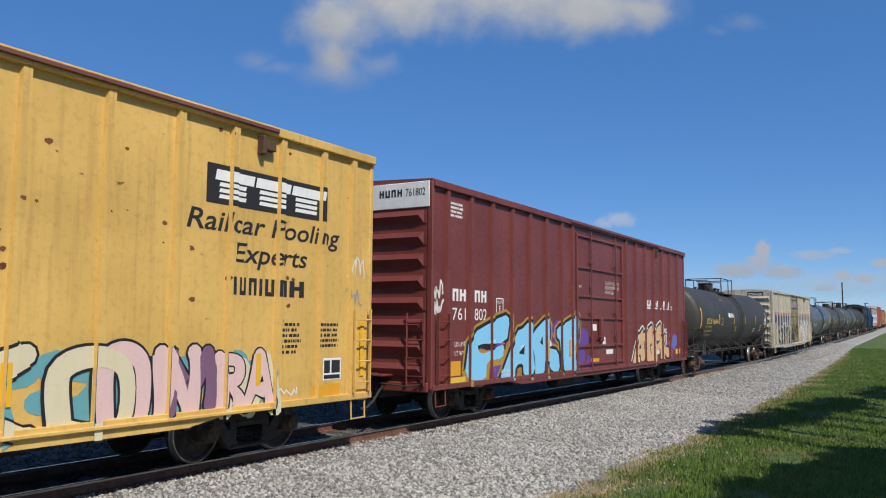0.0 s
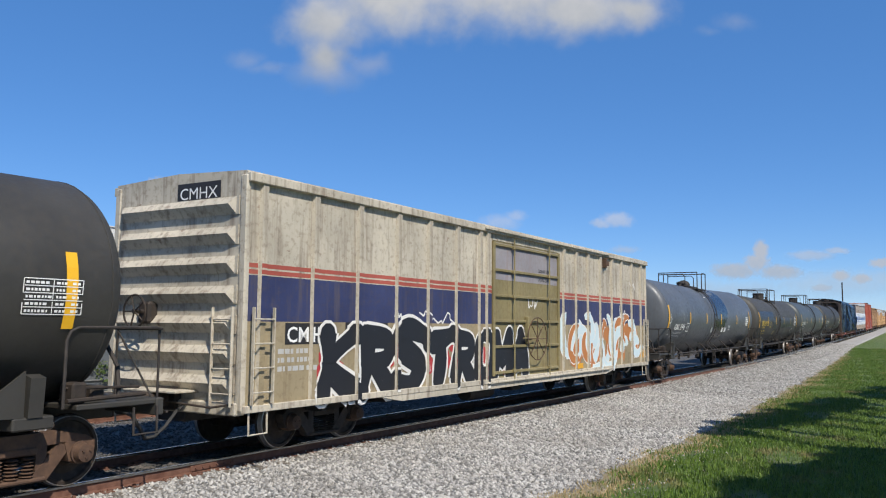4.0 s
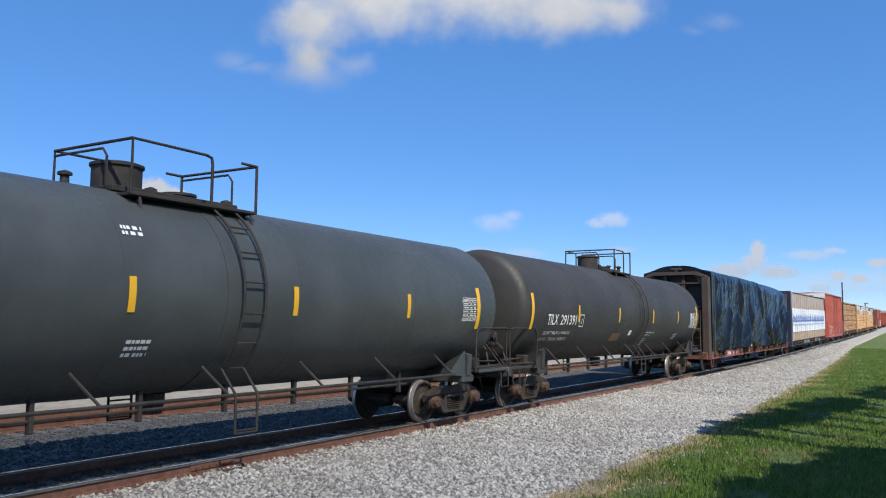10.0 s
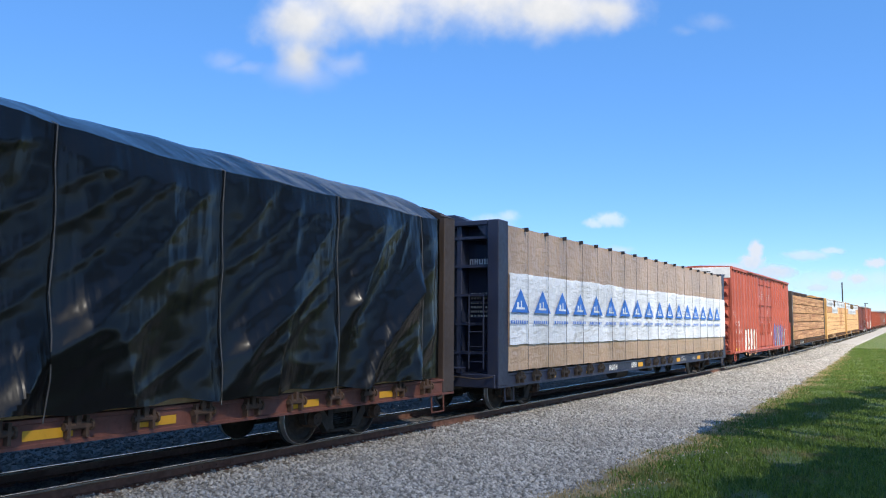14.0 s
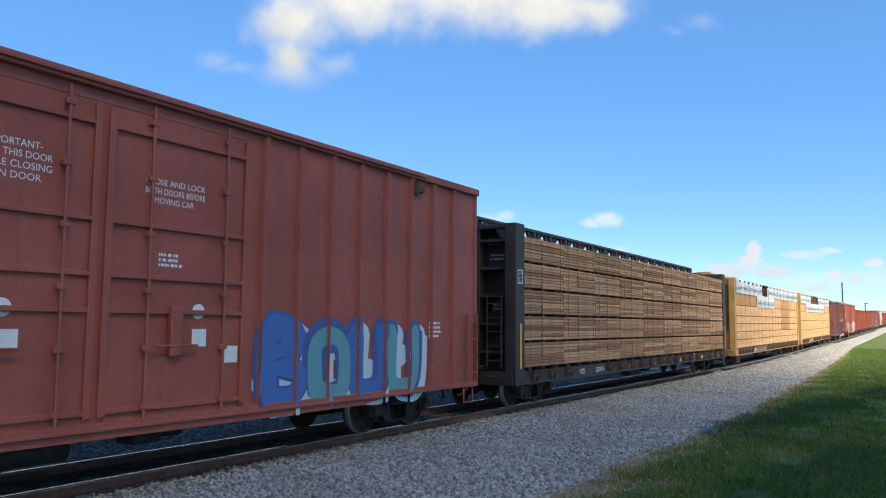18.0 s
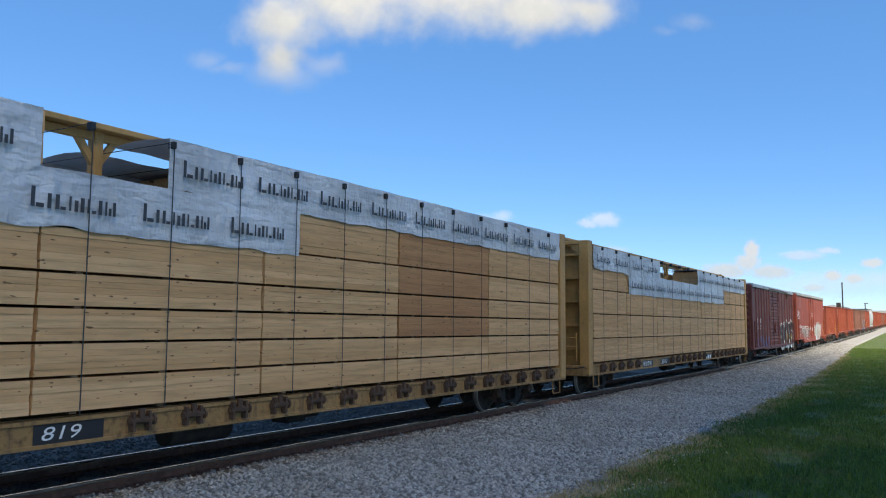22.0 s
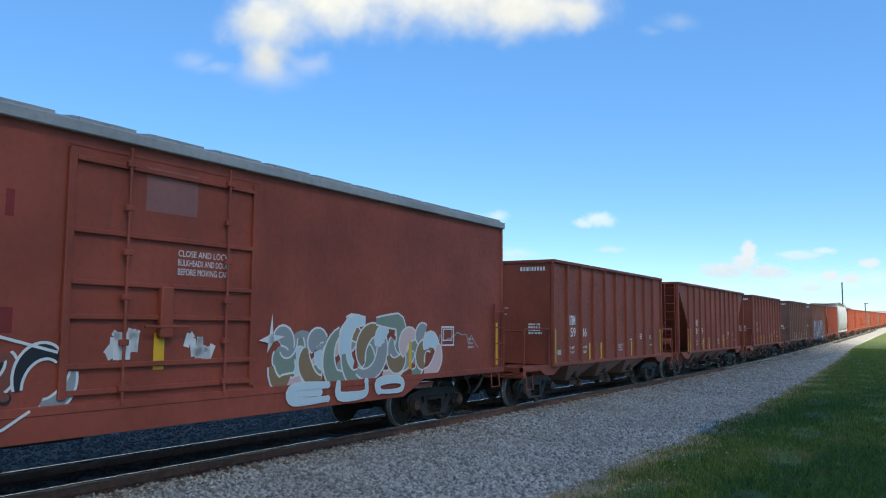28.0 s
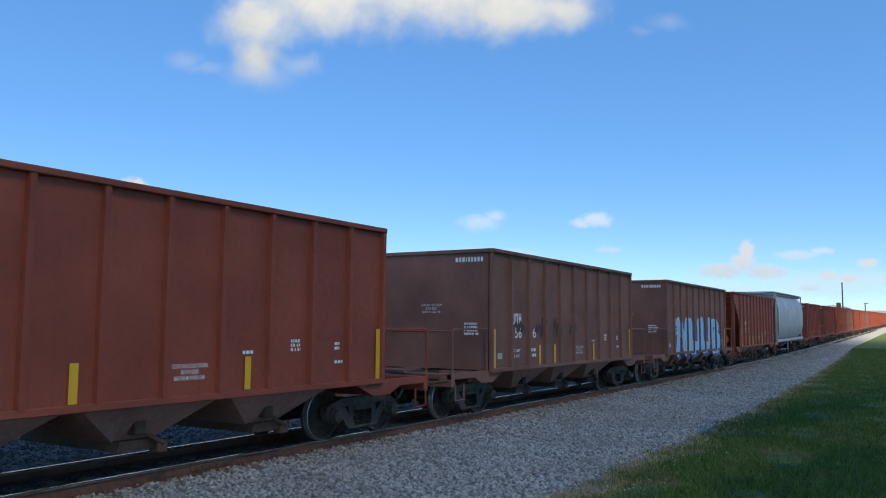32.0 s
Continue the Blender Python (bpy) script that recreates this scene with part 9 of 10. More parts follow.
A_TC = 4.95
for u, tone, a, b, sd in ((159.1, HOPPER_RED, "159", "46", 3), (186.15, HOPPER_RED, "158", "31", 5), (200.1, HOPPER_BROWN, "156", "16", 6), (214.0, HOPPER_BROWN, "158", "03", 8)):
    car, skin = hopper("oxide red open hopper with upright ribs and white lettering" if tone is HOPPER_RED else "dusty brown open hopper with upright ribs and scrawls", 9.8, (-A_TC, A_TC), tone, 11, "end", 1.62, seed=sd)
    hopper_marks(car, skin, 4.9, a, b, sd)
    if u == 200.1:
        for k in range(4):
            tag(car, skin, -3.6 + k * 1.1, -3.0 + k * 1.1, 1.7, 2.3, BLACK_G, 60 + k, 0.05)
    if u == 214.0:
        piece(car, skin, "NUUB", -3.6, 3.9, 1.1, 2.3, BLUE_G, WHITE_G, PURPLE_G, NAVY_G, 0.4, 66, 0.0, "bright blue sprayed graffiti")
    couple(car, u)
    HOPPERS.append(car)
for u, a, b, sd in ((172.57, "131", "19", 4), (227.2, "131", "40", 7)):
    car, skin = hopper("oxide red hopper with sloped ends over open end frames", 12.66, (-4.88, 4.88), HOPPER_RED, 11, "slope", 0, bays=3, seed=sd)
    hopper_marks(car, skin, 5.05, a, b, sd)
    couple(car, u)
    HOPPERS.append(car)
couple(covered_hopper("light grey covered hopper with rounded sides", 12.6, (-4.7, 4.7), GREY_HOPPER), 240.9)
u = 254.6
rnd = random.Random(9)
for k in range(20):
    src = HOPPERS[(0, 1, 4, 2, 0, 1, 3, 1, 4, 0)[k % 10] if k % 10 != 6 else 2]
    twin = couple(copy_thing(src, pose(u, YC, 0)), u)
    SPIN.extend((o, o.location.x) for o in twin.children_recursive if o.name.startswith("wheelset"))
    u += 13.75


# ================= beyond the tracks =================
WALL_WHITE = paint("white painted block wall", (0.56, 0.55, 0.51), 0.75, 0.2, (0.4, 0.37, 0.3), 0.25, dents=0.1)
WALL_GREY = paint("grey painted wall", (0.42, 0.43, 0.43), 0.7, 0.2, (0.25, 0.24, 0.22), 0.3)
DARK_GLASS = paint("dark window glass", (0.02, 0.025, 0.03), 0.12, 0.1, dents=0)
POST = rough_mat("galvanised post", (0.22, 0.22, 0.21), (0.34, 0.34, 0.33), 8, 0.6, 0.6)
CONCRETE = rough_mat("pale bridge concrete", (0.38, 0.36, 0.33), (0.50, 0.48, 0.44), 1.5, 0.9)
BARK = rough_mat("grey bark", (0.10, 0.085, 0.07), (0.20, 0.17, 0.14), 9, 0.9, 0, 0.8)


def leaf_mat(name, lo, hi):
    m, nt, b = shader(name)
    g = nt.nodes.new("ShaderNodeNewGeometry")
    nt.links.new(blend(nt, g.outputs["Random Per Island"], lo, hi), b.inputs["Base Color"])
    b.inputs["Roughness"].default_value = 0.55
    return m


LEAF = leaf_mat("tree leaves", (0.03, 0.07, 0.012), (0.09, 0.15, 0.03))
VINE = leaf_mat("fence vine leaves", (0.05, 0.09, 0.02), (0.13, 0.17, 0.05))


def warehouse():
    b = thing("warehouse", "long white industrial building with ledge and dark openings", "building")
    y0, x0, x1, zt = 38.0, 2.0, 74.0, 7.27
    bays = 12
    w = (x1 - x0) / bays
    for k in range(bays):
        a = x0 + k * w
        s = Shape()
        s.box(a, a + w - 0.02, y0, y0 + 0.25, 5.33, zt, 0.01)
        s.box(a, a + w - 0.02, y0, y0 + 0.25, 3.2, 5.0, 0.01)
        part("wall_panel", s, WALL_WHITE, b)
        s = Shape()
        s.box(a, a + w, y0 + 0.02, y0 + 0.25, -0.4, 1.7)
        lm = {3: w - 0.6, 4: 3.7}.get(k, 0.6)       # blank wall beside the window
        s.box(a, a + lm, y0 + 0.02, y0 + 0.25, 1.7, 3.2)
        s.box(a + w - 0.6, a + w, y0 + 0.02, y0 + 0.25, 1.7, 3.2)
        part("lower_wall", s, WALL_WHITE, b)
        if k == 3:
            continue
        s = Shape()
        s.box(a + lm, a + w - 0.6, y0 + 0.2, y0 + 0.23, 1.7, 3.2)
        part("window", s, DARK_GLASS, b)
        s = Shape()
        for q in range(4):
            xx = a + lm + q * (w - 0.6 - lm) / 3
            s.box(xx - 0.04, xx + 0.04, y0 + 0.12, y0 + 0.2, 1.7, 3.2)
        part("window_frame", s, WALL_GREY, b)
    s = Shape()
    s.box(x0 - 0.1, x1 + 0.1, y0 - 0.55, y0 + 0.25, 5.0, 5.33, 0.02)
    part("ledge", s, WALL_WHITE, b)
    s = Shape()
    s.box(x0 - 0.1, x1 + 0.1, y0 - 0.06, y0 + 0.3, zt, zt + 0.09, 0.02)
    part("parapet_cap", s, WALL_GREY, b)
    s = Shape()
    s.box(x0, x1, y0 + 0.25, y0 + 30, -0.4, zt - 0.4)
    part("hall", s, WALL_WHITE, b)
    s = Shape()
    s.box(25.7, 26.3, y0 - 0.3, y0, 5.75, 5.95, 0.03)
    s.box(25.72, 26.28, y0 - 0.16, y0, 5.4, 5.76, 0.02)
    lamp = part("wall_lamp", s, POST, b, "dark boxy lamp on the wall")
    s = Shape()
    s.box(25.77, 26.23, y0 - 0.19, y0 - 0.155, 5.45, 5.7, 0.01)
    part("lens", s, DARK_GLASS, lamp)
    for xx in (16, 21, 30):
        s = Shape()
        s.box(xx, xx + 1.2, y0 + 3.5, y0 + 4.7, zt - 0.4, zt + 0.35, 0.05)
        s.tube((xx + 0.6, y0 + 4.1, zt + 0.35), (xx + 0.6, y0 + 4.1, zt + 0.6), 0.4, 12)
        part("roof_vent", s, WALL_GREY, b)


warehouse()


def leaves(name, mat, centres, n, size, seed, parent=None, squash=1.0):
    """Many small leaves round the given (x, y, z, radius) clumps, joined."""
    rs = np.random.RandomState(seed)
    c = np.array(centres, float)
    k = rs.randint(0, len(c), n)
    d = rs.normal(size=(n, 3))
    d /= np.linalg.norm(d, axis=1)[:, None]
    p = c[k, :3] + d * (c[k, 3] * rs.rand(n) ** 0.45)[:, None] * np.array([1, 1, squash])
    u = rs.normal(size=(n, 3))
    u /= np.linalg.norm(u, axis=1)[:, None]
    w = np.cross(u, rs.normal(size=(n, 3)))
    w /= np.linalg.norm(w, axis=1)[:, None]
    s = (size * (0.6 + 0.8 * rs.rand(n)))[:, None]
    v = np.stack([p - u * s, p + w * s * 0.45, p + u * s, p - w * s * 0.45], 1).reshape(-1, 3)
    sh = Shape()
    sh.v = [tuple(q) for q in v]
    sh.f = [(4 * i, 4 * i + 1, 4 * i + 2, 4 * i + 3) for i in range(n)]
    me = bpy.data.meshes.new(name)
    me.from_pydata(sh.v, [], sh.f)
    me.materials.append(mat)
    ob = new(name, me)
    ob.parent = parent
    return ob


fence = thing("chain_fence", "grey screened steel fence overgrown with green vines", "fence")
for k in range(18):
    s = Shape()
    x = 4 + k * 2.6
    s.tube((x, 26, -0.4), (x, 26, 1.8), 0.035, 8)
    part("fence_post", s, POST, fence)
for z in (0.1, 1.76):
    s = Shape()
    s.tube((4, 26, z), (48.2, 26, z), 0.025, 6)
    part("fence_rail", s, POST, fence)
SCREEN = rough_mat("faded grey screen cloth", (0.085, 0.095, 0.10), (0.14, 0.15, 0.155), 3, 0.85)
for k in range(17):
    s = Shape()
    s.box(4.04 + k * 2.6, 6.56 + k * 2.6, 26.04, 26.052, -0.3, 1.66, 0.0)
    part("screen_panel", s, SCREEN, fence)
rnd = random.Random(3)
vines = leaves("fence_vine", VINE, [(4 + rnd.random() * 44, 26 + rnd.uniform(-0.15, 0.1), rnd.uniform(-0.3, 1.55) * (0.6 + 0.4 * math.sin(k)), 0.38) for k in range(260)], 15000, 0.075, 4)
tagged(vines, "green vines hanging on the fence", "vine", "", "stuff")


def tree(x, y, h, r, seed, spread=1.0):
    t = thing("tree", "slender leafy tree standing on the grass verge", "tree", "trees behind the verge")
    t.matrix_basis = pose(x, y, -0.45)
    rnd = random.Random(seed)
    s = Shape()
    s.path([(0, 0, 0), (0.05, 0.02, h * 0.3), (-0.04, 0.05, h * 0.6), (0.02, 0, h * 0.92)], 0.12, 9)
    cl = []
    for k in range(18):
        a = rnd.uniform(0, 6.28)
        q = rnd.uniform(0.1, 1.0) * r
        tip = (math.cos(a) * q * spread, math.sin(a) * q, h + rnd.uniform(-0.5, 0.6) * r)
        s.tube((0, 0, h * rnd.uniform(0.6, 0.9)), tip, 0.05, 6, 0.015)
        cl.append((*tip, r * rnd.uniform(0.38, 0.62)))
    part("trunk", smooth(s), BARK, t)
    leaves("crown", LEAF, cl, 8000, 0.15, seed, t)


OFF = Vector((-TO_SUN.x / TO_SUN.z, -TO_SUN.y / TO_SUN.z))
for k, (gx, gy, hh, rr, sp) in enumerate(((22.3, 4.15, 9.0, 0.6, 1.6), (24.2, 3.85, 9.2, 0.7, 2.2), (27.6, 3.3, 9.4, 0.75, 2.3), (31.2, 2.75, 9.4, 0.8, 2.4), (35.0, 2.1, 9.6, 0.85, 2.4), (39.5, 1.3, 10.0, 0.9, 2.4),
                                          (14.1, 1.1, 10.0, 1.5, 1.1), (16.2, 0.3, 10.0, 1.5, 1.2), (18.8, -0.6, 10.2, 1.6, 1.2), (21.5, -1.6, 10.2, 1.6, 1.2), (12.3, 0.9, 10.2, 1.5, 1.1), (13.6, 1.7, 10.1, 1.1, 1.2), (15.6, 1.2, 10.1, 1.1, 1.3), (18.0, 0.4, 10.2, 1.1, 1.3), (20.7, 4.5, 9.0, 0.5, 1.4), (25.9, 3.5, 9.3, 0.7, 2.2), (29.4, 3.0, 9.4, 0.75, 2.3))):
    tree(gx - OFF.x * (hh - 0.4), gy - OFF.y * (hh - 0.4), hh, rr, 80 + k, sp)

mast = thing("signal_mast", "tall dark mast standing between the far tracks", "mast")
s = Shape()
s.tube((196.4, 18.06, 0.5), (196.4, 18.06, 12.24), 0.17, 10, 0.13)
part("pole", smooth(s), UNDER, mast)
mast2 = thing("signal_mast", "short dark signal post by the far tracks", "mast")
s = Shape()
s.tube((224.7, 21.6, 0.5), (224.7, 21.6, 8.3), 0.2, 8)
part("pole", s, UNDER, mast2)
s = Shape()
s.box(224.3, 225.1, 21.1, 22.1, 6.4, 8.64, 0.1)
part("signal_head", s, UNDER, mast2)
fb = thing("white_shed", "low white building far down the line", "building")
s = Shape()
s.box(336, 362, 30.5, 38.0, 2.0, 10.3)
part("wall", s, WALL_WHITE, fb)
s = Shape()
s.prism([(30.2, 10.3), (38.3, 10.3), (34.3, 11.1)], 335.5, 362.5, "x")
part("roof", s, WALL_GREY, fb)
br = thing("road_overpass", "concrete road overpass crossing far down the line", "bridge")
s = Shape()
s.box(690, 702, -200, 56, 13.0, 15.0, 0.1)
part("deck", s, CONCRETE, br)
s = Shape()
s.box(690, 690.4, -200, 56, 15.0, 16.0)
part("parapet", s, CONCRETE, br)
for y in (-60, -25, 2, 40, 54):
    s = Shape()
    s.box(692, 700, y - 0.9, y + 0.9, 5.0, 13.0, 0.1)
    part("pier", s, CONCRETE, br)
for k, (x, yy, z) in enumerate(((393, 27.5, 13.2),)):
    lp = thing("street_lamp", "thin lamp post by the overpass", "lamp post")
    s = Shape()
    s.tube((x, yy, 2.0), (x, yy, z), 0.2, 6)
    part("pole", s, UNDER, lp)
    s = Shape()
    s.box(x - 0.3, x + 0.3, yy - 1.2, yy + 0.3, z - 0.2, z + 0.1, 0.05)
    part("lamp_head", s, UNDER, lp)
# low far scrub on the horizon
rnd = random.Random(8)
scrub = leaves("far_scrub", LEAF, [(q, rnd.uniform(60, 220), 1.5 + rise(q), rnd.uniform(2, 5)) for q in [rnd.uniform(300, 900) for _ in range(160)]], 16000, 0.7, 9, None, 0.7)
tagged(scrub, "dark scrub far off along the horizon", "scrub", "", "stuff")

# ================= clouds =================
FOCAL = 1439.27
DRIFT = []


def cloud_mat(name, lobes, top, low, soft, grain, seed, thick=1.0, px=1.0, strength=1.0):
    """A glowing cloud sheet: overlapping soft ovals, frayed by noise. Lengths in thousandths of the view."""
    m = bpy.data.materials.new(name)
    m.use_nodes = True
    nt = m.node_tree
    nt.nodes.remove(nt.nodes["Principled BSDF"])
    out = nt.nodes["Material Output"]
    tc = nt.nodes.new("ShaderNodeTexCoord")
    v = node(nt, "VectorMath", {0: tc.outputs["Object"], 1: (px, px, px)}, operation="MULTIPLY").outputs[0]
    off = node(nt, "VectorMath", {0: v, 1: (seed * 131.0, seed * 57.0, seed * 17.0)}, operation="ADD").outputs[0]
    warp = node(nt, "TexNoise", {"Vector": off, "Scale": 1.0 / grain, "Detail": 2.5, "Roughness": 0.5})
    w3 = node(nt, "VectorMath", {0: warp.outputs["Color"], 1: (0.5, 0.5, 0.5)}, operation="SUBTRACT").outputs[0]
    w3 = node(nt, "VectorMath", {0: w3, 1: (grain * 0.5,) * 3}, operation="MULTIPLY").outputs[0]
    p = node(nt, "VectorMath", {0: v, 1: w3}, operation="ADD").outputs[0]
    best = None
    for cx, cy, rx, ry in lobes:
        q = node(nt, "VectorMath", {0: p, 1: (cx, cy, 0)}, operation="SUBTRACT").outputs[0]
        q = node(nt, "VectorMath", {0: q, 1: (1 / rx, 1 / ry, 0)}, operation="MULTIPLY").outputs[0]
        ln = node(nt, "VectorMath", {0: q}, operation="LENGTH").outputs["Value"]
        f = node(nt, "Math", {0: 1.0, 1: ln}, operation="SUBTRACT").outputs[0]
        best = f if best is None else node(nt, "Math", {0: best, 1: f, 2: 0.25}, operation="SMOOTH_MAX").outputs[0]
    fine = noise_tex(nt, off, 2.6 / grain, 3, 0.5)
    best = node(nt, "Math", {0: best, 1: node(nt, "MapRange", {"Value": fine, "From Min": 0.3, "From Max": 0.7, "To Min": -0.12, "To Max": 0.08}).outputs[0]}, operation="ADD").outputs[0]
    alpha = node(nt, "MapRange", {"Value": best, "From Min": -0.02, "From Max": soft})
    alpha.interpolation_type = "SMOOTHSTEP"
    al = node(nt, "Math", {0: alpha.outputs[0], 1: thick}, operation="MULTIPLY").outputs[0]
    sep = node(nt, "SeparateXYZ", {0: p})
    ys = [l[1] - l[3] for l in lobes]
    yt = [l[1] + l[3] for l in lobes]
    lo, hi = min(ys), max(yt)
    # shaded underside painted in: glow colour runs from low up to top
    g = node(nt, "MapRange", {"Value": sep.outputs["Y"], "From Min": lo + 0.1 * (hi - lo), "From Max": lo + 0.6 * (hi - lo)}).outputs[0]
    g = node(nt, "Math", {0: g, 1: node(nt, "MapRange", {"Value": noise_tex(nt, off, 1.6 / grain, 5, 0.6), "From Min": 0.35, "From Max": 0.68, "To Min": -0.15, "To Max": 0.25}).outputs[0]}, operation="ADD").outputs[0]
    g.node.use_clamp = True
    em = node(nt, "Emission", {"Color": blend(nt, g, low, top), "Strength": strength})
    tr = nt.nodes.new("ShaderNodeBsdfTransparent")
    mix = node(nt, "MixShader", {0: al, 1: tr.outputs[0], 2: em.outputs[0]})
    nt.links.new(mix.outputs[0], out.inputs["Surface"])
    return m


def cloud(label, cx, cy, speed, lobes, top, low, soft=0.5, grain=60.0, seed=1, thick=1.0, depth=2600.0, strength=0.78):
    """A cloud centred at (cx, cy) of the view at the start, drifting by speed a second along the view."""
    k = depth / FOCAL
    xs = [l[0] - l[2] for l in lobes] + [l[0] + l[2] for l in lobes]
    ys = [l[1] - l[3] for l in lobes] + [l[1] + l[3] for l in lobes]
    m = 0.35 * grain + 12
    a, b, c, d = (min(xs) - m) * k, (max(xs) + m) * k, (min(ys) - m) * k, (max(ys) + m) * k
    s = Shape()
    n = 6
    for i in range(n + 1):
        for j in range(n + 1):
            u, w = i / n, j / n
            s.v.append((a + (b - a) * u, c + (d - c) * w, -0.05 * (b - a) * ((u - 0.5) ** 2 + (w - 0.5) ** 2)))
    for i in range(n):
        for j in range(n):
            s.f.append((i * (n + 1) + j, (i + 1) * (n + 1) + j, (i + 1) * (n + 1) + j + 1, i * (n + 1) + j + 1))
    ob = part("cloud", s, cloud_mat("cloud " + label[:12], lobes, top, low, soft, grain, seed, thick, 1 / k, strength), None)
    tagged(ob, label, "cloud", "clouds in the sky")

    def at(t):
        return EYE @ pose((cx + speed * t - 784) * k, -(cy - 441) * k, -depth)

    DRIFT.append((ob, at))
    return ob


WHITE_C, GREY_C, BLUE_C = (0.60, 0.62, 0.67), (0.36, 0.42, 0.52), (0.34, 0.45, 0.62)
cloud("large white cumulus with ragged grey underside", 850, 28, -4.35,
      [(-255, -10, 110, 78), (-262, -70, 55, 50), (-140, 30, 190, 92), (60, 50, 330, 112), (190, 14, 190, 72), (285, 10, 95, 48)], (0.66, 0.68, 0.72), (0.45, 0.50, 0.58), 0.9, 90, 1, 1.0)
cloud("thin ragged skirt under the large cloud", 610, 135, -4.35, [(0, 0, 70, 40), (60, 20, 60, 30)], WHITE_C, BLUE_C, 1.0, 60, 21, 0.32)
cloud("thin wisp trailing the large cloud", 450, 105, -3.9, [(0, 0, 45, 22), (110, -30, 55, 26), (40, -18, 60, 16)], WHITE_C, BLUE_C, 1.0, 55, 2, 0.24)
cloud("faint wisp high in the sky", 1320, 38, -4.2, [(0, 0, 50, 22), (-50, -15, 35, 14)], WHITE_C, BLUE_C, 1.0, 55, 3, 0.2)
cloud("small white puff above the building", 288, 338, -1.7, [(0, 0, 40, 26), (35, -8, 30, 16), (-38, -8, 28, 16)], WHITE_C, (0.55, 0.62, 0.72), 0.4, 26, 4, 0.95)
cloud("low white puff near the horizon", 62, 368, -0.6, [(0, 0, 52, 22), (-45, -8, 40, 14), (40, -10, 30, 12)], WHITE_C, (0.55, 0.62, 0.72), 0.45, 26, 5, 0.9)
cloud("faint pinkish cloud scrap", 1098, 390, -1.3, [(0, 0, 38, 18), (-28, -6, 26, 12)], (0.72, 0.75, 0.84), (0.56, 0.64, 0.78), 0.7, 24, 6, 0.55)
cloud("faint pale cloud scrap", 890, 395, -1.3, [(0, 0, 48, 22), (28, 12, 26, 14)], (0.72, 0.75, 0.84), (0.56, 0.64, 0.78), 0.8, 24, 7, 0.4)
cloud("flat grey cloud scrap", 1110, 442, -1.0, [(0, 0, 36, 9)], (0.56, 0.63, 0.75), (0.48, 0.57, 0.72), 0.8, 16, 8, 0.5)
cloud("towering white cumulus far off", 1350, 452, -0.9, [(0, 8, 17, 24), (-6, -12, 30, 20), (-45, -28, 55, 18), (35, -30, 50, 16)], WHITE_C, (0.48, 0.56, 0.68), 0.6, 18, 9, 0.85)
cloud("flat lilac cloud far off", 1440, 452, -0.9, [(0, 0, 55, 12), (45, 8, 30, 8)], (0.60, 0.66, 0.78), (0.5, 0.59, 0.74), 0.7, 18, 10, 0.6)
cloud("long hazy cloud bank along the horizon", 1420, 508, -0.7, [(-120, -6, 150, 24), (60, 4, 170, 34), (160, 14, 90, 26), (-230, -14, 90, 14)], (0.55, 0.66, 0.80), (0.40, 0.55, 0.76), 0.9, 34, 11, 0.5)
cloud("bright small cloud heads far off", 1492, 488, -0.8, [(0, 0, 20, 11), (38, -6, 22, 10), (-34, -22, 24, 9), (70, 22, 26, 12)], WHITE_C, (0.5, 0.58, 0.7), 0.6, 16, 12, 0.8)
cloud("pale haze cloud low behind the cars", 930, 450, -0.8, [(0, 0, 60, 16), (-70, 4, 40, 12)], (0.62, 0.66, 0.74), (0.46, 0.55, 0.68), 0.9, 24, 13, 0.4)

# the cloud that drifts before the sun, high behind the eye
veil_h = 700.0
m = bpy.data.materials.new("veil of cloud")
m.use_nodes = True
nt = m.node_tree
nt.nodes.remove(nt.nodes["Principled BSDF"])
tc = nt.nodes.new("ShaderNodeTexCoord")
sep = node(nt, "SeparateXYZ", {0: tc.outputs["Object"]})
wob = noise_tex(nt, tc.outputs["Object"], 0.02, 3)
edge = node(nt, "Math", {0: sep.outputs["X"], 1: node(nt, "Math", {0: wob, 1: 30.0}, operation="MULTIPLY").outputs[0]}, operation="ADD").outputs[0]
cover = node(nt, "MapRange", {"Value": edge, "From Min": 15.0, "From Max": -50.0, "To Min": 0.0, "To Max": 0.93})
cover.interpolation_type = "SMOOTHSTEP"
dif = node(nt, "BsdfTranslucent", {"Color": (0.68, 0.655, 0.62, 1)})
trn = nt.nodes.new("ShaderNodeBsdfTransparent")
side = node(nt, "MapRange", {"Value": sep.outputs["Y"], "From Min": 10.0, "From Max": 34.0, "To Min": 1.0, "To Max": 0.0}).outputs[0]
both = node(nt, "Math", {0: cover.outputs[0], 1: side}, operation="MULTIPLY").outputs[0]
nt.links.new(node(nt, "MixShader", {0: both, 1: trn.outputs[0], 2: dif.outputs[0]}).outputs[0], nt.nodes["Material Output"].inputs["Surface"])
s = Shape()
for i in range(9):
    for j in range(9):
        s.v.append((-1400 + 1440 * i / 8, -700 + 1400 * j / 8, 6 * math.sin(i * 1.3) * math.cos(j)))
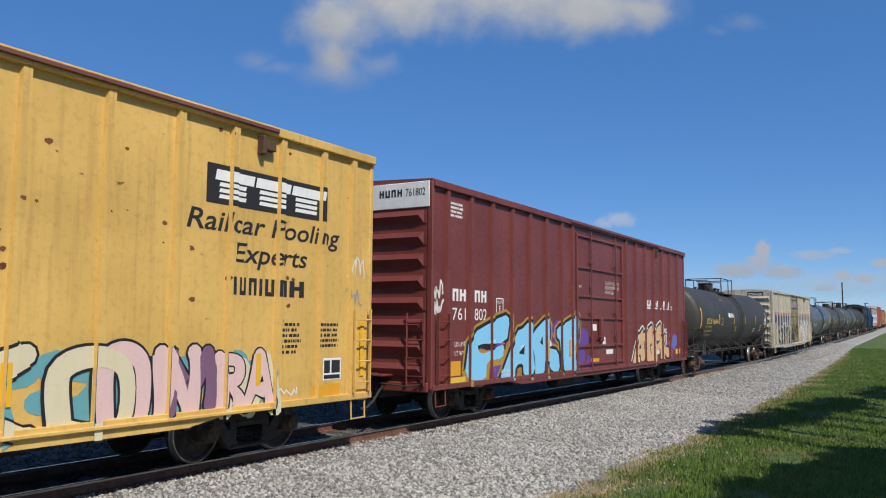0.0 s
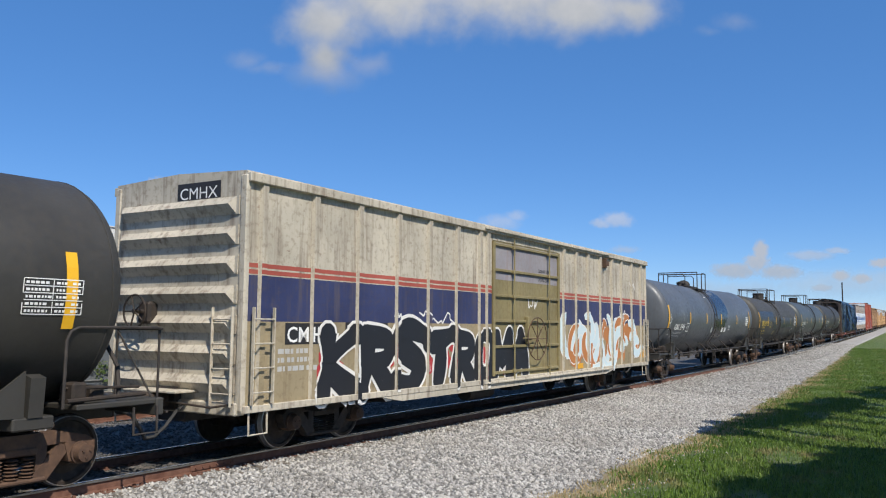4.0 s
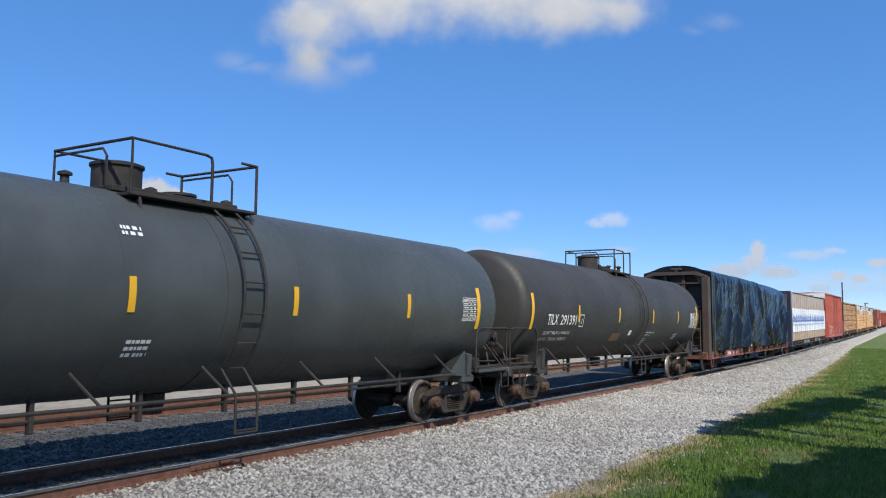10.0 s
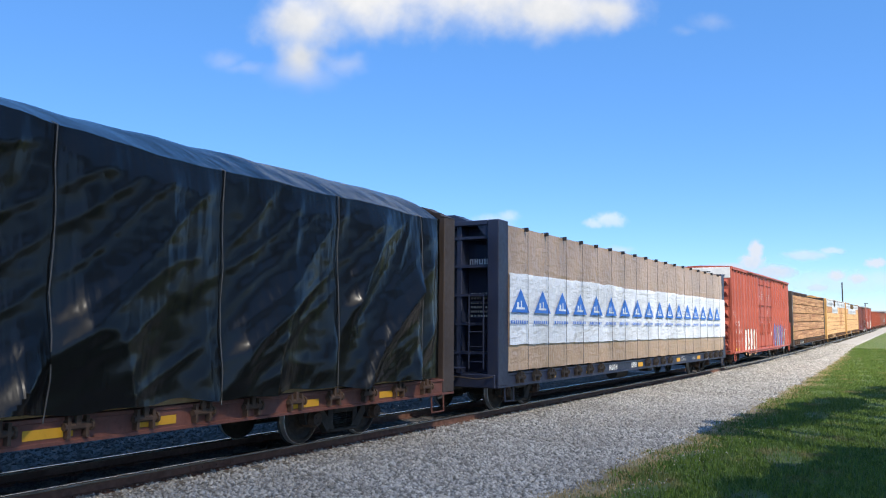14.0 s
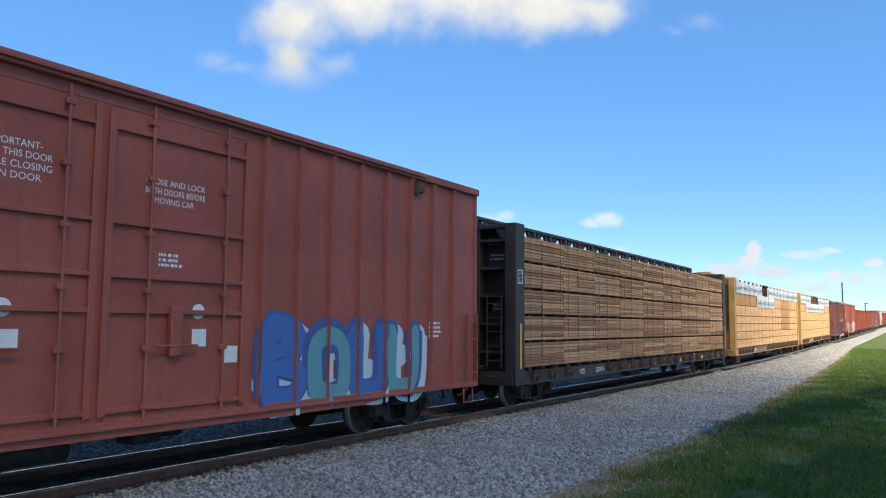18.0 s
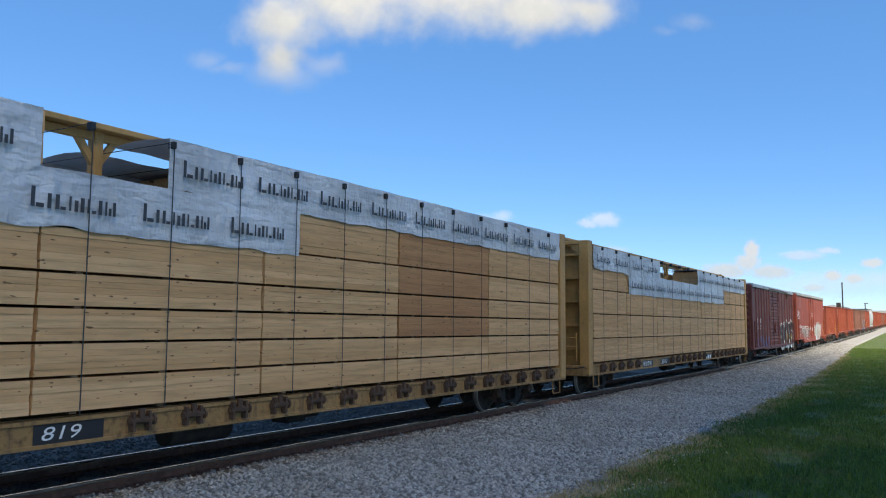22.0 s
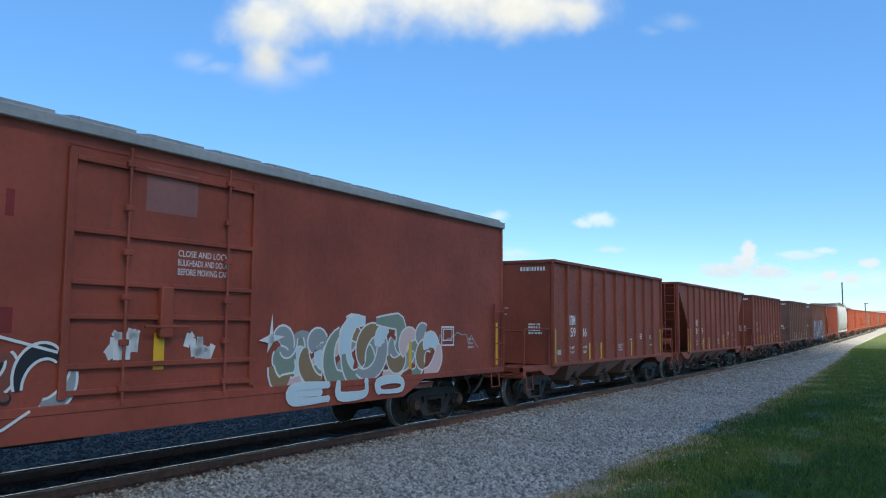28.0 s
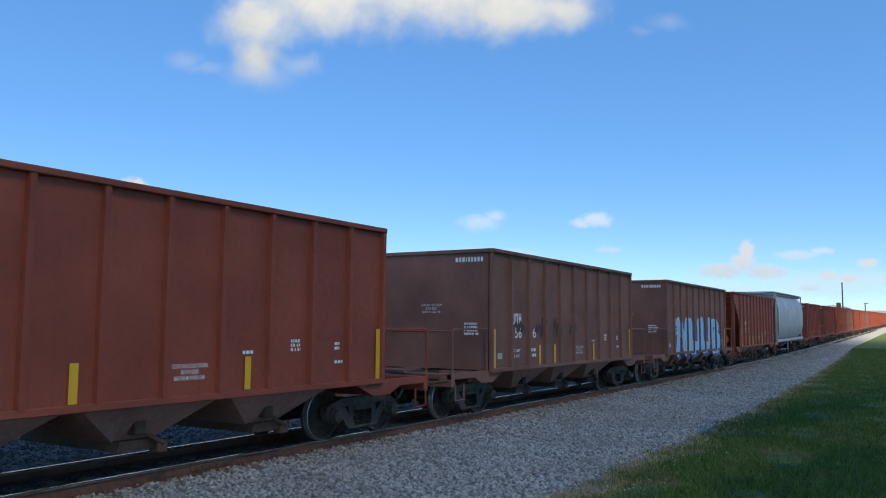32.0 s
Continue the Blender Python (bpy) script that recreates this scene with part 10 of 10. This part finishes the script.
for i in range(8):
    for j in range(8):
        s.f.append((i * 9 + j, (i + 1) * 9 + j, (i + 1) * 9 + j + 1, i * 9 + j + 1))
veil = tagged(part("cloud", s, m, None), "broad pale cloud passing before the sun", "cloud", "clouds in the sky")
DRIFT.append((veil, lambda t: pose(-18.0 + 5.5 * t + veil_h * TO_SUN.x / TO_SUN.z, 8 + veil_h * TO_SUN.y / TO_SUN.z, veil_h)))

# ================= motion of the train =================
TIMES = [k * 2.0 for k in range(17)]


def set_on_track(u, t):
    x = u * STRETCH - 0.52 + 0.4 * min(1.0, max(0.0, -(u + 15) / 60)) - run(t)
    slope = math.degrees(math.atan((bend(x + 5) - bend(x - 5)) / 10))
    climb = math.degrees(math.atan((rise(x + 5) - rise(x - 5)) / 10))
    return pose(x, YC + bend(x), LIFT + rise(x), 0, -climb, slope)


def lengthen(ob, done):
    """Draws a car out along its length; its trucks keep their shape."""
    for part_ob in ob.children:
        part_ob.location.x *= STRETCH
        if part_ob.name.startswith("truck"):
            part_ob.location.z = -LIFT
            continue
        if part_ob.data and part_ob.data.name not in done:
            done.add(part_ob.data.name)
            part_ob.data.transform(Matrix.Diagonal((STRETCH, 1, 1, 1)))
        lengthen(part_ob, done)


def motions():
    done = set()
    for ob, u in TRAIN:
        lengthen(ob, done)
    for ob, u in TRAIN:
        walk(ob, [(t, set_on_track(u, t)) for t in TIMES])
    for ob, at in DRIFT:
        walk(ob, [(t, at(t)) for t in (0, 8, 16, 24, 32)])
    # wheels roll without slipping: 46.8 degrees from row to row
    lead = {}
    for w, e in SPIN:
        e = round(e, 3)
        if e not in lead:
            walk(w, [(k / 30, pose(e, 0, WHEEL_R, 0, -math.degrees((run(k / 30) - run(0)) / WHEEL_R) % 360, 0)) for k in range(0, 961)])
            lead[e] = w
        src = lead[e]
        for o in [w]:
            if o is not src:
                o.rotation_mode = "QUATERNION"
                o.animation_data_create()
                o.animation_data.action = src.animation_data.action
                o.animation_data.action_slot = src.animation_data.action_slot


motions()
